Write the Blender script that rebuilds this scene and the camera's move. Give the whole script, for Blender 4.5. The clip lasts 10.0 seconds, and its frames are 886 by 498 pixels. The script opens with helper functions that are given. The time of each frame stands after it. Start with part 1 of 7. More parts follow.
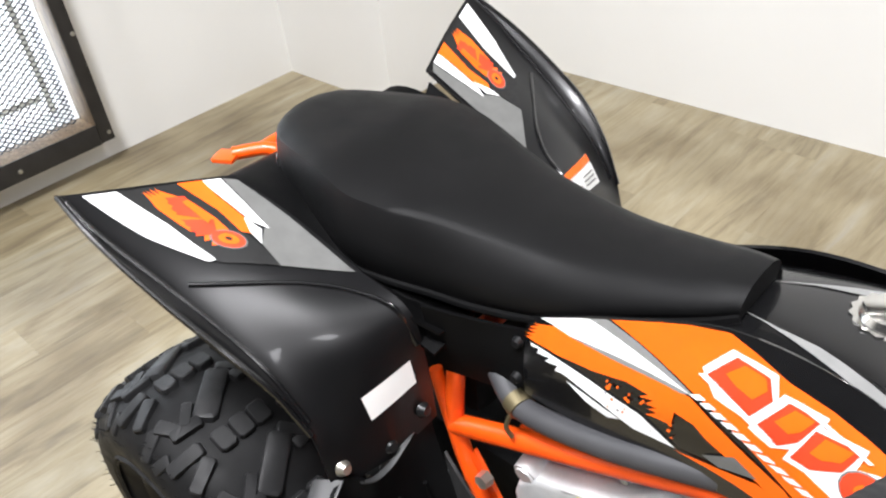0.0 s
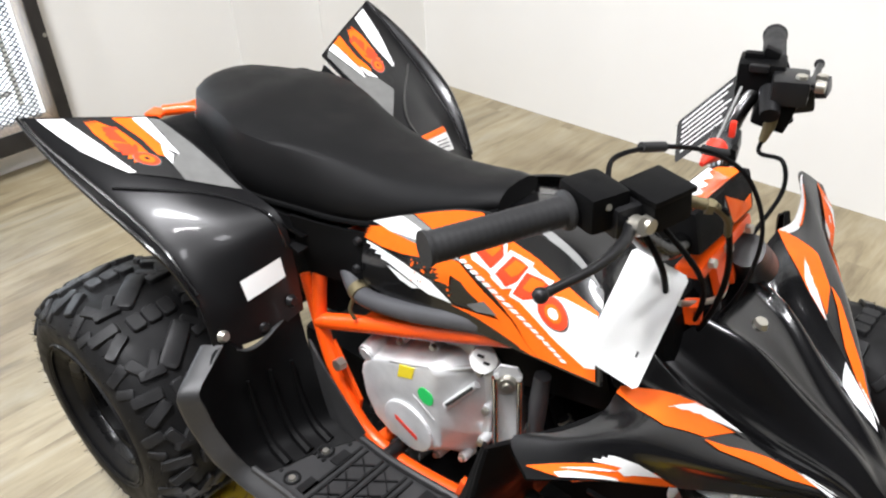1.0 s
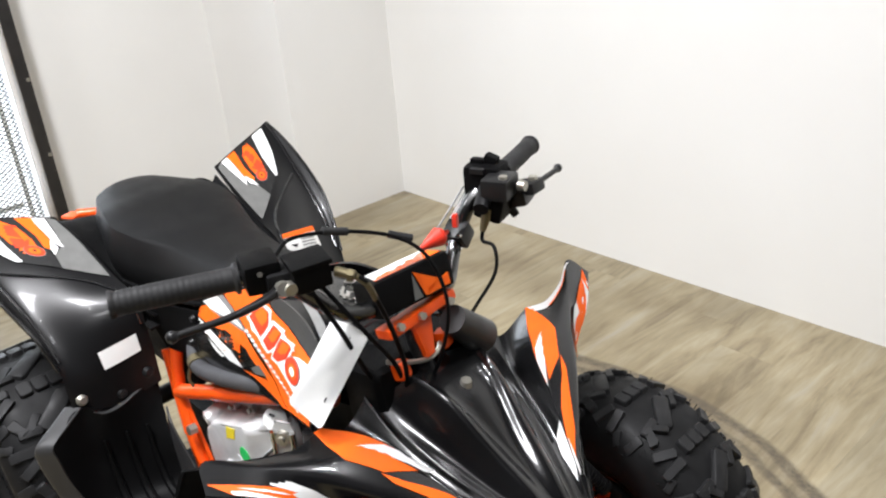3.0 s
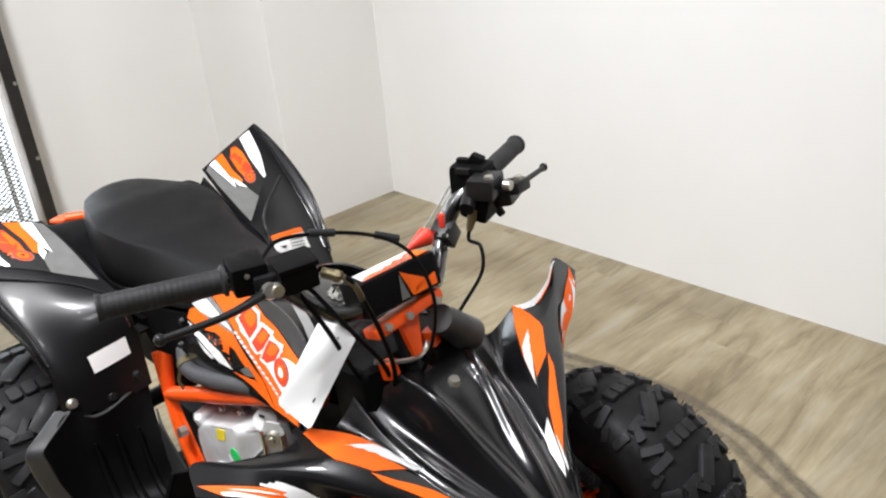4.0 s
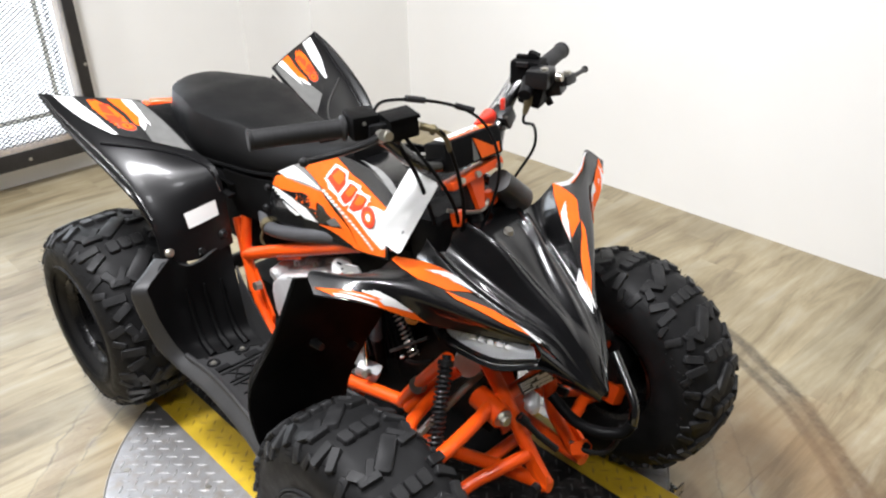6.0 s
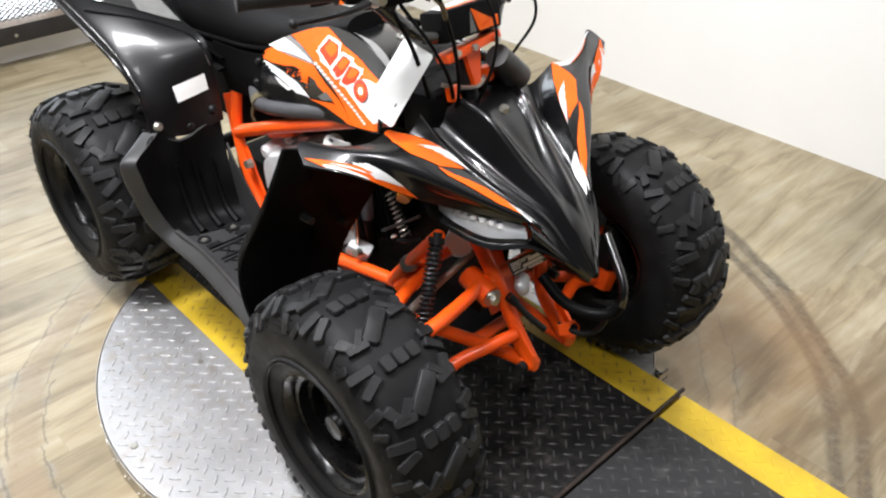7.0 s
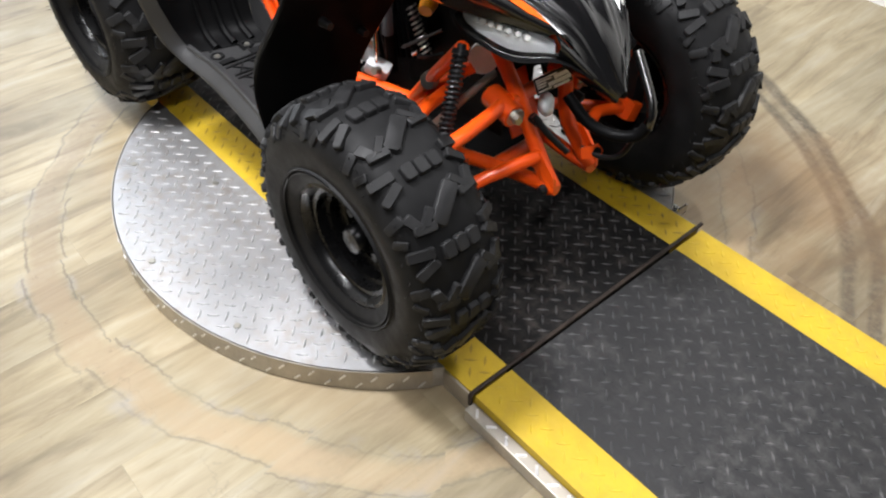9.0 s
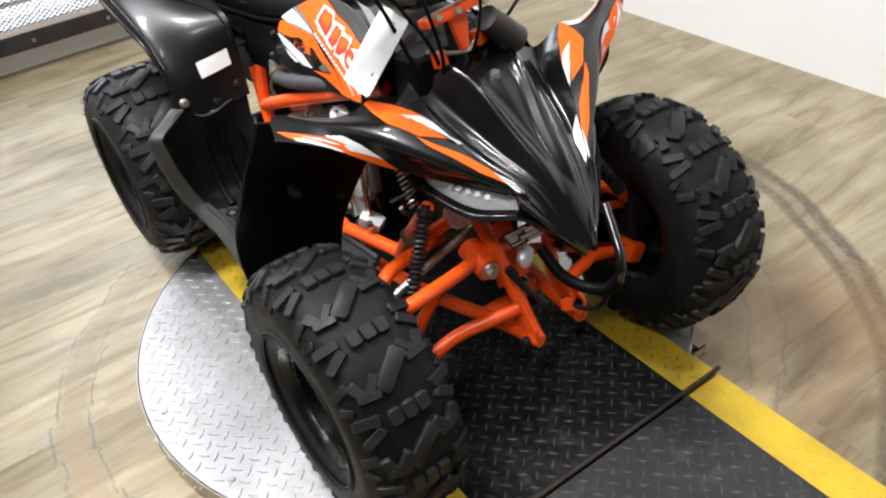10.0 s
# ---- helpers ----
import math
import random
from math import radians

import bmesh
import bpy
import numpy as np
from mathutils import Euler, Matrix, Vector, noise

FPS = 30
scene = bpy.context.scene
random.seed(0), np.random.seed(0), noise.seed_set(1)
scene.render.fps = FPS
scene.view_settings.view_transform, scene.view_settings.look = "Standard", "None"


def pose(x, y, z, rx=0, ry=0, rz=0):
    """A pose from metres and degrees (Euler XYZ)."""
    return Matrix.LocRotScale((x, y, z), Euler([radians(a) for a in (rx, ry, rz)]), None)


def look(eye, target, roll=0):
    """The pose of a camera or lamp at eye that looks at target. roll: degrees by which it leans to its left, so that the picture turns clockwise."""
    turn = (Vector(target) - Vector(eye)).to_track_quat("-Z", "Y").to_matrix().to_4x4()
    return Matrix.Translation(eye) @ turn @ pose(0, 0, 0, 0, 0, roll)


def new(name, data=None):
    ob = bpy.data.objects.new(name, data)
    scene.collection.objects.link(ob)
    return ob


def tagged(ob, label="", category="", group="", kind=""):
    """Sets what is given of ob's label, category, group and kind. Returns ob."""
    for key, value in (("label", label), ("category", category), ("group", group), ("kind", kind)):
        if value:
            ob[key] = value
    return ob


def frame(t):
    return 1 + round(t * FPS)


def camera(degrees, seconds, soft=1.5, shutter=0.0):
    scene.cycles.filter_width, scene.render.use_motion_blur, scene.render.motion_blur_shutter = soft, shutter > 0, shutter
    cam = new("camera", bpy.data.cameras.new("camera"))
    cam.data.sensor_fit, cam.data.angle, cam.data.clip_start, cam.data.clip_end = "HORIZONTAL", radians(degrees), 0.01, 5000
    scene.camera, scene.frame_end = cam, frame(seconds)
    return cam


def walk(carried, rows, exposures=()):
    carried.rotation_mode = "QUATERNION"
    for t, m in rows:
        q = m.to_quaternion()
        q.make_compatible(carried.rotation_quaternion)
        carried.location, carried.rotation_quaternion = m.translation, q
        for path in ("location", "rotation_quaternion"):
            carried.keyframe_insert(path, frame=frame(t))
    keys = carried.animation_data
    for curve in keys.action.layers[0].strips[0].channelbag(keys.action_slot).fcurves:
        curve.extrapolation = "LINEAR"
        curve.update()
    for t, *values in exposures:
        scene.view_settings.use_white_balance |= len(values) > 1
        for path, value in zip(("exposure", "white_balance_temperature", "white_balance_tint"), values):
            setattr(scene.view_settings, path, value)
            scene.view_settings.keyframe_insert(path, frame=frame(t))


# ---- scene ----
cam = camera(57.2, 10.0, 2.2)
PATH = [
    (0, (0.808, -0.571, 1.229), (-0.381, 0.519, 0.047), -7.2),
    (0.5, (0.939, -0.624, 1.237), (-0.362, 0.506, 0.221), -7.3),
    (0.7, (1.030, -0.663, 1.244), (-0.223, 0.487, 0.192), -6.2),
    (1, (1.159, -0.71, 1.246), (-0.017, 0.488, 0.159), -2.8),
    (1.5, (1.342, -0.677, 1.256), (0.008, 0.444, 0.274), -3.7),
    (2, (1.527, -0.589, 1.268), (0.123, 0.495, 0.342), -3.7),
    (2.5, (1.576, -0.56, 1.273), (0.182, 0.596, 0.425), -4.1),
    (4, (1.593, -0.559, 1.28), (0.23, 0.642, 0.442), -5.3),
    (4.5, (1.607, -0.599, 1.267), (0.222, 0.549, 0.394), -5.4),
    (5, (1.641, -0.737, 1.278), (0.335, 0.502, 0.407), -3.2),
    (6.5, (1.735, -0.849, 1.263), (0.448, 0.293, 0.242), -1.2),
    (7, (1.728, -0.845, 1.232), (0.521, 0.265, 0.087), -0.1),
    (7.5, (1.735, -0.866, 1.209), (0.564, 0.21, -0.003), 2.1),
    (8, (1.746, -0.875, 1.187), (0.624, 0.143, -0.119), 2.5),
    (8.5, (1.747, -0.879, 1.171), (0.684, 0.085, -0.222), 2.2),
    (9, (1.735, -0.874, 1.16), (0.675, 0.076, -0.245), 1.1),
    (9.5, (1.717, -0.851, 1.162), (0.554, 0.092, -0.164), -7.4),
    (9.7, (1.753, -0.803, 1.180), (0.477, 0.089, -0.070), -8.3),
    (10, (1.839, -0.653, 1.21), (0.468, 0.175, 0.012), -7.2),
]
# the clip's own exposure drifts a little
walk(cam, [(t, look(eye, target, roll)) for t, eye, target, roll in PATH],
     [(0.0, -0.16), (0.5, -0.18), (1.0, -0.16), (1.5, -0.18), (2.0, -0.24), (2.5, -0.26), (4.0, -0.39), (4.5, -0.41), (5.0, -0.36), (6.5, -0.1), (7.5, -0.10), (8.5, -0.08), (9.0, -0.08), (10.0, -0.19)])

# ---------------------------------------------------------------- world and lamps
ROOM = dict(x0=-1.687, x1=4.6, y0=-4.2, y1=1.575, h=3.0)
PT = 0.05          # turntable top above the floor
world = bpy.data.worlds.new("showroom_world")
world.use_nodes = True
world.node_tree.nodes["Background"].inputs[0].default_value = (0.9, 0.95, 1.0, 1)
world.node_tree.nodes["Background"].inputs[1].default_value = 0.05
scene.world = world


def area_lamp(name, place, target, size, power, colour=(0.985, 0.985, 1.02)):
    data = bpy.data.lights.new(name, "AREA")
    data.shape, data.size, data.size_y, data.energy, data.color = "RECTANGLE", size[0], size[1], power, colour
    ob = new(name, data)
    ob.matrix_world = look(place, target)
    return ob


def spot_lamp(name, place, target, power, angle=90, radius=0.05, colour=(0.99, 0.985, 1.0)):
    data = bpy.data.lights.new(name, "SPOT")
    data.energy, data.spot_size, data.spot_blend, data.shadow_soft_size, data.color = power, radians(angle), 0.7, radius, colour
    ob = new(name, data)
    ob.matrix_world = look(place, target)
    return ob


area_lamp("ceiling_lamp", (0.35, -0.85, 2.93), (0.35, -0.85, 0), (0.45, 0.45), 128)
area_lamp("ceiling_lamp", (1.5, 0.6, 2.93), (1.5, 0.6, 0), (0.2, 0.2), 26)
area_lamp("ceiling_lamp", (-0.5, -1.9, 2.93), (-0.5, -1.9, 0), (0.3, 0.6), 48)
area_lamp("ceiling_lamp", (2.1, -1.4, 2.93), (2.1, -1.4, 0), (0.5, 0.5), 48)
area_lamp("window_daylight", (ROOM["x0"] - 0.19, -0.35, 1.06), (0.0, -0.35, 1.06), (1.18, 1.78), 32, (0.80, 0.89, 1.0))
# unseen spots added to lift the corner, the lower wall and the far side
spot_lamp("track_spot", (0.42, -0.86, 2.85), (-1.0, 0.9, 0.6), 40, 80, 0.04)
spot_lamp("track_spot", (0.9, -1.1, 2.85), (0.75, 1.5, 0.1), 60, 72, 0.05)
spot_lamp("track_spot", (1.0, 0.9, 2.85), (0.7, 0.3, 0.3), 14, 95, 0.04)

# ---------------------------------------------------------------- materials


class Nodes:
    """A small wrapper for building a node material."""

    def __init__(self, name, base=(0.5, 0.5, 0.5), rough=0.5, metal=0.0, coat=0.0):
        self.mat = bpy.data.materials.new(name)
        self.mat.use_nodes = True
        self.tree = self.mat.node_tree
        self.bsdf = self.tree.nodes["Principled BSDF"]
        self.set("Base Color", (*base, 1))
        self.set("Roughness", rough)
        self.set("Metallic", metal)
        self.set("Coat Weight", coat)
        self.set("Coat Roughness", 0.05)
        self.coords = None

    def set(self, socket, value):
        self.bsdf.inputs[socket].default_value = value

    def add(self, kind, **values):
        node = self.tree.nodes.new(kind)
        for key, value in values.items():
            node.inputs[key.replace("_", " ")].default_value = value
        return node

    def link(self, a, b):
        self.tree.links.new(a, b)

    def place(self, object_space=True):
        if self.coords is None:
            self.coords = self.add("ShaderNodeTexCoord")
        return self.coords.outputs["Object" if object_space else "Generated"]

    def mapped(self, scale, world_space=False, rotate=(0, 0, 0)):
        m = self.add("ShaderNodeMapping")
        m.inputs["Scale"].default_value = scale
        m.inputs["Rotation"].default_value = rotate
        if world_space:
            self.link(self.add("ShaderNodeNewGeometry").outputs["Position"], m.inputs["Vector"])
        else:
            self.link(self.place(), m.inputs["Vector"])
        return m.outputs["Vector"]

    def noise(self, vector, scale, detail=4.0, rough=0.55, distort=0.0):
        n = self.add("ShaderNodeTexNoise", Scale=scale, Detail=detail, Roughness=rough, Distortion=distort)
        self.link(vector, n.inputs["Vector"])
        return n.outputs["Fac"]

    def ramp(self, fac, stops):
        r = self.add("ShaderNodeValToRGB")
        e = r.color_ramp.elements
        while len(e) < len(stops):
            e.new(0.5)
        for el, (p, c) in zip(e, stops):
            el.position, el.color = p, (*c, 1) if len(c) == 3 else c
        self.link(fac, r.inputs["Fac"])
        return r.outputs["Color"]

    def mix(self, fac, a, b, blend="MIX"):
        m = self.tree.nodes.new("ShaderNodeMix")
        m.data_type, m.blend_type = "RGBA", blend
        for value, idx in ((fac, 0), (a, 6), (b, 7)):
            if isinstance(value, (int, float)):
                m.inputs[idx].default_value = value
            elif isinstance(value, tuple):
                m.inputs[idx].default_value = (*value, 1)
            else:
                self.link(value, m.inputs[idx])
        return m.outputs[2]

    def maths(self, op, a, b=0.0, clamp=False):
        m = self.tree.nodes.new("ShaderNodeMath")
        m.operation, m.use_clamp = op, clamp
        for value, idx in ((a, 0), (b, 1)):
            if isinstance(value, (int, float)):
                m.inputs[idx].default_value = value
            else:
                self.link(value, m.inputs[idx])
        return m.outputs[0]

    def band(self, value, low, high, soft):
        """1 between low and high, with soft ends."""
        up = self.maths("DIVIDE", self.maths("SUBTRACT", value, low), soft, True)
        down = self.maths("DIVIDE", self.maths("SUBTRACT", high, value), soft, True)
        return self.maths("MULTIPLY", up, down, True)

    def rough_from(self, fac, low, high):
        self.link(self.ramp(fac, [(0.25, (low,) * 3), (0.75, (high,) * 3)]), self.bsdf.inputs["Roughness"])

    def colour(self, socket):
        self.link(socket, self.bsdf.inputs["Base Color"])

    def bump(self, height, strength=0.2, distance=0.001):
        b = self.add("ShaderNodeBump", Strength=strength, Distance=distance)
        self.link(height, b.inputs["Height"])
        self.link(b.outputs["Normal"], self.bsdf.inputs["Normal"])


def worn(name, base, rough, metal=0.0, coat=0.0, grain=300.0, dirt=9.0, amount=0.25, depth=0.15, uneven=1.0):
    """A plain painted, moulded or cast surface with blotches and a fine grain."""
    n = Nodes(name, base, rough, metal, coat)
    v = n.mapped((1, 1, 1))
    big, fine = n.noise(v, dirt, 5), n.noise(v, grain, 3)
    dark = tuple(c * (1 - amount) for c in base)
    light = tuple(min(1, c * (1 + amount)) for c in base)
    n.colour(n.ramp(big, [(0.3, dark), (0.7, light)]))
    n.rough_from(n.noise(v, dirt * 3, 4), max(0.03, rough * (1 - 0.2 * uneven)), min(1, rough * (1 + 0.25 * uneven)))
    n.bump(fine, depth, 0.0006)
    return n.mat


M = {}
M["gloss_black"] = worn("gloss_black_plastic", (0.004, 0.004, 0.0044), 0.25, coat=0.5, grain=500, amount=0.3, depth=0.006, uneven=0.25)
M["satin_black"] = worn("satin_black_plastic", (0.004, 0.004, 0.0044), 0.36, coat=0.1, grain=500, amount=0.3, depth=0.01, uneven=0.25)
M["matte_black"] = worn("matte_black_plastic", (0.003, 0.003, 0.0032), 0.5, grain=900, amount=0.3, depth=0.25)
# base greyer than the matte plastic: the foot board's sheen is put into the colour
M["board_plastic"] = worn("worn_black_plastic", (0.024, 0.024, 0.0245), 0.42, grain=900, amount=0.25, depth=0.25)
M["seat"] = worn("seat_vinyl", (0.0058, 0.0058, 0.006), 0.46, grain=1400, dirt=4, amount=0.2, depth=0.3)
# carcass darker than the tread: shade between the blocks painted into the rubber
M["rubber"] = worn("tyre_rubber", (0.0085, 0.0085, 0.0088), 0.55, grain=350, dirt=14, amount=0.45, depth=0.25)
M["tread_top"] = worn("tread_rubber", (0.016, 0.016, 0.0165), 0.5, grain=350, dirt=22, amount=0.45, depth=0.25)
M["grip"] = worn("grip_rubber", (0.02, 0.02, 0.0205), 0.55, grain=900, amount=0.25, depth=0.2)
M["orange"] = worn("orange_powder_coat", (0.88, 0.088, 0.004), 0.36, coat=0.1, grain=700, amount=0.1, depth=0.06)
M["decal_orange"] = worn("orange_decal", (0.93, 0.130, 0.004), 0.5, coat=0.0, grain=400, dirt=30, amount=0.06, depth=0.02)
M["decal_red"] = worn("red_decal", (0.75, 0.05, 0.015), 0.5, coat=0.0, grain=400, dirt=30, amount=0.12, depth=0.02)
M["decal_white"] = worn("white_decal", (0.78, 0.78, 0.77), 0.5, coat=0.0, grain=400, dirt=30, amount=0.05, depth=0.02)
M["decal_grey"] = worn("grey_decal", (0.13, 0.13, 0.125), 0.5, coat=0.0, grain=400, dirt=30, amount=0.1, depth=0.02)
M["decal_pale"] = worn("pale_grey_decal", (0.20, 0.20, 0.195), 0.5, coat=0.0, grain=400, dirt=30, amount=0.1, depth=0.02)
M["decal_black"] = worn("black_decal", (0.012, 0.012, 0.012), 0.5, coat=0.0, grain=400, dirt=30, amount=0.1, depth=0.02)
for key in ("decal_orange", "decal_red", "decal_white", "decal_grey", "decal_black"):
    M[key].node_tree.nodes["Principled BSDF"].inputs["Specular IOR Level"].default_value = 0.3
M["paper"] = worn("white_card", (0.82, 0.82, 0.80), 0.55, grain=600, dirt=20, amount=0.03, depth=0.05)
M["ink"] = worn("printed_ink", (0.02, 0.02, 0.02), 0.6, amount=0.1)
M["alloy"] = worn("cast_aluminium", (0.66, 0.665, 0.67), 0.40, metal=0.35, grain=420, dirt=18, amount=0.18, depth=0.22)
M["chrome"] = worn("bright_steel", (0.66, 0.65, 0.62), 0.17, metal=1.0, grain=300, amount=0.12, depth=0.03)
M["bar_steel"] = worn("dark_bar_steel", (0.10, 0.10, 0.10), 0.24, metal=1.0, grain=300, amount=0.15, depth=0.03)
M["zinc"] = worn("zinc_plated_steel", (0.5, 0.48, 0.42), 0.34, metal=0.9, grain=300, amount=0.2, depth=0.1)
M["brass"] = worn("yellow_zinc", (0.15, 0.125, 0.07), 0.45, metal=0.7, grain=300, amount=0.3, depth=0.1)
M["black_metal"] = worn("black_painted_steel", (0.008, 0.008, 0.0085), 0.36, grain=300, coat=0.0, amount=0.25, depth=0.05)
M["rim_black"] = worn("black_rim_paint", (0.004, 0.004, 0.0042), 0.27, grain=300, amount=0.25, depth=0.05)
M["hose"] = worn("rubber_hose", (0.05, 0.05, 0.054), 0.5, grain=300, amount=0.25, depth=0.1)
M["yellow_sticker"] = worn("yellow_sticker", (0.85, 0.68, 0.03), 0.45, amount=0.05)
M["green_sticker"] = worn("green_sticker", (0.02, 0.55, 0.12), 0.45, amount=0.05)
M["red_plastic"] = worn("red_plastic", (0.72, 0.04, 0.02), 0.35, amount=0.1)
for key, shine in (("matte_black", 0.08), ("rubber", 0.16), ("tread_top", 0.22), ("rim_black", 0.3), ("seat", 0.12), ("board_plastic", 0.45), ("grip", 0.2), ("black_metal", 0.3), ("satin_black", 0.3), ("gloss_black", 0.5)):
    M[key].node_tree.nodes["Principled BSDF"].inputs["Specular IOR Level"].default_value = shine
M["amber"] = worn("amber_plastic", (0.8, 0.3, 0.01), 0.3, amount=0.2)


def glass_mat():
    n = Nodes("headlight_lens", (0.97, 0.98, 0.98), 0.03)
    n.set("Transmission Weight", 1.0)
    n.set("IOR", 1.2)
    v = n.mapped((1, 1, 1))
    n.bump(n.noise(v, 120, 2), 0.04, 0.001)
    return n.mat


M["lens"] = glass_mat()
M["reflector"] = worn("lamp_reflector", (0.86, 0.87, 0.88), 0.32, metal=0.15, grain=200, amount=0.1, depth=0.1)
M["led"] = worn("led_chip", (0.92, 0.92, 0.9), 0.25, amount=0.05)


def paint_wall():
    n = Nodes("white_wall_paint", (0.82, 0.815, 0.79), 0.6)
    v = n.mapped((1, 1, 1), True)
    n.colour(n.ramp(n.noise(v, 1.3, 4), [(0.3, (0.80, 0.792, 0.765)), (0.7, (0.84, 0.835, 0.81))]))
    n.bump(n.noise(v, 260, 3), 0.12, 0.001)
    return n.mat


M["wall"] = paint_wall()
M["dark_paint"] = worn("dark_grey_paint", (0.055, 0.055, 0.06), 0.7, grain=200, dirt=1.5, amount=0.1, depth=0.1)


def plank_mat():
    """Wood-look vinyl planks, brushed along their length, with the worn rings round the turntable."""
    n = Nodes("vinyl_plank", (0.4, 0.33, 0.22), 0.4)
    info = n.add("ShaderNodeObjectInfo").outputs["Random"]
    pos = n.add("ShaderNodeNewGeometry").outputs["Position"]
    shift = n.add("ShaderNodeCombineXYZ")
    n.link(n.maths("MULTIPLY", info, 37.0), shift.inputs["Z"])
    n.link(n.maths("MULTIPLY", info, 11.0), shift.inputs["Y"])
    total = n.tree.nodes.new("ShaderNodeVectorMath")
    total.operation = "ADD"
    n.link(pos, total.inputs[0])
    n.link(shift.outputs[0], total.inputs[1])
    m = n.add("ShaderNodeMapping")
    m.inputs["Scale"].default_value = (1.0, 0.13, 1.0)
    n.link(total.outputs[0], m.inputs["Vector"])
    streak = n.noise(m.outputs[0], 11, 6, 0.62, 1.6)
    fine = n.noise(m.outputs[0], 95, 4, 0.6, 0.4)
    base = n.ramp(streak, [(0.24, (0.16, 0.12, 0.075)), (0.38, (0.315, 0.258, 0.158)), (0.50, (0.47, 0.400, 0.255)), (0.62, (0.55, 0.49, 0.35)), (0.76, (0.57, 0.54, 0.47))])
    base = n.mix(0.25, base, n.ramp(fine, [(0.3, (0.20, 0.165, 0.11)), (0.7, (0.50, 0.45, 0.34))]))
    tone = n.ramp(info, [(0.0, (0.66, 0.655, 0.64)), (0.5, (0.80, 0.79, 0.77)), (1.0, (0.72, 0.70, 0.66))])
    base = n.mix(1.0, base, tone, "MULTIPLY")
    cloud = n.ramp(n.noise(pos, 1.7, 3, 0.55), [(0.36, (0.60, 0.56, 0.50)), (0.50, (0.86, 0.845, 0.81)), (0.64, (1.06, 1.05, 1.035))])
    base = n.mix(1.0, base, cloud, "MULTIPLY")
    # rings worn into the floor by the turning deck
    sep = n.add("ShaderNodeSeparateXYZ")
    n.link(pos, sep.inputs[0])
    wob = n.noise(pos, 7, 5, 0.6)
    dx, dy = n.maths("SUBTRACT", sep.outputs[0], 0.6), sep.outputs[1]
    r = n.maths("SQRT", n.maths("ADD", n.maths("MULTIPLY", dx, dx), n.maths("MULTIPLY", dy, dy)))
    slow = n.noise(pos, 1.8, 2, 0.5)
    r = n.maths("ADD", r, n.maths("MULTIPLY", n.maths("SUBTRACT", slow, 0.5), 0.10))
    r = n.maths("ADD", r, n.maths("MULTIPLY", n.maths("SUBTRACT", wob, 0.5), 0.012))
    patch = n.ramp(n.noise(pos, 2.6, 3), [(0.38, (0.1,) * 3), (0.62, (1,) * 3)])
    # the long arc that tyres have rubbed, on the wall side only
    away = n.maths("ADD", n.maths("MULTIPLY", dy, 0.9), n.maths("MULTIPLY", dx, 0.5))
    far_side = n.maths("DIVIDE", n.maths("ADD", away, 0.15), 0.4, True)
    outer = n.maths("MULTIPLY", n.band(r, 0.945, 1.045, 0.03), n.maths("ADD", n.maths("MULTIPLY", patch, 0.4), 0.32))
    grit = n.ramp(n.noise(pos, 60, 4, 0.7), [(0.35, (0.6,) * 3), (0.6, (1,) * 3)])
    for a, b, k in ((0.945, 0.985, 0.62), (1.000, 1.040, 0.68)):
        outer = n.maths("ADD", outer, n.maths("MULTIPLY", n.band(r, a, b, 0.012), k), True)
    outer = n.maths("MULTIPLY", n.maths("MULTIPLY", outer, grit), far_side)
    # the band of lifted glue next to the deck: tan patches within thin broken cracks
    cells = n.add("ShaderNodeTexVoronoi", Scale=7.0)
    lean = n.add("ShaderNodeMapping")
    lean.inputs["Scale"].default_value = (1.0, 0.55, 1.0)
    n.link(pos, lean.inputs["Vector"])
    n.link(lean.outputs[0], cells.inputs["Vector"])
    step = n.add("ShaderNodeSeparateColor")
    n.link(cells.outputs["Color"], step.inputs[0])
    ragged = n.maths("ADD", n.maths("MULTIPLY", n.maths("SUBTRACT", step.outputs[0], 0.5), 0.020), n.maths("MULTIPLY", n.maths("SUBTRACT", n.noise(pos, 24, 4, 0.7), 0.5), 0.026))
    wide = n.maths("ADD", n.maths("ADD", r, ragged), n.maths("MULTIPLY", n.maths("SUBTRACT", n.noise(pos, 2.6, 2, 0.5), 0.5), 0.09))
    inner = n.maths("MULTIPLY", n.band(wide, 0.712, 0.782, 0.014), n.maths("ADD", n.maths("MULTIPLY", grit, 0.46), n.maths("MULTIPLY", patch, 0.28)))
    gone = n.ramp(n.noise(pos, 5.5, 3, 0.6), [(0.36, (0.35,) * 3), (0.56, (1,) * 3)])
    rubbed = n.maths("MULTIPLY", n.maths("ADD", n.band(wide, 0.690, 0.722, 0.012), n.band(wide, 0.765, 0.806, 0.014), True), n.ramp(n.noise(pos, 8, 4, 0.7), [(0.52, (0,) * 3), (0.68, (0.6,) * 3)]))
    line = n.maths("MULTIPLY", n.maths("ADD", n.band(wide, 0.706, 0.713, 0.004), n.band(wide, 0.777, 0.786, 0.005), True), n.maths("MULTIPLY", gone, 0.9))
    second = n.maths("ADD", n.maths("ADD", r, ragged), n.maths("MULTIPLY", n.maths("SUBTRACT", n.noise(pos, 4.6, 4, 0.65), 0.5), 0.42))
    crack = n.maths("MULTIPLY", n.band(second, 0.80, 0.806, 0.003), n.maths("MULTIPLY", patch, 0.35))
    base = n.mix(outer, base, (0.085, 0.066, 0.042))
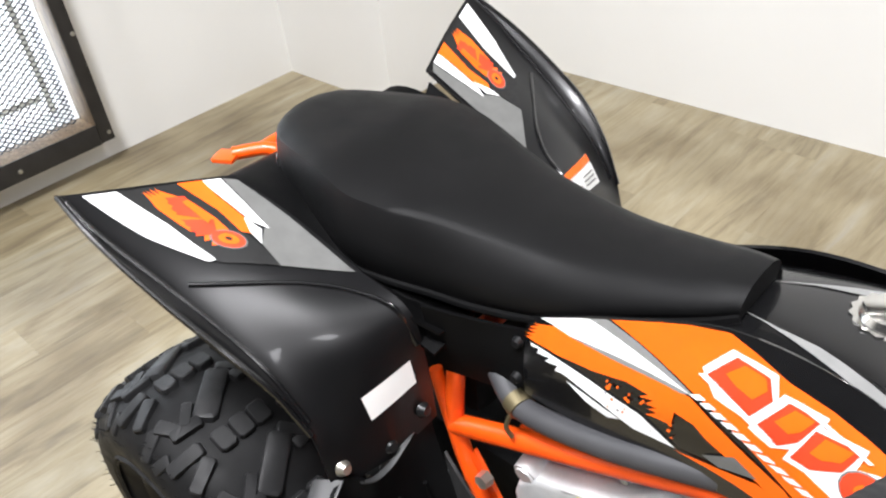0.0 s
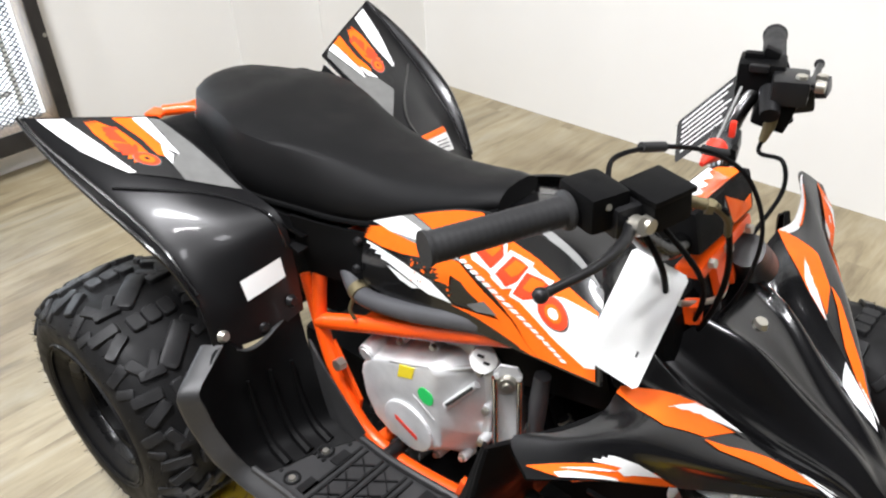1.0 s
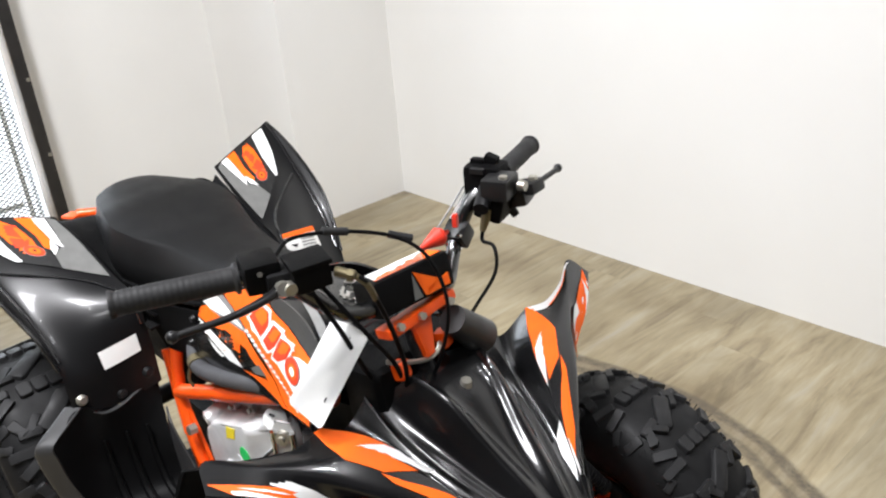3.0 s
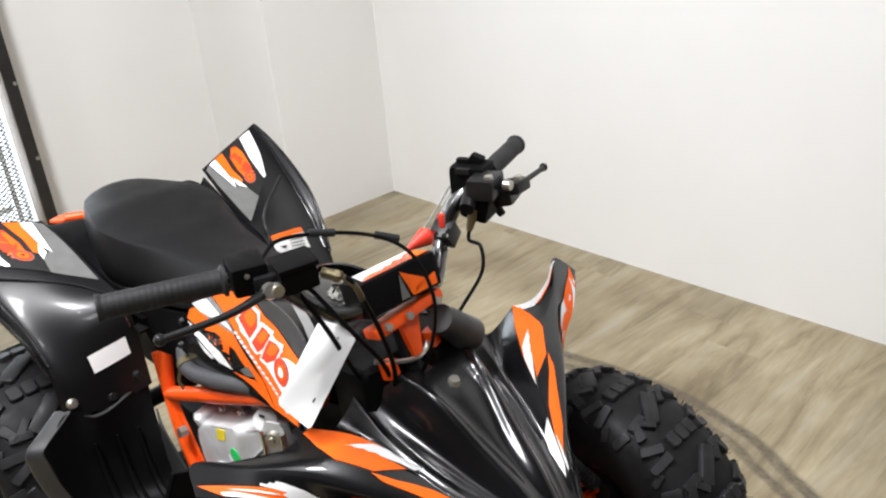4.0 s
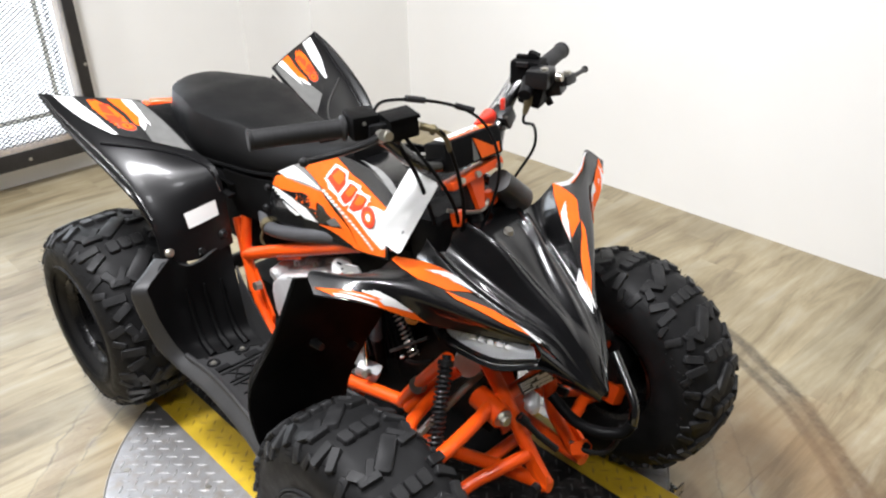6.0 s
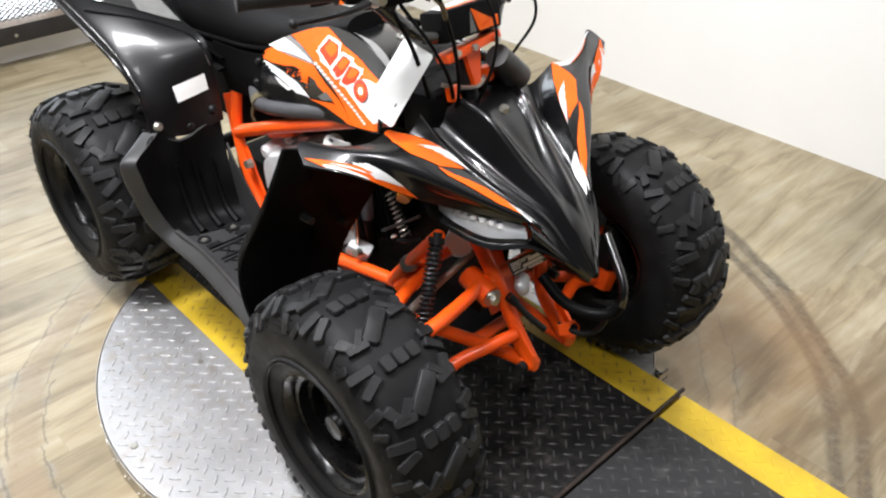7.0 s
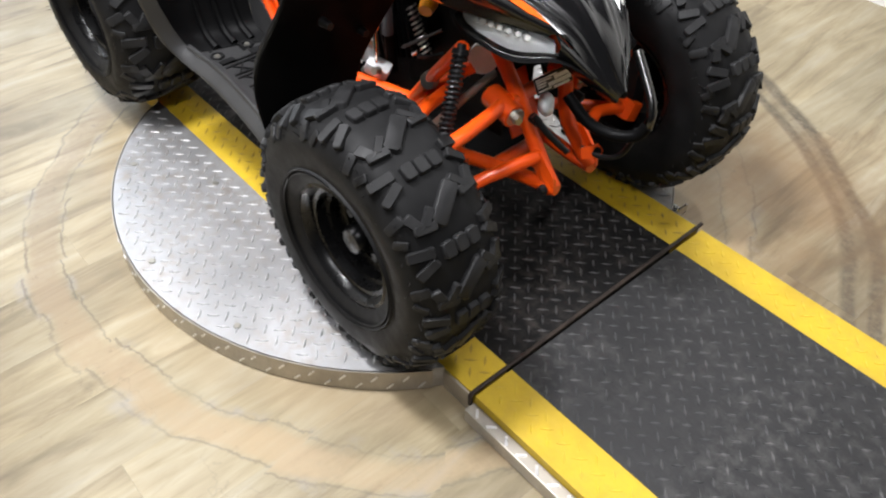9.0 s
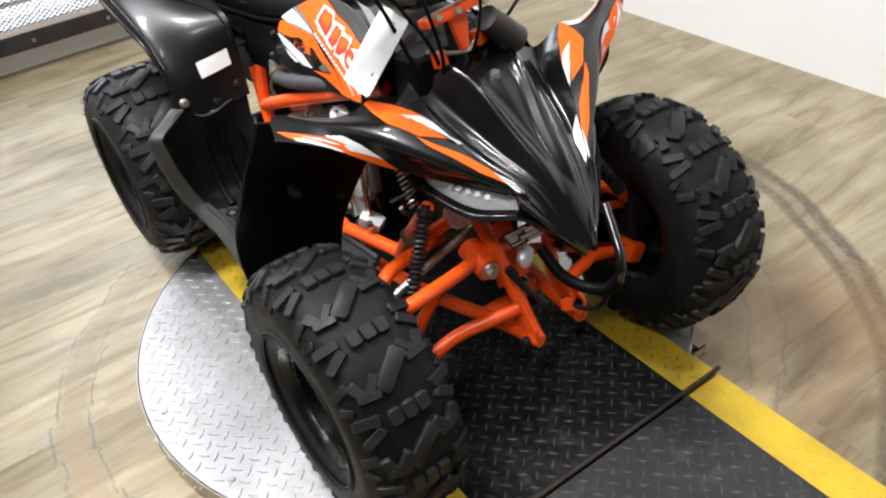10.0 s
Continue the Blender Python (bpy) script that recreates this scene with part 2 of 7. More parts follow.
    # the band is darkest behind the deck and fades towards the ramp
    west = n.maths("ADD", n.maths("MULTIPLY", n.maths("DIVIDE", n.maths("SUBTRACT", 0.95, sep.outputs[0]), 0.7, True), 0.7), 0.22)
    near = n.maths("MULTIPLY", n.band(wide, 0.55, 0.712, 0.05), n.maths("MULTIPLY", patch, 0.35))
    base = n.mix(near, base, (0.36, 0.26, 0.15))
    base = n.mix(inner, base, n.mix(west, (0.44, 0.32, 0.185), (0.18, 0.132, 0.085)))
    smudge = n.maths("MULTIPLY", n.band(wide, 0.712, 0.785, 0.02), n.ramp(n.noise(pos, 30, 4, 0.7), [(0.62, (0,) * 3), (0.72, (0.8,) * 3)]))
    base = n.mix(n.maths("MULTIPLY", smudge, west), base, (0.10, 0.08, 0.06))
    base = n.mix(rubbed, base, (0.27, 0.25, 0.225))
    base = n.mix(n.maths("MULTIPLY", n.maths("ADD", line, crack, True), n.maths("ADD", n.maths("MULTIPLY", west, 0.6), 0.4)), base, (0.075, 0.064, 0.055))
    # a warm brown blotch beside the ramp: a stain with shadow painted in
    bx, by = n.maths("SUBTRACT", sep.outputs[0], 1.22), n.maths("SUBTRACT", sep.outputs[1], 0.62)
    far = n.maths("ADD", n.maths("SQRT", n.maths("ADD", n.maths("MULTIPLY", bx, bx), n.maths("MULTIPLY", by, by))), n.maths("MULTIPLY", n.maths("SUBTRACT", wob, 0.5), 0.5))
    blotch = n.maths("MULTIPLY", n.maths("DIVIDE", n.maths("SUBTRACT", 0.30, far), 0.22, True), 0.6)
    base = n.mix(blotch, base, (0.20, 0.11, 0.045))
    # brown streaks drawn out along the planks beyond the arc
    sx, sy = n.maths("SUBTRACT", sep.outputs[0], 1.55), n.maths("MULTIPLY", n.maths("SUBTRACT", sep.outputs[1], 0.72), 0.7)
    away2 = n.maths("ADD", n.maths("SQRT", n.maths("ADD", n.maths("MULTIPLY", sx, sx), n.maths("MULTIPLY", sy, sy))), n.maths("MULTIPLY", n.maths("SUBTRACT", streak, 0.5), 0.9))
    brown_streak = n.maths("MULTIPLY", n.maths("DIVIDE", n.maths("SUBTRACT", 0.34, away2), 0.25, True), 0.55)
    base = n.mix(brown_streak, base, (0.13, 0.085, 0.042))
    spots = n.ramp(n.noise(pos, 46, 2), [(0.0, (0,) * 3), (0.72, (0,) * 3), (0.78, (1,) * 3)])
    base = n.mix(n.maths("MULTIPLY", spots, 0.35), base, (0.14, 0.11, 0.09))
    n.colour(base)
    n.rough_from(n.noise(pos, 9, 5), 0.30, 0.48)
    n.bump(fine, 0.12, 0.0008)
    return n.mat


M["plank"] = plank_mat()


def plate_mat(name, base, metal, rough, worn_to=None):
    n = Nodes(name, base, rough, metal)
    pos = n.mapped((1, 1, 1), True)
    blotch, scratch = n.noise(pos, 6, 6, 0.65), n.noise(n.mapped((1, 14, 1), True, (0, 0, 0.7)), 40, 4)
    dark, light = tuple(c * 0.72 for c in base), tuple(min(1, c * 1.18) for c in base)
    col = n.ramp(blotch, [(0.3, dark), (0.7, light)])
    if worn_to:
        trodden = n.ramp(n.noise(pos, 5.5, 4, 0.6), [(0.36, (0.15,) * 3), (0.60, (1,) * 3)])
        col = n.mix(n.mix(1.0, n.ramp(n.noise(pos, 38, 5, 0.7), [(0.46, (0,) * 3), (0.70, (0.9,) * 3)]), trodden, "MULTIPLY"), col, worn_to)
    n.colour(col)
    n.rough_from(scratch, rough * 0.75, min(1, rough * 1.5))
    n.bump(scratch, 0.08, 0.0006)
    return n.mat


M["steel_plate"] = plate_mat("checker_plate_steel", (0.53, 0.53, 0.535), 0.88, 0.40, (0.40, 0.345, 0.29))
# polished bars, paler than the plate: their lamp glints are put into the colour
M["steel_bar"] = plate_mat("polished_checker_bar", (0.90, 0.90, 0.905), 0.85, 0.30)
M["black_bar"] = plate_mat("worn_black_checker_bar", (0.022, 0.021, 0.021), 0.0, 0.42, (0.12, 0.115, 0.11))
M["steel_edge"] = plate_mat("plate_edge_steel", (0.46, 0.425, 0.37), 0.75, 0.40)
# deck lane and bars blacker than the ramp's: the vehicle's shade painted in
M["black_plate"] = plate_mat("black_painted_plate", (0.008, 0.0077, 0.0076), 0.0, 0.5, (0.062, 0.054, 0.048))
M["black_plate"].node_tree.nodes["Principled BSDF"].inputs["Specular IOR Level"].default_value = 0.12
M["ramp_black"] = plate_mat("trodden_black_ramp_paint", (0.011, 0.011, 0.0117), 0.0, 0.48, (0.06, 0.058, 0.056))
M["ramp_bar"] = plate_mat("trodden_checker_bar", (0.04, 0.04, 0.042), 0.1, 0.4, (0.17, 0.165, 0.16))
M["yellow_bar"] = plate_mat("scuffed_yellow_checker_bar", (0.58, 0.40, 0.02), 0.0, 0.5, (0.36, 0.25, 0.05))
# worn deck bars, darkened to paint in the shaded side of the relief
M["yellow_bar_deck"] = plate_mat("trodden_yellow_checker_bar", (0.36, 0.24, 0.02), 0.0, 0.5, (0.16, 0.11, 0.03))
M["yellow_paint"] = plate_mat("yellow_floor_paint", (0.54, 0.365, 0.014), 0.0, 0.5, (0.46, 0.31, 0.03))
M["rust"] = worn("rusted_steel_bar", (0.035, 0.024, 0.018), 0.6, metal=0.3, grain=200, dirt=30, amount=0.5, depth=0.3)
M["frame_steel"] = worn("dark_frame_steel", (0.022, 0.02, 0.019), 0.45, metal=0.2, grain=200, dirt=12, amount=0.4, depth=0.15)
M["mesh_steel"] = worn("mesh_steel", (0.05, 0.05, 0.052), 0.45, metal=0.4, grain=200, dirt=12, amount=0.3, depth=0.05)


def wood_mat():
    n = Nodes("dark_stained_wood", (0.12, 0.08, 0.05), 0.5)
    v = n.mapped((6, 6, 0.9))
    g = n.noise(v, 9, 6, 0.6, 1.5)
    n.colour(n.ramp(g, [(0.3, (0.05, 0.035, 0.02)), (0.5, (0.17, 0.115, 0.065)), (0.7, (0.28, 0.2, 0.12))]))
    n.bump(g, 0.25, 0.002)
    return n.mat


M["wood"] = wood_mat()


def glow(name, colour, strength):
    n = Nodes(name, (0, 0, 0), 1.0)
    n.set("Emission Color", (*colour, 1))
    n.set("Emission Strength", strength)
    return n.mat


M["daylight"] = glow("bright_daylight", (0.93, 0.96, 1.0), 2.6)

# ---------------------------------------------------------------- shape helpers


def part(name, bm, material, parent=None, label="", smooth=True, category="", kind=""):
    """Links a bmesh as one mesh object under its thing."""
    if isinstance(bm, bpy.types.Mesh):
        mesh = bm
    else:
        bmesh.ops.recalc_face_normals(bm, faces=bm.faces) if not bm.faces.layers.int.get("keep") else None
        mesh = bpy.data.meshes.new(name)
        for f in bm.faces:
            f.smooth = smooth
        bm.to_mesh(mesh)
        bm.free()
        mesh.materials.append(M[material])
        if smooth:
            mesh.set_sharp_from_angle(angle=radians(38))
    ob = new(name, mesh)
    ob.parent = parent
    return tagged(ob, label, category, "", kind)


def thing(name, m, label, category, group="", kind=""):
    ob = new(name)
    ob.empty_display_size = 0.05
    ob.matrix_world = m
    return tagged(ob, label, category, group, kind)


def bm_new():
    return bmesh.new()


def add_box(bm, centre, size, turn=None, bevel=0.0, seg=2):
    made = bmesh.ops.create_cube(bm, size=1.0)["verts"]
    bmesh.ops.scale(bm, vec=size, verts=made)
    if bevel:
        edges = list({e for v in made for e in v.link_edges})
        made = list({v for f in bmesh.ops.bevel(bm, geom=edges, offset=bevel, segments=seg, affect="EDGES", profile=0.7)["faces"] for v in f.verts} | set(v for v in made if v.is_valid))
    m = Matrix.Translation(centre) @ (turn.to_4x4() if turn is not None else Matrix())
    bmesh.ops.transform(bm, matrix=m, verts=made)
    return bm


def turned(rx=0, ry=0, rz=0):
    return Euler((radians(rx), radians(ry), radians(rz))).to_matrix()


def axis_turn(a, b):
    """The turn that lays z along the way from a to b."""
    return (Vector(b) - Vector(a)).to_track_quat("Z", "Y").to_matrix()


def add_rod(bm, a, b, r0, r1=None, seg=14, caps=True):
    a, b = Vector(a), Vector(b)
    made = bmesh.ops.create_cone(bm, cap_ends=caps, segments=seg, radius1=r0, radius2=r0 if r1 is None else r1, depth=(b - a).length)["verts"]
    bmesh.ops.transform(bm, matrix=Matrix.Translation((a + b) / 2) @ axis_turn(a, b).to_4x4(), verts=made)
    return bm


def curve_points(pts, steps=8):
    """A smooth line through the points."""
    p = [Vector(q) for q in pts]
    p = [2 * p[0] - p[1]] + p + [2 * p[-1] - p[-2]]
    out = []
    for i in range(1, len(p) - 2):
        for k in range(steps):
            t = k / steps
            out.append(0.5 * (2 * p[i] + (p[i + 1] - p[i - 1]) * t + (2 * p[i - 1] - 5 * p[i] + 4 * p[i + 1] - p[i + 2]) * t * t + (3 * p[i] - p[i - 1] - 3 * p[i + 1] + p[i + 2]) * t ** 3))
    return out + [p[-2]]


def add_tube(bm, pts, r, seg=10, steps=8, smooth=True, ends=True, radii=None):
    line = curve_points(pts, steps) if smooth else [Vector(q) for q in pts]
    rings, ref = [], None
    for i, p in enumerate(line):
        d = (line[min(i + 1, len(line) - 1)] - line[max(i - 1, 0)]).normalized()
        if ref is None:
            ref = d.orthogonal().normalized()
        ref = (ref - d * ref.dot(d)).normalized()
        side = d.cross(ref)
        rr = r if radii is None else np.interp(i / (len(line) - 1), np.linspace(0, 1, len(radii)), radii)
        rings.append([bm.verts.new(p + (ref * math.cos(a) + side * math.sin(a)) * rr) for a in (2 * math.pi * k / seg for k in range(seg))])
    for a, b in zip(rings, rings[1:]):
        for k in range(seg):
            bm.faces.new((a[k], a[(k + 1) % seg], b[(k + 1) % seg], b[k]))
    if ends:
        bm.faces.new(rings[0][::-1])
        bm.faces.new(rings[-1])
    return bm


def add_lathe(bm, profile, seg=48, centre=(0, 0, 0), closed=True):
    """Turns (radius, along) pairs about the y axis."""
    rings = []
    for k in range(seg):
        a = 2 * math.pi * k / seg
        rings.append([bm.verts.new((centre[0] + r * math.cos(a), centre[1] + w, centre[2] + r * math.sin(a))) for r, w in profile])
    n = len(profile)
    for k in range(seg):
        a, b = rings[k], rings[(k + 1) % seg]
        for i in range(n if closed else n - 1):
            bm.faces.new((a[i], a[(i + 1) % n], b[(i + 1) % n], b[i]))
    return bm


def add_prism(bm, outline, m, depth):
    """A plate of the given outline in the xy plane of m, depth thick along -z."""
    top = [bm.verts.new(m @ Vector((x, y, 0))) for x, y in outline]
    low = [bm.verts.new(m @ Vector((x, y, -depth))) for x, y in outline]
    bm.faces.new(top)
    bm.faces.new(low[::-1])
    for i in range(len(top)):
        j = (i + 1) % len(top)
        bm.faces.new((top[i], low[i], low[j], top[j]))
    return bm


def add_hex(bm, place, way, r, h):
    place, way = Vector(place), Vector(way).normalized()
    return add_rod(bm, place, place + way * h, r, r * 0.92, 6)


class Surf:
    """A smooth sheet through a small grid of guide points."""

    def __init__(self, rows):
        self.g = np.array(rows, float)

    def mirrored(self):
        return Surf(self.g * (1, -1, 1))

    def _basis(self, n, t):
        s = min(max(t, 0.0), 1.0) * (n - 1)
        i = min(int(s), n - 2)
        f = s - i
        w = np.zeros(n)
        c = (-0.5 * f + f * f - 0.5 * f ** 3, 1 - 2.5 * f * f + 1.5 * f ** 3, 0.5 * f + 2 * f * f - 1.5 * f ** 3, -0.5 * f * f + 0.5 * f ** 3)
        for k, v in zip((i - 1, i, i + 1, i + 2), c):
            if k < 0:
                w[0] += 2 * v
                w[1] -= v
            elif k >= n:
                w[-1] += 2 * v
                w[-2] -= v
            else:
                w[k] += v
        return w

    def at(self, u, v):
        return np.einsum("i,j,ijk->k", self._basis(self.g.shape[0], u), self._basis(self.g.shape[1], v), self.g)

    def normal(self, u, v):
        e = 0.01
        a = self.at(min(u + e, 1), v) - self.at(max(u - e, 0), v)
        b = self.at(u, min(v + e, 1)) - self.at(u, max(v - e, 0))
        n = np.cross(a, b)
        return n / (np.linalg.norm(n) + 1e-9)


def shell(surf, nu=24, nv=16, thick=0.004, up=(0, 0, 1)):
    """The sheet as a moulded panel of real thickness. up: the side on which its outside lies."""
    bm = bm_new()
    mid = surf.normal(0.5, 0.5)
    sign = 1 if mid @ np.array(up) > 0 else -1
    top, low = [], []
    for i in range(nu + 1):
        a, b = [], []
        for j in range(nv + 1):
            u, v = i / nu, j / nv
            p, n = surf.at(u, v), surf.normal(u, v) * sign
            a.append(bm.verts.new(p))
            b.append(bm.verts.new(p - n * thick))
        top.append(a)
        low.append(b)
    for i in range(nu):
        for j in range(nv):
            bm.faces.new((top[i][j], top[i + 1][j], top[i + 1][j + 1], top[i][j + 1]))
            bm.faces.new((low[i][j], low[i][j + 1], low[i + 1][j + 1], low[i + 1][j]))
    ring = [(0, j) for j in range(nv)] + [(i, nv) for i in range(nu)] + [(nu, j) for j in range(nv, 0, -1)] + [(i, 0) for i in range(nu, 0, -1)]
    for (i, j), (k, l) in zip(ring, ring[1:] + ring[:1]):
        bm.faces.new((top[i][j], top[k][l], low[k][l], low[i][j]))
    return bm


def jagged(outline, where, teeth=7, deep=0.05, seed=1):
    """The outline with torn, splashed teeth along the edge number `where`."""
    rnd = random.Random(seed)
    a, b = Vector(outline[where]), Vector(outline[(where + 1) % len(outline)])
    side = Vector((-(b - a).y, (b - a).x)).normalized()
    pts = []
    for k in range(1, teeth * 2):
        f = k / (teeth * 2)
        pts.append(tuple(a.lerp(b, f + rnd.uniform(-0.2, 0.2) / (teeth * 2)) + side * ((1 if k % 2 else -0.3) * deep * rnd.uniform(0.4, 1.3))))
    return list(outline[:where + 1]) + pts + list(outline[where + 1:])


def decal(surf, outline, lift=0.0012, up=(0, 0, 1), cells=14):
    """A thin printed sticker that follows the sheet; its outline is in the sheet's own (u, v)."""
    bm = bm_new()
    face = bm.faces.new([bm.verts.new((u, v, 0)) for u, v in outline])
    bmesh.ops.triangulate(bm, faces=[face])
    for axis in (0, 1):
        no = (1, 0, 0) if axis == 0 else (0, 1, 0)
        for k in range(1, cells):
            co = (k / cells, 0, 0) if axis == 0 else (0, k / cells, 0)
            bmesh.ops.bisect_plane(bm, geom=list(bm.verts) + list(bm.edges) + list(bm.faces), plane_co=co, plane_no=no)
    mid = surf.normal(0.5, 0.5)
    sign = 1 if mid @ np.array(up) > 0 else -1
    for v in bm.verts:
        u, w = v.co.x, v.co.y
        v.co = Vector(surf.at(u, w) + surf.normal(u, w) * sign * lift)
    for f in bm.faces:
        f.normal_update()
    keep = bm.faces.layers.int.new("keep")
    if sum((f.normal.dot(Vector(surf.normal(0.5, 0.5) * sign)) for f in bm.faces)) < 0:
        bmesh.ops.reverse_faces(bm, faces=bm.faces)
    return bm


def strip_uv(a, b, w0, w1=None):
    """A tapering strip from a to b in (u, v)."""
    a, b = Vector(a), Vector(b)
    n = Vector((-(b - a).y, (b - a).x)).normalized()
    w1 = w0 if w1 is None else w1
    return [tuple(a + n * w0), tuple(a - n * w0), tuple(b - n * w1), tuple(b + n * w1)]

# ---------------------------------------------------------------- the showroom corner


def slab(name, lo, hi, material, label, category, kind="structure"):
    bm = bm_new()
    add_box(bm, [(a + b) / 2 for a, b in zip(lo, hi)], [b - a for a, b in zip(lo, hi)])
    return part(name, bm, material, None, label, False, category, kind)


X0, X1, Y0, Y1, H = ROOM["x0"], ROOM["x1"], ROOM["y0"], ROOM["y1"], ROOM["h"]
WT = 0.12
JOG_X, JOG_Y = -1.125, 1.057
OPEN = dict(y0=-0.95, y1=0.245, z0=0.165, z1=1.95)

sub = bm_new()
add_box(sub, ((X0 + X1) / 2, (Y0 + Y1) / 2, -0.06), (X1 - X0 + 0.6, Y1 - Y0 + 0.6, 0.1))
floor = part("floor", sub, "matte_black", None, "light wood-look vinyl plank floor with worn rings", False, "floor", "structure")
slab("ceiling", (X0 - WT, Y0 - WT, H), (X1 + WT, Y1 + WT, H + 0.1), "dark_paint", "dark grey showroom ceiling", "ceiling")
slab("wall_back", (JOG_X, Y1, -0.01), (X1 + WT, Y1 + WT, H), "wall", "smooth white painted wall beside the vehicle", "wall")
slab("wall_return", (JOG_X - WT, JOG_Y + WT, -0.01), (JOG_X, Y1 + WT, H), "wall", "short white wall return in the corner", "wall")
slab("wall_jog", (X0, JOG_Y, -0.01), (JOG_X, JOG_Y + WT, H), "wall", "narrow white step in the wall", "wall")
# unseen closing walls, kept dark to hold back bounce light
slab("wall_front", (X1, Y0 - WT, -0.01), (X1 + WT, Y1, H), "dark_paint", "unseen dark grey wall added to close the room", "wall")
slab("wall_side", (X0 - WT, Y0 - WT, -0.01), (X1, Y0, H), "dark_paint", "unseen dark grey wall added to close the room", "wall")
bm = bm_new()
o = OPEN
for lo, hi in (((o["y1"], -0.01), (JOG_Y + WT, H)), ((Y0, -0.01), (o["y0"], H)), ((o["y0"], -0.01), (o["y1"], o["z0"])), ((o["y0"], o["z1"]), (o["y1"], H))):
    add_box(bm, (X0 - WT / 2, (lo[0] + hi[0]) / 2, (lo[1] + hi[1]) / 2), (WT, hi[0] - lo[0], hi[1] - lo[1]))
part("wall_screened", bm, "wall", None, "white wall with a meshed opening", False, "wall", "structure")
bm = bm_new()
add_box(bm, (X0 - 1.3, -0.35, 1.2), (0.02, 4.2, 3.2))
part("backdrop", bm, "daylight", None, "bright white daylight beyond the mesh", False, "backdrop", "structure")


def screen():
    """The framed steel mesh screen in front of the opening."""
    root = thing("mesh_screen", pose(0, 0, 0), "dark steel mesh screen in a bolted wood and steel frame", "screen")
    y0, y1, z0, z1 = o["y0"] - 0.045, o["y1"] + 0.045, o["z0"] - 0.06, o["z1"] + 0.05
    xa, xb = X0 + 0.002, -1.582
    xm = (xa + xb) / 2
    for name, centre, size in (("post", (xm, y1 - 0.022, (z0 + z1) / 2), (xb - xa, 0.044, z1 - z0)), ("post", (xm, y0 + 0.022, (z0 + z1) / 2), (xb - xa, 0.044, z1 - z0)),
                               ("rail", (xm, (y0 + y1) / 2, z0 + 0.03), (xb - xa, y1 - y0 - 0.09, 0.06)), ("rail", (xm, (y0 + y1) / 2, z1 - 0.03), (xb - xa, y1 - y0 - 0.09, 0.06))):
        bm = bm_new()
        add_box(bm, centre, size, bevel=0.003)
        part(name, bm, "wood", root, "dark-stained timber " + name)
    for centre, size in (((xb + 0.003, y1 - 0.021, (z0 + z1) / 2), (0.005, 0.043, z1 - z0)), ((xb + 0.003, y0 + 0.021, (z0 + z1) / 2), (0.005, 0.043, z1 - z0)),
                         ((xb + 0.003, (y0 + y1) / 2, z0 + 0.03), (0.005, y1 - y0 - 0.088, 0.066)), ((xb + 0.003, (y0 + y1) / 2, z1 - 0.03), (0.005, y1 - y0 - 0.088, 0.066))):
        bm = bm_new()
        add_box(bm, centre, size, bevel=0.001)
        part("face_bar", bm, "frame_steel", root, "dark steel flat bar")
    for y, z in ((y1 - 0.012, 0.131), (y1 - 0.008, 0.448), (y1 - 0.008, 0.728), (y1 - 0.008, 1.02), (-0.008, 0.131), (-0.30, 0.131), (-0.6, 0.131)):
        bm = bm_new()
        add_rod(bm, (xb + 0.005, y, z), (xb + 0.010, y, z), 0.0075, 0.005, 12)
        part("bolt", bm, "zinc", root, "round steel bolt head")

    def mesh_at(x, wide, high, wire):
        bm = bm_new()
        ny, nz = int((o["y1"] - o["y0"]) / wide), int((1.15 - o["z0"]) / high)

        def strand(a, b):
            d = (Vector(b) - Vector(a)).normalized()
            s = Vector((1, 0, 0)).cross(d) * wire / 2
            f = Vector((wire * 0.6, 0, 0))
            q = [bm.verts.new(Vector(p) + t) for p in (a, b) for t in (s + f, s - f, -s - f, -s + f)]
            for k in range(4):
                bm.faces.new((q[k], q[(k + 1) % 4], q[4 + (k + 1) % 4], q[4 + k]))

        for i in range(ny):
            for k in range(nz):
                y, z = o["y0"] + i * wide, o["z0"] + k * high
                lean = 0.0025
                strand((x, y, z + high / 2), (x + lean, y + wide / 2, z + high))
                strand((x + lean, y + wide / 2, z + high), (x, y + wide, z + high / 2))
                strand((x, y, z + high / 2), (x - lean, y + wide / 2, z))
                strand((x - lean, y + wide / 2, z), (x, y + wide, z + high / 2))
        return bm

    part("mesh", mesh_at(X0 + 0.03, 0.0255, 0.0165, 0.0034), "mesh_steel", root, "diamond expanded steel mesh", False, "", "stuff")
    xr = X0 - WT - 0.02
    for centre, size in (((xr, 0.222, 0.9), (0.012, 0.018, 1.5)), ((xr, -0.35, 0.215), (0.012, 1.1, 0.02))):
        bm = bm_new()
        add_box(bm, centre, size, bevel=0.002)
        part("back_bar", bm, "zinc", root, "thin dark bar at the far side")
    return root


screen()

# ---------------------------------------------------------------- turntable and ramp
TX, TR, HALF = 0.6, 0.6, 0.309     # deck centre, deck radius, half the lane's width
YW = 0.084                          # width of a yellow stripe


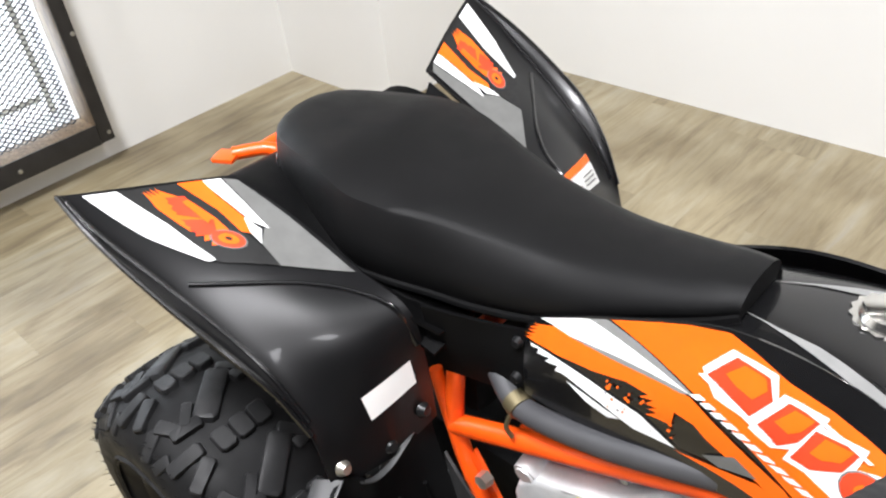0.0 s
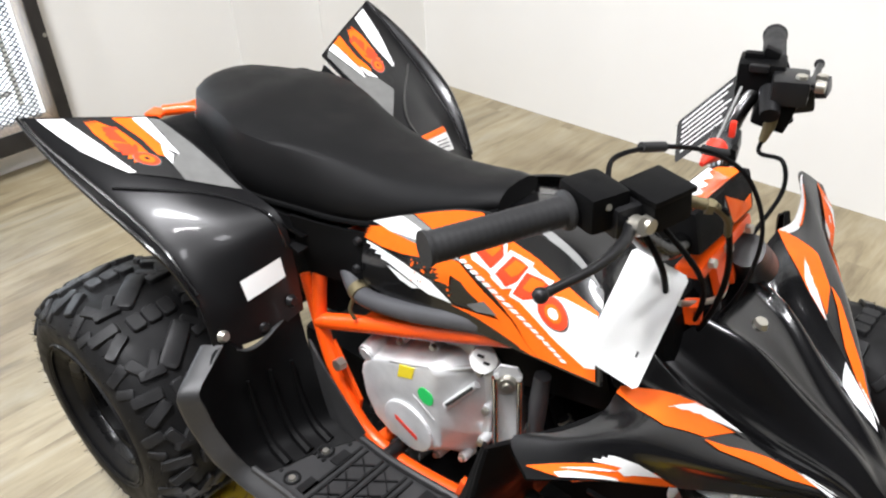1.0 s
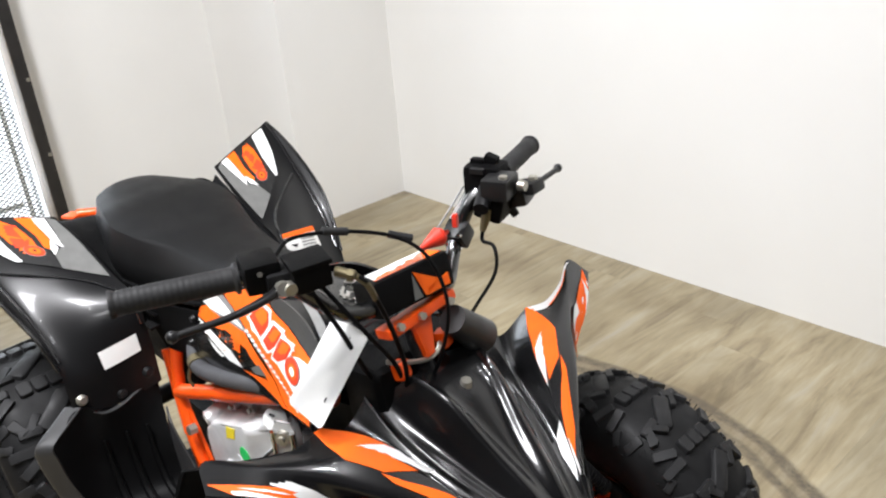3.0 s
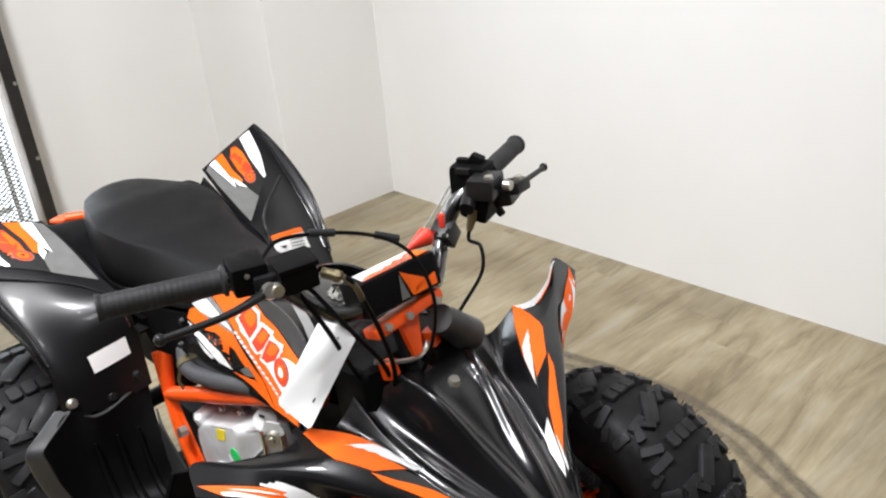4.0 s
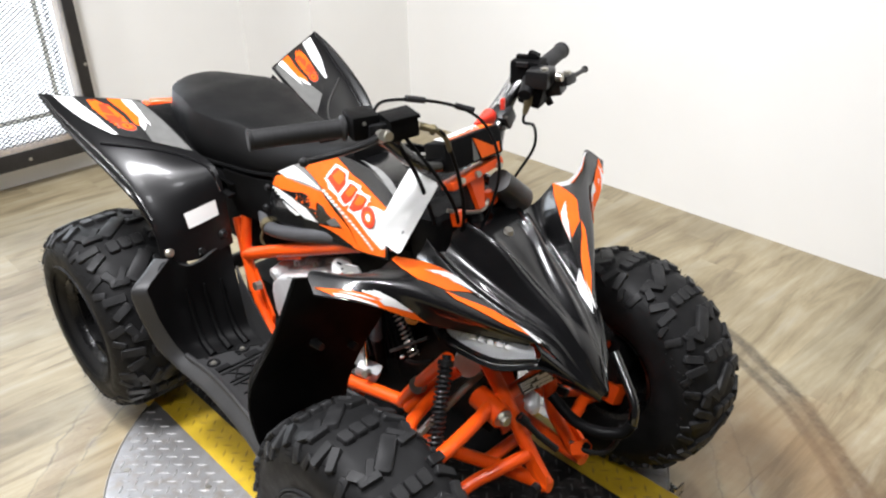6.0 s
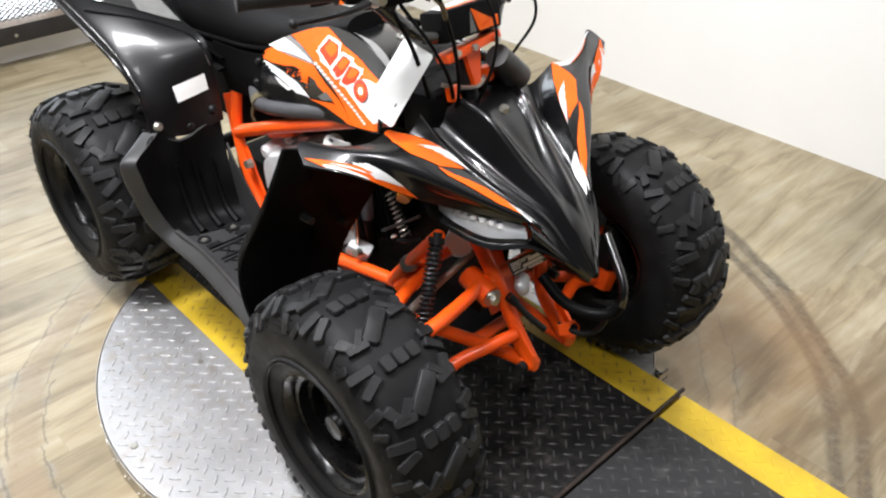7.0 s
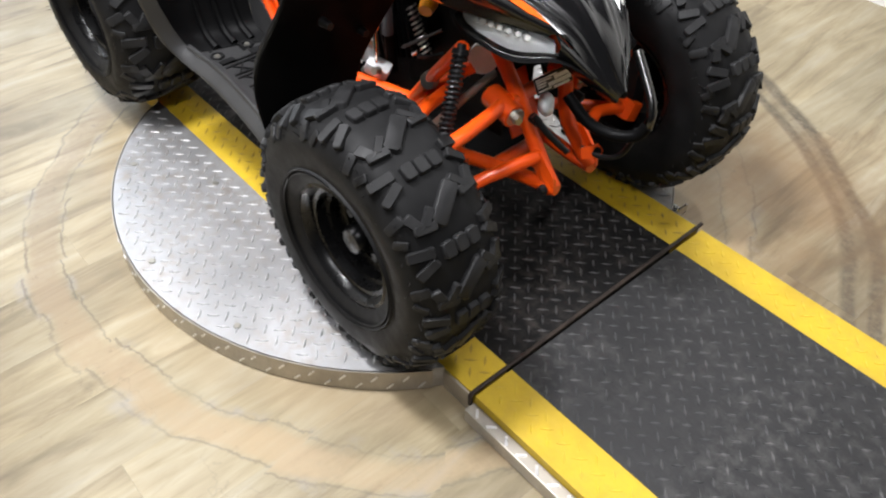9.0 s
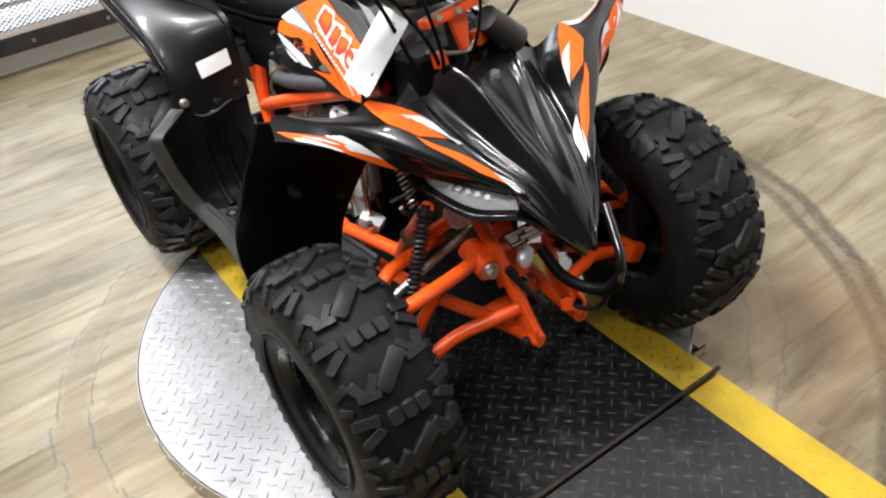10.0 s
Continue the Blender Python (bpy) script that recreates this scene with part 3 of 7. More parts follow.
def lozenges(bm, inside, x0, x1, y0, y1, z, pitch=0.0250, length=0.026, width=0.0062, high=0.0017):
    """Raised checker bars on a grid that lies at 45 degrees to the lane, every second one turned across."""
    cx, cy = (x0 + x1) / 2, (y0 + y1) / 2
    reach = int(math.hypot(x1 - x0, y1 - y0) / 2 / pitch) + 1
    c45 = math.sqrt(0.5)
    for i in range(-reach, reach + 1):
        for k in range(-reach, reach + 1):
            x, y = cx + (i - k) * pitch * c45, cy + (i + k) * pitch * c45
            if not (x0 <= x <= x1 and y0 <= y <= y1 and inside(x, y)):
                continue
            a = math.pi / 4 * (1 if (i + k) % 2 else -1)
            c, s = math.cos(a), math.sin(a)
            base = [(-length / 2, 0), (0, -width / 2), (length / 2, 0), (0, width / 2)]
            low = [bm.verts.new((x + p * c - q * s, y + p * s + q * c, z - 0.0003)) for p, q in base]
            top = [bm.verts.new((x + p * 0.72 * c - q * 0.3 * s, y + p * 0.72 * s + q * 0.3 * c, z + high)) for p, q in base]
            bm.faces.new(top)
            for j in range(4):
                bm.faces.new((low[j], low[(j + 1) % 4], top[(j + 1) % 4], top[j]))
    return bm


def turntable():
    root = thing("turntable", pose(0, 0, 0), "round steel checker-plate turntable with a black and yellow lane", "turntable")
    segments = 120
    xe = TX + math.sqrt(TR ** 2 - HALF ** 2)
    arc = [(TX + TR * math.cos(a), TR * math.sin(a)) for a in (2 * math.pi * k / segments for k in range(segments))]
    for sign in (1, -1):
        bm = bm_new()
        edge = [(x, y) for x, y in arc if sign * y > HALF]
        line = sorted(edge, key=lambda p: p[0])
        outline = [(2 * TX - xe, sign * HALF)] + line + [(xe, sign * HALF)]
        if sign > 0:
            outline = outline[::-1]
        add_prism(bm, outline, Matrix.Translation((0, 0, PT)), PT - 0.001)
        deck = part("deck_segment", bm, "steel_plate", root, "bright steel checker plate segment", False)
        bm = bm_new()
        lozenges(bm, lambda x, y: sign * y > HALF + 0.012 and math.hypot(x - TX, y) < TR - 0.014, TX - TR, TX + TR, -TR, TR, PT)
        part("checker_relief", bm, "steel_bar", deck, "raised checker bars", False, "", "stuff")
        bm = bm_new()
        ring = [(x, y) for x, y in outline if abs(y) > HALF + 0.0005]
        for (ax, ay), (bx, by) in zip(ring, ring[1:]):
            f = 1 + 0.0025 / TR
            q = [bm.verts.new((TX + (px - TX) * f, py * f, z)) for px, py in ((ax, ay), (bx, by)) for z in (0.002, PT - 0.0002)]
            bm.faces.new((q[0], q[2], q[3], q[1]))
        bmesh.ops.remove_doubles(bm, verts=bm.verts, dist=0.0004)
        lip = bmesh.ops.extrude_face_region(bm, geom=list(bm.faces))
        bmesh.ops.scale(bm, vec=(1.003, 1.003, 1), verts=[v for v in lip["geom"] if isinstance(v, bmesh.types.BMVert)], space=Matrix.Translation((-TX, 0, 0)))
        rim = part("rim", bm, "steel_edge", root, "steel edge band of the deck", False)
        bm = bm_new()
        for k in range(140):
            a = 2 * math.pi * (k + 0.5) / 140
            x, y = TX + (TR + 0.005) * math.cos(a), (TR + 0.005) * math.sin(a)
            if sign * y > HALF + 0.02:
                add_box(bm, (x, y, 0.0145 + 0.0185 * (k % 2)), (0.0016, 0.017, 0.0034), Matrix.Rotation(a, 3, "Z") @ turned(50, 0, 0))
        part("checker_relief", bm, "steel_bar", rim, "", False, "", "stuff")
    for x, y in ((0.565, -0.567), (0.808, -0.528), (0.27, -0.46), (0.44, -0.36)):
        bm = bm_new()
        add_rod(bm, (x, y, PT), (x, y, PT + 0.002), 0.007, 0.006, 14)
        part("screw", bm, "zinc", root, "flat screw in the plate")
    # the lane across the deck
    xs, xe2 = -0.085, 1.181
    for name, y0, y1, mat in (("black_lane", -HALF + YW, HALF - YW, "black_plate"), ("yellow_stripe", -HALF, -HALF + YW, "yellow_paint"), ("yellow_stripe", HALF - YW, HALF, "yellow_paint")):
        bm = bm_new()
        add_box(bm, ((xs + xe2) / 2, (y0 + y1) / 2, (PT + 0.001) / 2), (xe2 - xs, y1 - y0 - 0.0006, PT - 0.001))
        lane = part(name, bm, mat, root, "", False)
        bm = bm_new()
        lozenges(bm, lambda x, y: y0 + 0.008 < y < y1 - 0.008, xs + 0.01, xe2 - 0.01, -HALF + 0.012, HALF - 0.012, PT, high=0.0011)
        part("checker_relief", bm, "black_bar" if mat == "black_plate" else "yellow_bar_deck", lane, "", False, "", "stuff")
    for sign in (1, -1):
        bm = bm_new()
        add_box(bm, ((xe + xe2) / 2 + 0.002, sign * (HALF + 0.002), PT / 2 - 0.001), (xe2 - xe, 0.004, PT - 0.004))
        part("cheek_plate", bm, "steel_edge", root, "bright steel cheek plate", False)
    bm = bm_new()
    add_tube(bm, [(1.186, -0.315, PT - 0.022), (1.186, -0.315, PT + 0.001), (1.186, -0.312, PT + 0.0045), (1.185, 0.0, PT + 0.0045), (1.183, 0.318, PT + 0.0045)], 0.0042, 8, smooth=False)
    part("hinge_rod", bm, "rust", root, "thin rusty steel hinge rod")
    bm = bm_new()
    add_box(bm, (1.105, HALF + 0.02, PT - 0.014), (0.05, 0.03, 0.004))
    add_box(bm, (1.128, HALF + 0.02, PT - 0.004), (0.004, 0.03, 0.022))
    part("bracket", bm, "chrome", root, "small bright angle bracket")
    return root


def ramp():
    root = thing("ramp", pose(0, 0, 0), "black checker-plate ramp with yellow painted edges", "ramp")
    x0, x1 = 1.191, 2.6
    for name, y0, y1, mat in (("black_lane", -HALF + YW, HALF - YW, "ramp_black"), ("yellow_stripe", -HALF, -HALF + YW, "yellow_paint"), ("yellow_stripe", HALF - YW, HALF, "yellow_paint")):
        bm = bm_new()
        add_box(bm, ((x0 + x1) / 2, (y0 + y1) / 2, PT / 2), (x1 - x0, y1 - y0 - 0.0006, PT - 0.002))
        lane = part(name, bm, mat, root, "", False)
        bm = bm_new()
        lozenges(bm, lambda x, y: y0 + 0.008 < y < y1 - 0.008, x0 + 0.01, x1 - 0.01, -HALF + 0.012, HALF - 0.012, PT - 0.001, high=0.0011)
        part("checker_relief", bm, "ramp_bar" if mat == "ramp_black" else "yellow_bar", lane, "", False, "", "stuff")
    for sign in (1, -1):
        bm = bm_new()
        add_box(bm, ((x0 + x1) / 2, sign * (HALF + 0.012), 0.018 if sign < 0 else 0.010), (x1 - x0, 0.022, 0.030 if sign < 0 else 0.016), bevel=0.002)
        rail = part("side_rail", bm, "steel_edge", root, "bright checkered steel side rail", False)
        bm = bm_new()
        for k in range(40):
            add_box(bm, (x0 + 0.02 + k * 0.034, sign * (HALF + 0.013), 0.0335 if sign < 0 else 0.0185), (0.018, 0.005, 0.0022), turned(0, 0, 45 if k % 2 else -45))
        part("checker_relief", bm, "steel_bar", rail, "", False, "", "stuff")
    return root


turntable()
ramp()

# ---------------------------------------------------------------- the quad bike
quad = thing("quad_bike", pose(0, 0.004, 0, 0, 0, 1.0), "small black and orange sport quad bike parked on the turntable", "quad bike")
SIDES = (1, -1)      # 1: its right-hand side (y below 0), -1: its left-hand side


def flip(p, side):
    return (p[0], p[1] * side, p[2])


# ---- wheels
def tyre_profile(radius, width, rim):
    half = width / 2
    side = [(rim, 0.36 * width), (rim + 0.012, 0.43 * width), (rim + 0.04, 0.485 * width), (rim + 0.52 * (radius - rim), half), (radius - 0.050, 0.488 * width),
            (radius - 0.030, 0.435 * width), (radius - 0.016, 0.34 * width), (radius - 0.011, 0.2 * width), (radius - 0.0095, 0.0)]
    return side + [(r, -w) for r, w in side[-2::-1]]


def tread(radius, width, rim, pitches, grow):
    """Low, round-edged blocks: split cross bars and slanting bars in turn down the middle, three-cornered blocks beside them, lugs over the shoulder."""
    prof = tyre_profile(radius, width, rim)
    line = prof[3:9]
    ws, rs = [w for _, w in line][::-1], [r for r, _ in line][::-1]
    bm = bm_new()
    half = width / 2
    # arc length over the crown and round the shoulder, so that lugs keep their length on the side
    arc, way = [0.0], list(zip(ws, rs))
    for (w0, r0), (w1, r1) in zip(way, way[1:]):
        arc.append(arc[-1] + math.hypot(w1 - w0, r1 - r0))

    def vert(s, d, h):
        side = math.copysign(1, d)
        w, r = float(np.interp(abs(d), arc, ws)), float(np.interp(abs(d), arc, rs))
        w2, r2 = float(np.interp(abs(d) + 0.004, arc, ws)), float(np.interp(abs(d) + 0.004, arc, rs))
        w1, r1 = float(np.interp(max(abs(d) - 0.004, 0), arc, ws)), float(np.interp(max(abs(d) - 0.004, 0), arc, rs))
        tw, tr = w2 - w1, r2 - r1
        size = math.hypot(tw, tr) + 1e-9
        w, r = w - tr / size * h, r + tw / size * h
        a = s / radius
        return bm.verts.new((r * math.cos(a), side * w, r * math.sin(a)))

    def block(outline, high):
        cs, cw = sum(p[0] for p in outline) / len(outline), sum(p[1] for p in outline) / len(outline)
        rings = [[vert(cs + (s - cs) * f, cw + (w - cw) * f, h) for s, w in outline] for f, h in ((1.06, -0.003), (1.0, high * 0.55), (0.96, high * 0.86), (0.86, high))]
        bm.faces.new(rings[-1])
        for a, b in zip(rings, rings[1:]):
            for k in range(len(a)):
                j = (k + 1) % len(a)
                bm.faces.new((a[k], a[j], b[j], b[k]))

    def bar(s, w, along, across, angle, high, cuts=1):
        """along: its length; angle 0 lies round the tyre, 90 across it."""
        c, n = math.cos(radians(angle)), math.sin(radians(angle))
        for k in range(cuts):
            lo = -along / 2 + k * along / cuts
            hi = lo + along / cuts * (0.90 if cuts > 1 else 1)
            b = min(across, hi - lo) * 0.16
            e = across / 2
            block([(s + p * c - q * n, w + p * n + q * c) for p, q in ((lo + b, -e), (hi - b, -e), (hi, -e + b), (hi, e - b), (hi - b, e), (lo + b, e), (lo, e - b), (lo, -e + b))], high)

    step = 2 * math.pi * radius / pitches
    g, H1 = grow, 0.0088
    for k in range(pitches):
        s = k * step
        bar(s, 0, 0.070 * g, 0.027 * g, 90, H1, 3)
        bar(s + step / 2, 0, 0.072 * g, 0.028 * g, 48, H1)
        for sgn in (1, -1):
            # three-cornered block with a small well: three bars round the well
            x, w = s + step * (0.52 + 0.10 * sgn), sgn * 0.046 * g
            bar(x - 0.010 * g, w, 0.036 * g, 0.015 * g, 90 - sgn * 8, H1)
            bar(x + 0.004 * g, w + sgn * 0.012 * g, 0.034 * g, 0.015 * g, sgn * 24, H1)
            bar(x + 0.004 * g, w - sgn * 0.010 * g, 0.032 * g, 0.013 * g, sgn * 140, H1)
            # two bars that meet in a V
            x, w = s + step * 0.03 * sgn, sgn * 0.064 * g
            bar(x - 0.014 * g, w, 0.040 * g, 0.017 * g, 90 + sgn * 32, H1 * 0.95)
            bar(x + 0.013 * g, w + sgn * 0.003 * g, 0.042 * g, 0.018 * g, 90 - sgn * 6, H1 * 0.95)
            # shoulder lugs that run down the side
            bar(s + step * 0.53, sgn * 0.085 * g, 0.034 * g, 0.018 * g, 90 + sgn * 18, H1 * 0.55)
            bar(s + step * 0.27, sgn * 0.090 * g, 0.026 * g, 0.015 * g, 90 - sgn * 25, H1 * 0.45)
    # moulding whiskers, thick along the shoulder
    rnd = random.Random(int(width * 1000))
    for _ in range(260):
        a, w = rnd.uniform(0, 2 * math.pi), rnd.choice((1, -1)) * half * rnd.uniform(0.80, 0.99)
        r = float(np.interp(abs(w), ws, rs))
        d = Vector((math.cos(a) + rnd.uniform(-0.3, 0.3), rnd.uniform(0.3, 1.2) * math.copysign(1, w), math.sin(a) + rnd.uniform(-0.3, 0.3))).normalized()
        p = Vector((r * math.cos(a), w, r * math.sin(a)))
        add_rod(bm, p - d * 0.003, p + d * rnd.uniform(0.006, 0.013), 0.0007, 0.0004, 3)
    return bm


def wheel(name, radius, width, rim, pitches, grow, place, label):
    bm = bm_new()
    h = width * 0.38
    add_lathe(bm, [(rim + 0.006, -h), (rim + 0.007, -h - 0.004), (rim + 0.002, -h - 0.006), (rim - 0.006, -h + 0.002), (rim - 0.008, -h + 0.010), (rim - 0.0145, -h + 0.012),
                   (rim - 0.016, -h + 0.030), (rim - 0.0235, -h + 0.032), (rim - 0.025, -h + 0.050), (rim - 0.036, -h + 0.054), (rim - 0.037, -h + 0.060), (0.058, -h + 0.062), (0.046, -h + 0.05), (0.03, -h + 0.05), (0.0005, -h + 0.05),
                   (0.0005, -h + 0.058), (rim - 0.02, -h + 0.068), (rim - 0.012, h - 0.02), (rim - 0.004, h), (rim + 0.005, h + 0.004), (rim + 0.002, h - 0.006), (rim - 0.004, 0.0)], 56)
    body = part(name, bm, "rim_black", quad, label)
    body.matrix_local = pose(*place)
    bm = bm_new()
    add_lathe(bm, tyre_profile(radius, width, rim) + [(rim - 0.002, -0.3 * width), (rim - 0.002, 0.3 * width)], 72)
    tyre = part("tyre", bm, "rubber", body, "knobbly black rubber tyre")
    part("tread", tread(radius, width, rim, pitches, grow), "tread_top", tyre, "raised rubber tread blocks")
    bm = bm_new()
    for r, w in ((rim + 0.028, 0.475 * width), (rim + 0.034, 0.483 * width)):
        add_lathe(bm, [(r, -w - 0.002), (r + 0.003, -w - 0.004), (r + 0.005, -w)], 64)
    part("sidewall_ridge", bm, "rubber", tyre, "moulded sidewall ridge")
    bm = bm_new()
    add_lathe(bm, [(0.026, -h + 0.052), (0.026, -h + 0.022), (0.020, -h + 0.014), (0.0005, -h + 0.012), (0.0005, -h + 0.052)], 24)
    part("hub", bm, "rim_black", body, "black wheel hub")
    for k in range(4):
        a = math.pi / 4 + k * math.pi / 2
        bm = bm_new()
        add_hex(bm, (0.04 * math.cos(a), -h + 0.052, 0.04 * math.sin(a)), (0, -1, 0), 0.009, 0.016)
        part("wheel_nut", bm, "rim_black", body, "black wheel nut")
    return body


def far_wheel(ob, place):
    """The same wheel on the other side."""
    made = {}
    for o in (ob, *ob.children_recursive):
        made[o] = o.copy()
        scene.collection.objects.link(made[o])
        made[o].parent = made.get(o.parent, quad)
    made[ob].matrix_basis = pose(*place, 0, 0, 180)
    return made[ob]


FR, RR = 0.232, 0.228
front_wheel = wheel("front_wheel", FR, 0.166, 0.102, 12, 0.92, (0.96, -0.350, PT + FR - 0.002), "front wheel with black steel rim")
far_wheel(front_wheel, (0.96, 0.328, PT + FR - 0.002))
rear_wheel = wheel("rear_wheel", RR, 0.225, 0.104, 11, 1.16, (0.0, -0.300, PT + RR - 0.002), "wide rear wheel with black steel rim")
far_wheel(rear_wheel, (0.0, 0.300, PT + RR - 0.002))
bm = bm_new()
add_rod(bm, (0, -0.25, PT + RR), (0, 0.25, PT + RR), 0.02)
part("rear_axle", bm, "black_metal", quad, "black rear axle")

# ---- seat
SEAT = [  # x, half width low, half width at the shoulder, z low, z shoulder, z top
    (-0.054, 0.060, 0.052, 0.698, 0.744, 0.758),
    (-0.036, 0.076, 0.068, 0.684, 0.747, 0.762),
    (0.0, 0.094, 0.085, 0.668, 0.748, 0.763),
    (0.05, 0.108, 0.098, 0.656, 0.751, 0.763),
    (0.10, 0.122, 0.110, 0.652, 0.752, 0.762),
    (0.15, 0.133, 0.118, 0.649, 0.743, 0.754),
    (0.20, 0.127, 0.108, 0.647, 0.736, 0.747),
    (0.26, 0.112, 0.088, 0.645, 0.730, 0.741),
    (0.33, 0.101, 0.071, 0.648, 0.722, 0.732),
    (0.42, 0.085, 0.058, 0.664, 0.718, 0.727),
    (0.50, 0.066, 0.045, 0.694, 0.729, 0.737),
    (0.56, 0.052, 0.034, 0.716, 0.743, 0.749),
    (0.59, 0.041, 0.026, 0.728, 0.748, 0.752)]


def seat_rows(rows, n=40):
    g = np.array(rows)
    s = Surf(np.stack([g[:, :3], g[:, 3:]], 1))
    return [np.concatenate([s.at(k / n, 0), s.at(k / n, 1)]) for k in range(n + 1)]


bm = bm_new()
rings = []
for x, wl, wsh, zl, zs, zt in seat_rows(SEAT):
    h, mix = zs - zl, lambda f: wl + (wsh - wl) * f
    half = [(wl * 0.86, zl - 0.006), (wl * 0.95, zl), (wl * 0.985, zl + 0.16 * h), (wl, zl + 0.34 * h), (mix(0.10), zl + 0.52 * h), (mix(0.40), zl + 0.74 * h), (mix(0.72), zl + 0.90 * h), (mix(0.90), zl + 0.965 * h), (wsh, zs), (wsh * 0.90, zs + 0.28 * (zt - zs)), (wsh * 0.72, zs + 0.62 * (zt - zs)), (wsh * 0.4, zt - 0.0012), (0, zt)]
    ring = [(-y, z) for y, z in half] + [(y, z) for y, z in half[-2::-1]]
    rings.append([bm.verts.new((x, y, z)) for y, z in ring])
for a, b in zip(rings, rings[1:]):
    for k in range(len(a)):
        bm.faces.new((a[k], a[(k + 1) % len(a)], b[(k + 1) % len(a)], b[k]))
bm.faces.new(rings[0])
bm.faces.new(rings[-1][::-1])
seat = part("seat", bm, "seat", quad, "long black vinyl seat")
bm = bm_new()
line = [(x, -wl * 0.965, zl - 0.004) for x, wl, _, zl, _, _ in SEAT]
add_tube(bm, line[::-1] + [flip(p, -1) for p in line], 0.005, 8, 5)
part("seat_base", bm, "matte_black", seat, "black plastic rim under the seat")
tray = Surf([[(x, -w, edge), (x, -0.105, low + 0.004), (x, 0, low), (x, 0.105, low + 0.004), (x, w, edge)] for x, w, low, edge in ((0.02, 0.166, 0.655, 0.732), (0.08, 0.163, 0.640, 0.709), (0.14, 0.160, 0.625, 0.686), (0.20, 0.158, 0.615, 0.665), (0.26, 0.155, 0.610, 0.642), (0.30, 0.140, 0.608, 0.620))])
part("under_seat_tray", shell(tray, 16, 16, 0.004, (0, 0, -1)), "matte_black", quad, "black plastic tray under the seat")
BACK = [(0.030, -0.104, 0.678), (-0.010, -0.096, 0.692), (-0.044, -0.074, 0.704), (-0.060, -0.044, 0.712), (-0.066, 0.0, 0.714)]
BACK = BACK + [flip(p, -1) for p in BACK[-2::-1]]
trim = Surf([[(x + 0.012, y * 0.97, z - 0.045) for x, y, z in BACK], BACK, [(x + 0.006, y * 0.98, z + 0.005) for x, y, z in BACK], [(x + 0.016, y * 0.92, z + 0.004) for x, y, z in BACK]])
part("seat_back_trim", shell(trim, 12, 40, 0.003, (-1, 0, 0)), "gloss_black", seat, "glossy black trim round the back of the seat")

# ---- tank cover between the seat and the steering
TANK = Surf([[(0.40, -0.085, 0.62), (0.40, -0.06, 0.66), (0.40, 0, 0.665), (0.40, 0.06, 0.66), (0.40, 0.085, 0.62)],
             [(0.56, -0.098, 0.66), (0.56, -0.07, 0.705), (0.56, 0, 0.716), (0.56, 0.07, 0.705), (0.56, 0.098, 0.66)],
             [(0.66, -0.104, 0.68), (0.66, -0.075, 0.722), (0.66, 0, 0.730), (0.66, 0.075, 0.722), (0.66, 0.104, 0.68)],
             [(0.74, -0.112, 0.68), (0.74, -0.082, 0.720), (0.74, 0, 0.722), (0.74, 0.082, 0.720), (0.74, 0.112, 0.68)],
             [(0.80, -0.12, 0.66), (0.79, -0.085, 0.700), (0.785, 0, 0.675), (0.79, 0.085, 0.700), (0.80, 0.12, 0.66)]])
tank = part("tank_cover", shell(TANK, 24, 20, 0.005), "gloss_black", quad, "glossy black tank cover")
bm = bm_new()
knurl = [(2 * math.pi * k / 64, 0.0305 + 0.0016 * math.cos(math.pi * k / 2)) for k in range(64)]
add_prism(bm, [(r * math.cos(a), r * math.sin(a)) for a, r in knurl], Matrix.Translation((0.692, 0.026, 0.732)), 0.020)
add_rod(bm, (0.692, 0.026, 0.732), (0.692, 0.026, 0.738), 0.025, 0.021, 28)
add_box(bm, (0.692, 0.026, 0.741), (0.046, 0.012, 0.010), turned(0, 0, 35), 0.003)
part("fuel_cap", bm, "chrome", tank, "bright metal fuel cap")
for side in SIDES:
    out = [(0.30, 0.417), (0.40, 0.385), (0.50, 0.37), (0.70, 0.31), (0.88, 0.25), (0.86, 0.20), (0.70, 0.26), (0.488, 0.34)]
    out = out if side > 0 else [(u, 1 - v) for u, v in out]
    part("side_flash", decal(TANK, out), "decal_pale", tank, "pale grey printed flash")

# ---- side covers with their prints
COVER = Surf([[(0.400, -0.116, 0.572), (0.395, -0.110, 0.610), (0.388, -0.088, 0.658)],
              [(0.505, -0.126, 0.585), (0.500, -0.119, 0.640), (0.490, -0.090, 0.710)],
              [(0.620, -0.132, 0.604), (0.606, -0.121, 0.675), (0.600, -0.088, 0.752)],
              [(0.735, -0.147, 0.628), (0.722, -0.130, 0.690), (0.705, -0.094, 0.752)],
              [(0.828, -0.172, 0.660), (0.812, -0.150, 0.696), (0.790, -0.112, 0.730)]])


def bars_along(surf, a, b, count, wide, parent, up, mat="decal_white", lift=0.0022):
    a, b = Vector(a), Vector(b)
    for k in range(count):
        p, q = a.lerp(b, (k + 0.12) / count), a.lerp(b, (k + 0.82) / count)
        part("print_bar", decal(surf, strip_uv(p, q, wide), lift, up, 6), mat, parent)


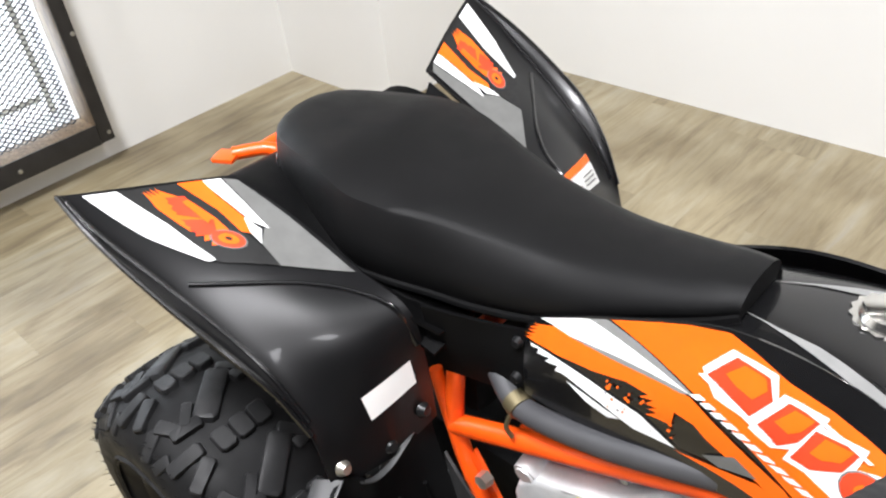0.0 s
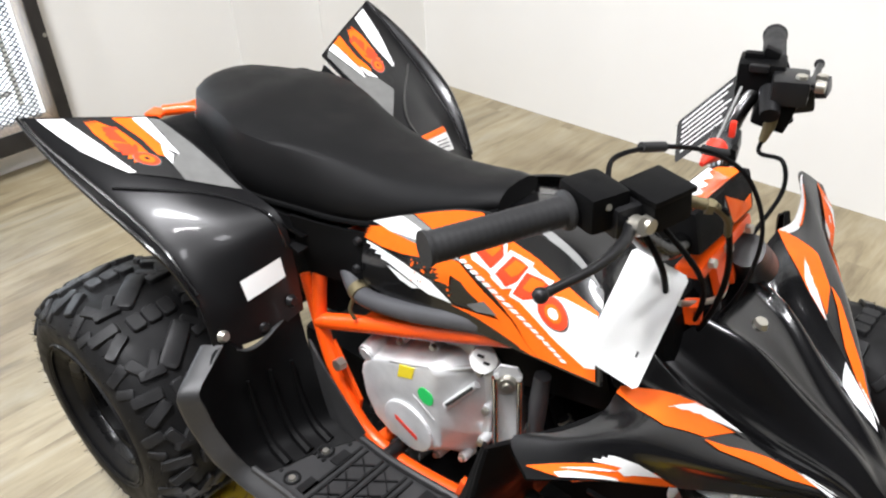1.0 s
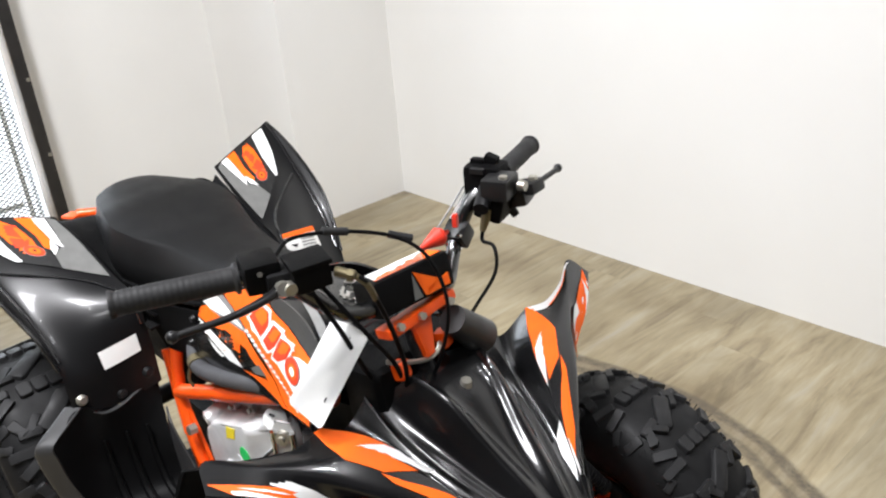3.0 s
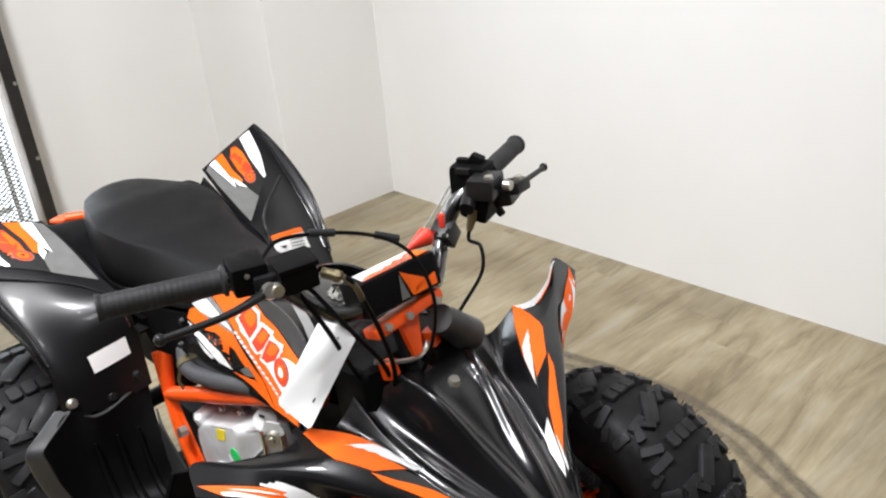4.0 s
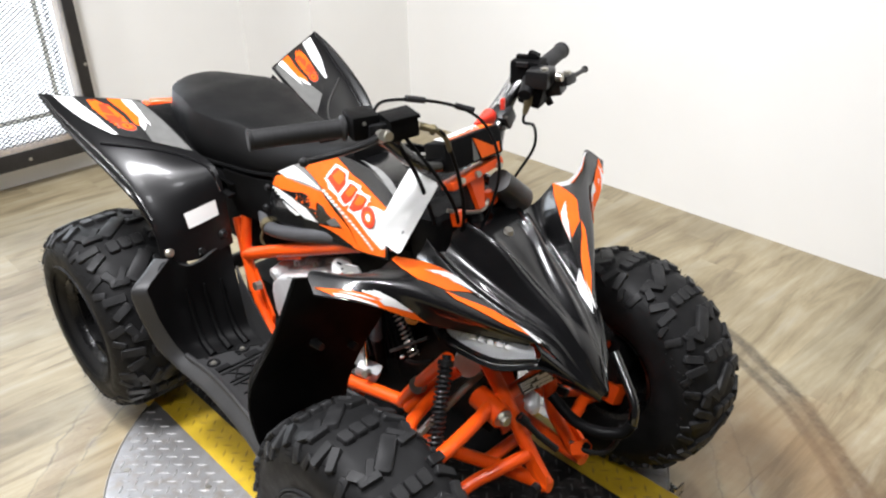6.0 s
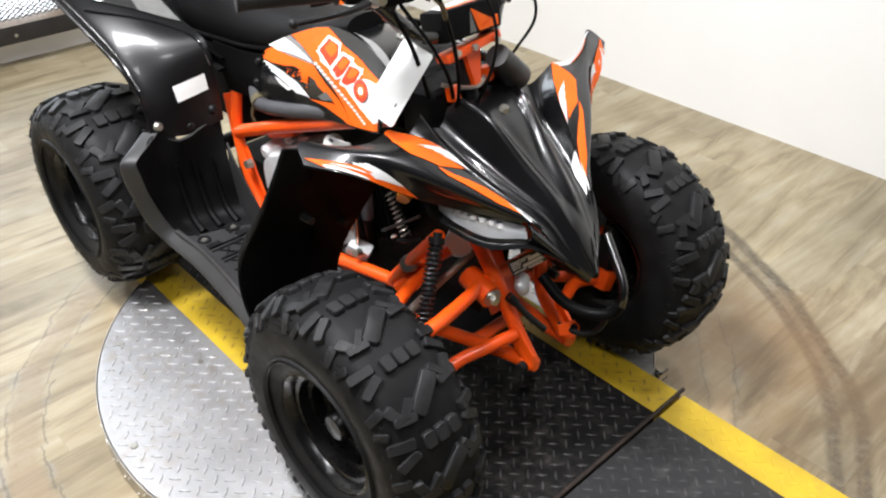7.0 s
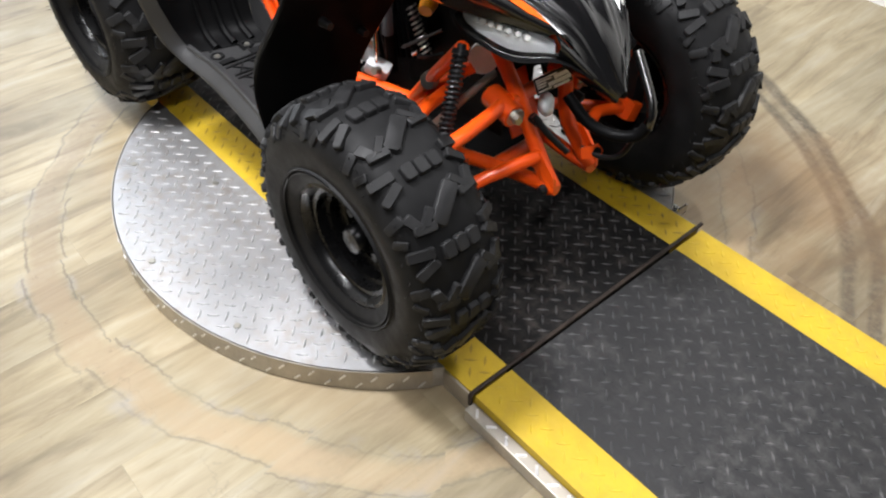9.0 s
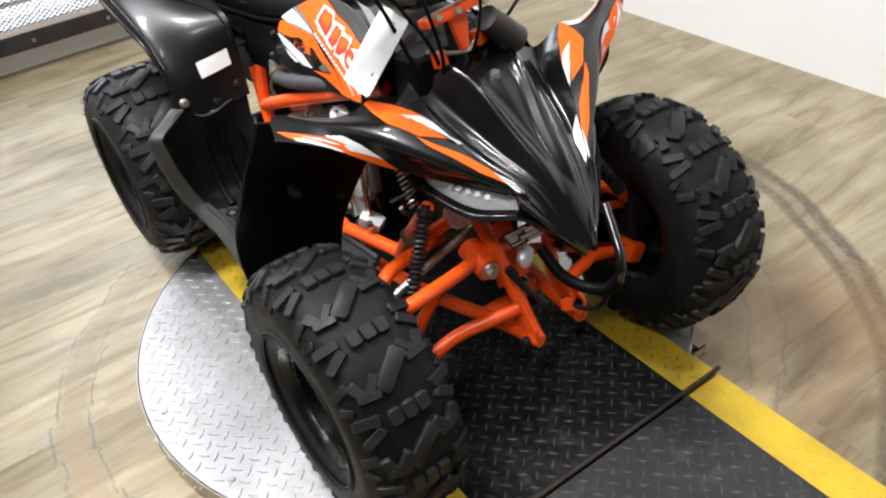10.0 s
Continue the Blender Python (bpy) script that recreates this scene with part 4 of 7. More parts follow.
def side_cover(side):
    s = COVER if side > 0 else COVER.mirrored()
    up = (0, -side, 0.2)
    body = part("side_cover", shell(s, 28, 14, 0.004, up), "gloss_black", quad, "black side cover with orange and white prints")

    def stick(name, outline, mat, lift, label=""):
        part(name, decal(s, outline, lift, up), mat, body, label)

    stick("orange_print", [(0.25, 0.985), (0.41, 0.985), (0.51, 0.985), (0.633, 0.86), (0.72, 0.83), (0.82, 0.78), (0.985, 0.77), (0.985, 0.03), (0.74, 0.02), (0.70, 0.10), (0.665, 0.24), (0.60, 0.40), (0.54, 0.52), (0.475, 0.61), (0.33, 0.855)], "decal_orange", 0.0010, "bright orange printed panel")
    stick("white_print", [(0.675, 0.458), (0.775, 0.617), (0.833, 0.667), (0.985, 0.735), (0.985, 0.18), (0.94, 0.14), (0.792, 0.283)], "decal_white", 0.0014, "white printed panel")
    stick("white_print", [(0.042, 0.985), (0.192, 0.985), (0.275, 0.875), (0.458, 0.617), (0.358, 0.70), (0.275, 0.767), (0.142, 0.85)], "decal_white", 0.0020)
    stick("grey_print", [(0.192, 0.985), (0.242, 0.985), (0.325, 0.858), (0.475, 0.60), (0.458, 0.617), (0.275, 0.875)], "decal_pale", 0.0014)
    stick("grey_print", [(0.142, 0.85), (0.275, 0.767), (0.358, 0.70), (0.458, 0.617), (0.44, 0.612), (0.34, 0.690), (0.25, 0.757)], "decal_pale", 0.0024)
    torn = [(0.0, 0.80), (0.02, 0.93), (0.10, 0.91), (0.15, 0.835), (0.292, 0.725), (0.46, 0.60), (0.56, 0.417), (0.65, 0.267), (0.70, 0.10), (0.74, 0.02), (0.68, 0.03), (0.60, 0.233), (0.55, 0.292), (0.50, 0.375), (0.475, 0.44), (0.43, 0.485), (0.425, 0.39), (0.392, 0.41), (0.367, 0.56), (0.308, 0.62), (0.217, 0.64), (0.108, 0.69), (0.033, 0.76)]
    stick("orange_print", jagged(jagged(torn, 17, 4, 0.03, 3), 0, 4, -0.03, 9), "decal_orange", 0.0016, "torn orange print")
    stick("orange_print", [(0.43, 0.20), (0.525, 0.20), (0.60, 0.22), (0.70, 0.10), (0.72, 0.02), (0.62, 0.09), (0.55, 0.14)], "decal_orange", 0.0020)
    stick("white_print", jagged([(0.02, 0.75), (0.108, 0.665), (0.225, 0.558), (0.35, 0.408), (0.433, 0.217), (0.333, 0.26), (0.25, 0.40), (0.142, 0.54)], 7, 4, 0.02, 5), "decal_white", 0.0020)
    stick("white_print", [(0.142, 0.50), (0.208, 0.43), (0.30, 0.308), (0.267, 0.285), (0.208, 0.358)], "decal_white", 0.0020)
    stick("grey_print", [(0.492, 0.25), (0.558, 0.333), (0.60, 0.25), (0.525, 0.21)], "decal_grey", 0.0018)
    rnd = random.Random(5)
    for k in range(34):
        u, f = 0.26 + rnd.uniform(0, 0.17), rnd.uniform(0, 1)
        v = 0.60 - (u - 0.26) * 0.9 - 0.20 * f * f
        r = rnd.uniform(0.003, 0.010) * (1.2 - 0.6 * f)
        stick("splash", [(u + r * 0.7 * math.cos(a), v + r * 2 * math.sin(a)) for a in (j * math.pi / 3 for j in range(6))], "decal_orange" if k % 4 else "decal_black", 0.0024)
    # the maker's mark as plain red-orange blocks edged in white, and a disc
    blocks = ([(0.483, 0.75), (0.533, 0.883), (0.600, 0.845), (0.612, 0.74), (0.575, 0.608), (0.520, 0.672)],
              [(0.590, 0.585), (0.640, 0.770), (0.700, 0.760), (0.665, 0.600), (0.632, 0.530)],
              [(0.655, 0.500), (0.692, 0.700), (0.780, 0.715), (0.745, 0.560), (0.690, 0.485)])
    for k, shape in enumerate(blocks):
        cu, cv = sum(p[0] for p in shape) / len(shape), sum(p[1] for p in shape) / len(shape)
        stick("mark_outline", [(cu + (u - cu) * 1.0 + math.copysign(0.012, u - cu), cv + (v - cv) * 1.0 + math.copysign(0.030, v - cv)) for u, v in shape], "decal_white", 0.0022)
        stick("mark", shape, "decal_red", 0.0028, "orange-red block of the mark")
        stick("mark_light", [(cu + 0.010 + (u - cu) * 0.62, cv + 0.035 + (v - cv) * 0.55) for u, v in shape], "decal_orange", 0.0034)
    stick("mark_outline", strip_uv((0.655, 0.79), (0.80, 0.69), 0.009), "decal_white", 0.0040)
    stick("mark_outline", strip_uv((0.475, 0.752), (0.617, 0.545), 0.010), "decal_white", 0.0040)
    for name, r, mat, lift in (("mark_outline", 0.066, "decal_grey", 0.0030), ("mark", 0.062, "decal_red", 0.0036), ("mark_light", 0.036, "decal_orange", 0.0040), ("mark_eye", 0.022, "decal_white", 0.0044)):
        stick(name, [(0.806 + r * math.cos(j * math.pi / 9), 0.50 + 2.05 * r * math.sin(j * math.pi / 9)) for j in range(18)], mat, lift)
    bars_along(s, (0.465, 0.630), (0.86, 0.085), 17, 0.013, body, up)
    for p in ((0.385, -0.104, 0.632), (0.392, -0.118, 0.595)):
        bm = bm_new()
        add_rod(bm, flip(p, side), flip((p[0], p[1] - 0.007, p[2]), side), 0.007, 0.005, 14)
        part("screw", bm, "black_metal", body, "black screw head")
    return body


for side in SIDES:
    side_cover(side).location.z = 0.0 if side > 0 else -0.026

# ---- rear fenders
FENDER = Surf([
    [(0.286, -0.148, 0.488), (0.281, -0.215, 0.478), (0.272, -0.284, 0.486), (0.268, -0.299, 0.488)],
    [(0.284, -0.148, 0.575), (0.272, -0.220, 0.566), (0.255, -0.284, 0.560), (0.245, -0.301, 0.588)],
    [(0.266, -0.148, 0.648), (0.240, -0.222, 0.640), (0.203, -0.292, 0.632), (0.186, -0.325, 0.662)],
    [(0.190, -0.152, 0.676), (0.160, -0.228, 0.688), (0.118, -0.308, 0.692), (0.100, -0.343, 0.715)],
    [(0.095, -0.158, 0.716), (0.062, -0.240, 0.728), (0.025, -0.325, 0.742), (0.012, -0.352, 0.760)],
    [(0.010, -0.170, 0.748), (-0.024, -0.250, 0.766), (-0.052, -0.332, 0.786), (-0.058, -0.350, 0.792)]])


def rear_fender(side):
    s = FENDER if side > 0 else FENDER.mirrored()
    up = (0.5, 0, 1)
    body = part("rear_fender", shell(s, 44, 24, 0.004, up), "satin_black", quad, "glossy black rear fender with swept-up tail")

    def stick(name, outline, mat, lift, label=""):
        part(name, decal(s, outline, lift, up, 30), mat, body, label)

    stick("grey_print", [(0.985, 0.07), (0.97, 0.02), (0.58, 0.03), (0.65, 0.275), (0.725, 0.242), (0.767, 0.17), (0.78, 0.14)], "decal_grey", 0.0022)
    stick("white_print", [(0.985, 0.165), (0.985, 0.078), (0.765, 0.148), (0.80, 0.178), (0.90, 0.172)], "decal_white", 0.0026)
    stick("orange_print", [(0.985, 0.267), (0.985, 0.158), (0.925, 0.178), (0.80, 0.186), (0.760, 0.225), (0.775, 0.258), (0.858, 0.242)], "decal_orange", 0.0028)
    stick("white_print", [(0.82, 0.186), (0.767, 0.180), (0.725, 0.242), (0.765, 0.232)], "decal_white", 0.0030)
    stick("black_print", [(0.985, 0.50), (0.985, 0.267), (0.858, 0.242), (0.725, 0.25), (0.65, 0.275), (0.70, 0.45), (0.842, 0.455)], "decal_black", 0.0024)
    stick("torn_mark", jagged(jagged([(0.945, 0.425), (0.962, 0.360), (0.915, 0.300), (0.833, 0.285), (0.775, 0.295), (0.735, 0.35), (0.752, 0.405), (0.808, 0.418), (0.858, 0.428), (0.905, 0.435)], 6, 3, -0.02, 2), 0, 4, 0.02, 6), "decal_orange", 0.0032, "torn orange mark")
    stick("mark", jagged([(0.93, 0.30), (0.935, 0.375), (0.87, 0.40), (0.84, 0.33)], 1, 3, 0.012, 4), "decal_red", 0.0038, "red-orange mark")
    stick("mark", jagged([(0.83, 0.30), (0.85, 0.405), (0.79, 0.415), (0.78, 0.35)], 1, 3, 0.010, 7), "decal_red", 0.0038, "red-orange mark")
    stick("mark_light", [(0.915, 0.305), (0.910, 0.335), (0.82, 0.335), (0.83, 0.315)], "decal_orange", 0.0044)
    for r, mat, lift in ((0.036, "decal_grey", 0.0036), (0.032, "decal_red", 0.0040), (0.020, "decal_orange", 0.0044), (0.007, "decal_black", 0.0048)):
        stick("mark_disc", [(0.758 + r * math.cos(j * math.pi / 7), 0.333 + 1.7 * r * math.sin(j * math.pi / 7)) for j in range(14)], mat, lift)
    stick("white_print", [(0.985, 0.645), (0.985, 0.50), (0.842, 0.455), (0.708, 0.445), (0.708, 0.475), (0.817, 0.567), (0.90, 0.608)], "decal_white", 0.0028)
    for line in ([(0.66, 0.62), (0.63, 0.46), (0.585, 0.26), (0.52, 0.12), (0.42, 0.05), (0.28, 0.035)], [(0.97, 0.86), (0.85, 0.80), (0.70, 0.74), (0.55, 0.72), (0.40, 0.72), (0.24, 0.74)]):
        bm = bm_new()
        add_tube(bm, [s.at(*q) for q in line], 0.0034, 8, 7)
        part("moulded_ridge", bm, "gloss_black", body, "raised glossy crease")
    bm = bm_new()
    add_tube(bm, [s.at(u, 0.985) for u in (0.99, 0.86, 0.72, 0.58, 0.44, 0.30, 0.16)], 0.0036, 8, 7)
    part("rolled_edge", bm, "gloss_black", body, "rolled glossy outer edge")
    return body


for side in SIDES:
    fender = rear_fender(side)
    s = FENDER if side > 0 else FENDER.mirrored()
    if side > 0:
        part("plain_sticker", decal(s, [(0.172, 0.095), (0.160, 0.40), (0.238, 0.40), (0.252, 0.095)], 0.0016, (0.5, 0, 1)), "paper", fender, "plain white rectangular sticker")
    else:
        part("notice_sticker", decal(s, [(0.433, 0.04), (0.40, 0.467), (0.293, 0.475), (0.330, 0.05)], 0.0016, (0.5, 0, 1)), "paper", fender, "white notice sticker with orange band")
        part("notice_band", decal(s, [(0.433, 0.04), (0.40, 0.467), (0.374, 0.468), (0.408, 0.042)], 0.0022, (0.5, 0, 1)), "decal_orange", fender, "orange heading band")
        part("notice_sign", decal(s, [(0.360, 0.10), (0.350, 0.19), (0.335, 0.16)], 0.0022, (0.5, 0, 1)), "decal_black", fender, "small dark warning sign")
        for u in (0.362, 0.346, 0.330):
            part("print_bar", decal(s, strip_uv((u + 0.004, 0.24), (u - 0.012, 0.42), 0.003), 0.0022, (0.5, 0, 1)), "decal_pale", fender)
    for p in ((0.268, -0.281, 0.509), (0.276, -0.218, 0.493), (0.286, -0.168, 0.516)):
        bm = bm_new()
        add_rod(bm, flip(p, side), flip((p[0] + 0.008, p[1], p[2] + 0.002), side), 0.0105, 0.006, 14)
        part("fender_screw", bm, "zinc" if p[1] < -0.25 else "black_metal", fender, "round screw head")

# ---- tail deck, grab bar
TAIL = Surf([[(0.30, -0.15, 0.60), (0.30, 0, 0.615), (0.30, 0.15, 0.60)], [(0.15, -0.158, 0.650), (0.15, 0, 0.66), (0.15, 0.158, 0.650)],
             [(0.03, -0.168, 0.705), (0.02, 0, 0.69), (0.03, 0.168, 0.705)], [(-0.05, -0.15, 0.715), (-0.085, 0, 0.69), (-0.05, 0.15, 0.715)], [(-0.06, -0.12, 0.66), (-0.105, 0, 0.62), (-0.06, 0.12, 0.66)]])
part("tail_deck", shell(TAIL, 20, 16, 0.005), "matte_black", quad, "matte black tail moulding under the seat")
bm = bm_new()
for side in SIDES:
    add_tube(bm, [flip(p, side) for p in ((0.02, -0.035, 0.655), (-0.07, -0.035, 0.678), (-0.105, -0.045, 0.688), (-0.135, -0.085, 0.690))], 0.010, 10, 6)
    add_box(bm, flip((-0.138, -0.094, 0.689), side), (0.034, 0.03, 0.007), turned(0, 0, side * 25), 0.003)
add_tube(bm, [(-0.115, -0.052, 0.688), (-0.118, 0.0, 0.688), (-0.115, 0.052, 0.688)], 0.009, 10, 4)
part("grab_bar", bm, "orange", quad, "orange tubular rear grab bar")

# ---- bonnet, front fenders, lamps
FRONT = Vector((-0.016, 0.017, -0.019))    # how the front body sits on the frame
half_rows = [  # from the middle outwards: tapering trough, sharp ridge, scoop, second ridge, valley, crease of the fender
    [(0.874, 0.0, 0.708), (0.886, 0.047, 0.707), (0.890, 0.058, 0.713), (0.868, 0.082, 0.690), (0.842, 0.100, 0.689), (0.846, 0.107, 0.680), (0.856, 0.148, 0.664), (0.868, 0.190, 0.695)],
    [(0.943, 0.0, 0.682), (0.943, 0.030, 0.682), (0.942, 0.048, 0.692), (0.926, 0.072, 0.654), (0.906, 0.096, 0.650), (0.907, 0.103, 0.641), (0.914, 0.118, 0.636), (0.922, 0.140, 0.673)],
    [(1.006, 0.0, 0.624), (1.006, 0.012, 0.625), (1.006, 0.034, 0.637), (0.999, 0.056, 0.606), (0.990, 0.076, 0.607), (0.990, 0.081, 0.599), (0.991, 0.093, 0.596), (0.995, 0.106, 0.618)],
    [(1.066, 0.0, 0.580), (1.066, 0.005, 0.581), (1.066, 0.022, 0.586), (1.065, 0.036, 0.567), (1.064, 0.047, 0.566), (1.064, 0.050, 0.561), (1.065, 0.058, 0.559), (1.066, 0.066, 0.562)],
    [(1.111, 0.0, 0.536), (1.111, 0.013, 0.534), (1.110, 0.016, 0.530), (1.109, 0.024, 0.518), (1.108, 0.030, 0.516), (1.108, 0.032, 0.514), (1.107, 0.036, 0.512), (1.106, 0.041, 0.510)],
    [(1.145, 0.0, 0.477), (1.144, 0.004, 0.476), (1.144, 0.005, 0.475), (1.143, 0.007, 0.472), (1.142, 0.008, 0.470), (1.142, 0.009, 0.469), (1.141, 0.010, 0.467), (1.140, 0.012, 0.464)]]
BONNET = Surf([[flip(p, -1) for p in row[:0:-1]] + row for row in half_rows])
bonnet = part("bonnet", shell(BONNET, 40, 84, 0.004), "gloss_black", quad, "glossy black pointed front bonnet")
bonnet.location = FRONT
bm = bm_new()
add_rod(bm, (0.93, 0.0, 0.686), (0.932, 0.0, 0.694), 0.0095, 0.007, 16)
part("bonnet_screw", bm, "zinc", bonnet, "round screw on the bonnet")
WING = Surf([[(0.868, -0.190, 0.695), (0.872, -0.234, 0.690), (0.860, -0.285, 0.700), (0.838, -0.330, 0.714), (0.868, -0.346, 0.694)],
             [(0.922, -0.140, 0.673), (0.920, -0.196, 0.678), (0.908, -0.240, 0.684), (0.898, -0.268, 0.684), (0.908, -0.290, 0.672)],
             [(0.995, -0.106, 0.618), (0.986, -0.142, 0.631), (0.977, -0.175, 0.636), (0.960, -0.188, 0.628), (0.946, -0.200, 0.610)],
             [(1.066, -0.066, 0.562), (1.062, -0.070, 0.564), (1.057, -0.076, 0.565), (1.052, -0.080, 0.565), (1.050, -0.085, 0.562)]])
LENS = Surf([[(0.947, -0.170, 0.587), (0.951, -0.174, 0.579), (0.955, -0.172, 0.569)],
             [(0.995, -0.135, 0.593), (1.009, -0.139, 0.568), (1.016, -0.133, 0.536)],
             [(1.059, -0.078, 0.551), (1.065, -0.082, 0.543), (1.067, -0.082, 0.533)]])
NOSE = Surf([[(1.056, -0.074, 0.566), (1.098, -0.047, 0.524), (1.142, -0.010, 0.472)],
             [(1.070, -0.078, 0.553), (1.105, -0.050, 0.510), (1.139, -0.010, 0.458)],
             [(1.062, -0.078, 0.528), (1.085, -0.045, 0.490), (1.120, -0.008, 0.452)]])
CHIN = Surf([[(0.944, -0.193, 0.608), (0.948, -0.184, 0.592), (0.932, -0.158, 0.588)],
             [(0.958, -0.173, 0.567), (0.962, -0.169, 0.561), (0.940, -0.140, 0.560)],
             [(1.019, -0.134, 0.533), (1.023, -0.130, 0.527), (0.992, -0.100, 0.530)],
             [(1.070, -0.084, 0.532), (1.075, -0.080, 0.526), (1.048, -0.060, 0.522)],
             [(1.110, -0.047, 0.507), (1.113, -0.044, 0.501), (1.094, -0.038, 0.496)]])


def front_corner(side):
    def s(surf):
        return surf if side > 0 else surf.mirrored()

    wing = part("front_fender", shell(s(WING), 26, 18, 0.004), "gloss_black", quad, "glossy black front fender with orange prints")
    wing.location = FRONT
    part("nose_side", shell(s(NOSE), 14, 10, 0.003, (0.3, -side, 0)), "gloss_black", wing, "black nose flank")
    part("lamp_chin", shell(s(CHIN), 24, 10, 0.003, (0.5, -side, 0)), "matte_black", wing, "black chin below the lamp")
    w = s(WING)

    def stick(name, outline, mat, lift, label=""):
        part(name, decal(w, outline, lift), mat, wing, label)

    # flash along the crease, flash along the outer edge
    stick("orange_flash", [(0.0, 0.06), (0.0, 0.0), (0.15, 0.0), (0.31, 0.012), (0.42, 0.0), (0.54, 0.0), (0.545, 0.03), (0.50, 0.21), (0.342, 0.25), (0.142, 0.158)], "decal_orange", 0.0012, "orange printed flash")
    stick("white_flash", jagged([(0.28, 0.115), (0.36, 0.02), (0.42, 0.0), (0.56, 0.0), (0.442, 0.070)], 4, 3, 0.008, 6), "decal_white", 0.0020)
    stick("black_flash", [(0.44, 0.072), (0.565, 0.0), (0.60, 0.0), (0.545, 0.035)], "decal_black", 0.0022)
    stick("orange_flash", [(0.50, 0.232), (0.583, 0.195), (0.692, 0.06), (0.80, 0.0), (0.90, 0.0), (0.925, 0.083), (0.842, 0.267), (0.70, 0.26), (0.583, 0.275)], "decal_orange", 0.0014)
    stick("white_flash", jagged([(0.80, 0.0), (0.985, 0.0), (0.985, 0.22), (0.917, 0.09), (0.87, 0.05)], 4, 3, 0.02, 4), "decal_white", 0.0020)
    stick("orange_flash", [(0.017, 0.925), (0.225, 0.885), (0.417, 0.84), (0.50, 0.85), (0.55, 0.84), (0.66, 0.97), (0.60, 0.985), (0.15, 0.985)], "decal_orange", 0.0012)
    stick("white_flash", jagged(jagged([(0.308, 0.85), (0.375, 0.76), (0.467, 0.783), (0.58, 0.87), (0.47, 0.91), (0.417, 0.86)], 4, 4, -0.03, 8), 0, 3, -0.02, 3), "decal_white", 0.0018)
    stick("white_flash", [(0.13, 0.955), (0.20, 0.94), (0.40, 0.962), (0.42, 0.985), (0.15, 0.985)], "decal_white", 0.0018)
    stick("white_flash", jagged([(0.16, 0.925), (0.30, 0.90), (0.40, 0.905), (0.30, 0.925)], 2, 4, 0.010, 5), "decal_white", 0.0022)
    if side < 0:
        stick("white_flash", [(0.0, 0.02), (0.06, 0.10), (0.09, 0.24), (0.05, 0.66), (0.03, 0.76), (0.0, 0.6)], "decal_white", 0.0012)
        stick("orange_flash", [(0.08, 0.25), (0.10, 0.30), (0.06, 0.66), (0.045, 0.64)], "decal_orange", 0.0018)
        stick("orange_flash", [(0.09, 0.92), (0.20, 0.985), (0.45, 0.985), (0.62, 0.60), (0.467, 0.56), (0.35, 0.80)], "decal_orange", 0.0024)
        stick("white_flash", jagged([(0.35, 0.80), (0.467, 0.56), (0.54, 0.58), (0.40, 0.86)], 0, 4, 0.04, 8), "decal_white", 0.0030)
        stick("white_flash", [(0.14, 0.90), (0.24, 0.985), (0.40, 0.985), (0.22, 0.93)], "decal_white", 0.0030)
    near = [("white_flash", [(0.165, 0.004), (0.19, 0.085), (0.325, 0.15), (0.285, 0.055), (0.24, 0.004)])] if side > 0 else []
    for name, outline in near + [("white_flash", [(0.43, 0.004), (0.455, 0.07), (0.50, 0.10), (0.567, 0.06), (0.60, 0.04), (0.56, 0.004)])]:
        part(name, decal(BONNET, outline if side > 0 else [(u, 1 - v) for u, v in outline], 0.0016, (0, 0, 1), 28), "decal_white", bonnet)
    # head lamp
    bowl = Surf(s(LENS).g + np.array((-0.016, side * 0.016, -0.006)))
    lamp = part("head_lamp", shell(bowl, 16, 8, 0.003, (0.5, -side, 0.4)), "reflector", wing, "slanted head lamp with a row of diodes")
    lens = part("lamp_lens", shell(s(LENS), 18, 10, 0.0025, (0.5, -side, 0.4)), "lens", lamp, "clear lamp lens")
    lens.visible_shadow = False
    for k in range(7):
        u, v = 0.22 + k * 0.085, 0.36 + 0.015 * k
        p, n = bowl.at(u, v), bowl.normal(u, v)
        n = n if n @ np.array((0.5, -side, 0.4)) > 0 else -n
        bm = bm_new()
        add_rod(bm, p, p + n * 0.010, 0.0072, 0.0048, 6)
        part("diode", bm, "led", lamp, "white diode")
    # inner arch behind the wheel
    ARCH = Surf([[(0.806, -0.332, 0.684), (0.845, -0.245, 0.668), (0.872, -0.140, 0.650)], [(0.800, -0.372, 0.600), (0.805, -0.27, 0.590), (0.822, -0.160, 0.580)],
                 [(0.722, -0.386, 0.468), (0.745, -0.295, 0.452), (0.760, -0.205, 0.442)], [(0.720, -0.388, 0.375), (0.735, -0.30, 0.345), (0.742, -0.222, 0.340)], [(0.745, -0.37, 0.275), (0.735, -0.30, 0.275), (0.735, -0.222, 0.275)]])
    arch = part("arch_liner", shell(s(ARCH), 26, 14, 0.006, (1, 0, 0)), "matte_black", quad, "matte black mudguard behind the front wheel")
    RET = Surf([[(0.806, -0.334, 0.684), (0.796, -0.322, 0.680)], [(0.800, -0.374, 0.600), (0.778, -0.358, 0.596)], [(0.722, -0.388, 0.468), (0.694, -0.372, 0.462)], [(0.720, -0.390, 0.375), (0.690, -0.372, 0.370)], [(0.745, -0.372, 0.275), (0.71, -0.362, 0.272)]])
    part("liner_edge", shell(s(RET), 24, 4, 0.004, (0, -side, 0)), "matte_black", arch, "folded edge of the mudguard")
    if side < 0:
        arch.location = (0.02, -0.012, -0.04)
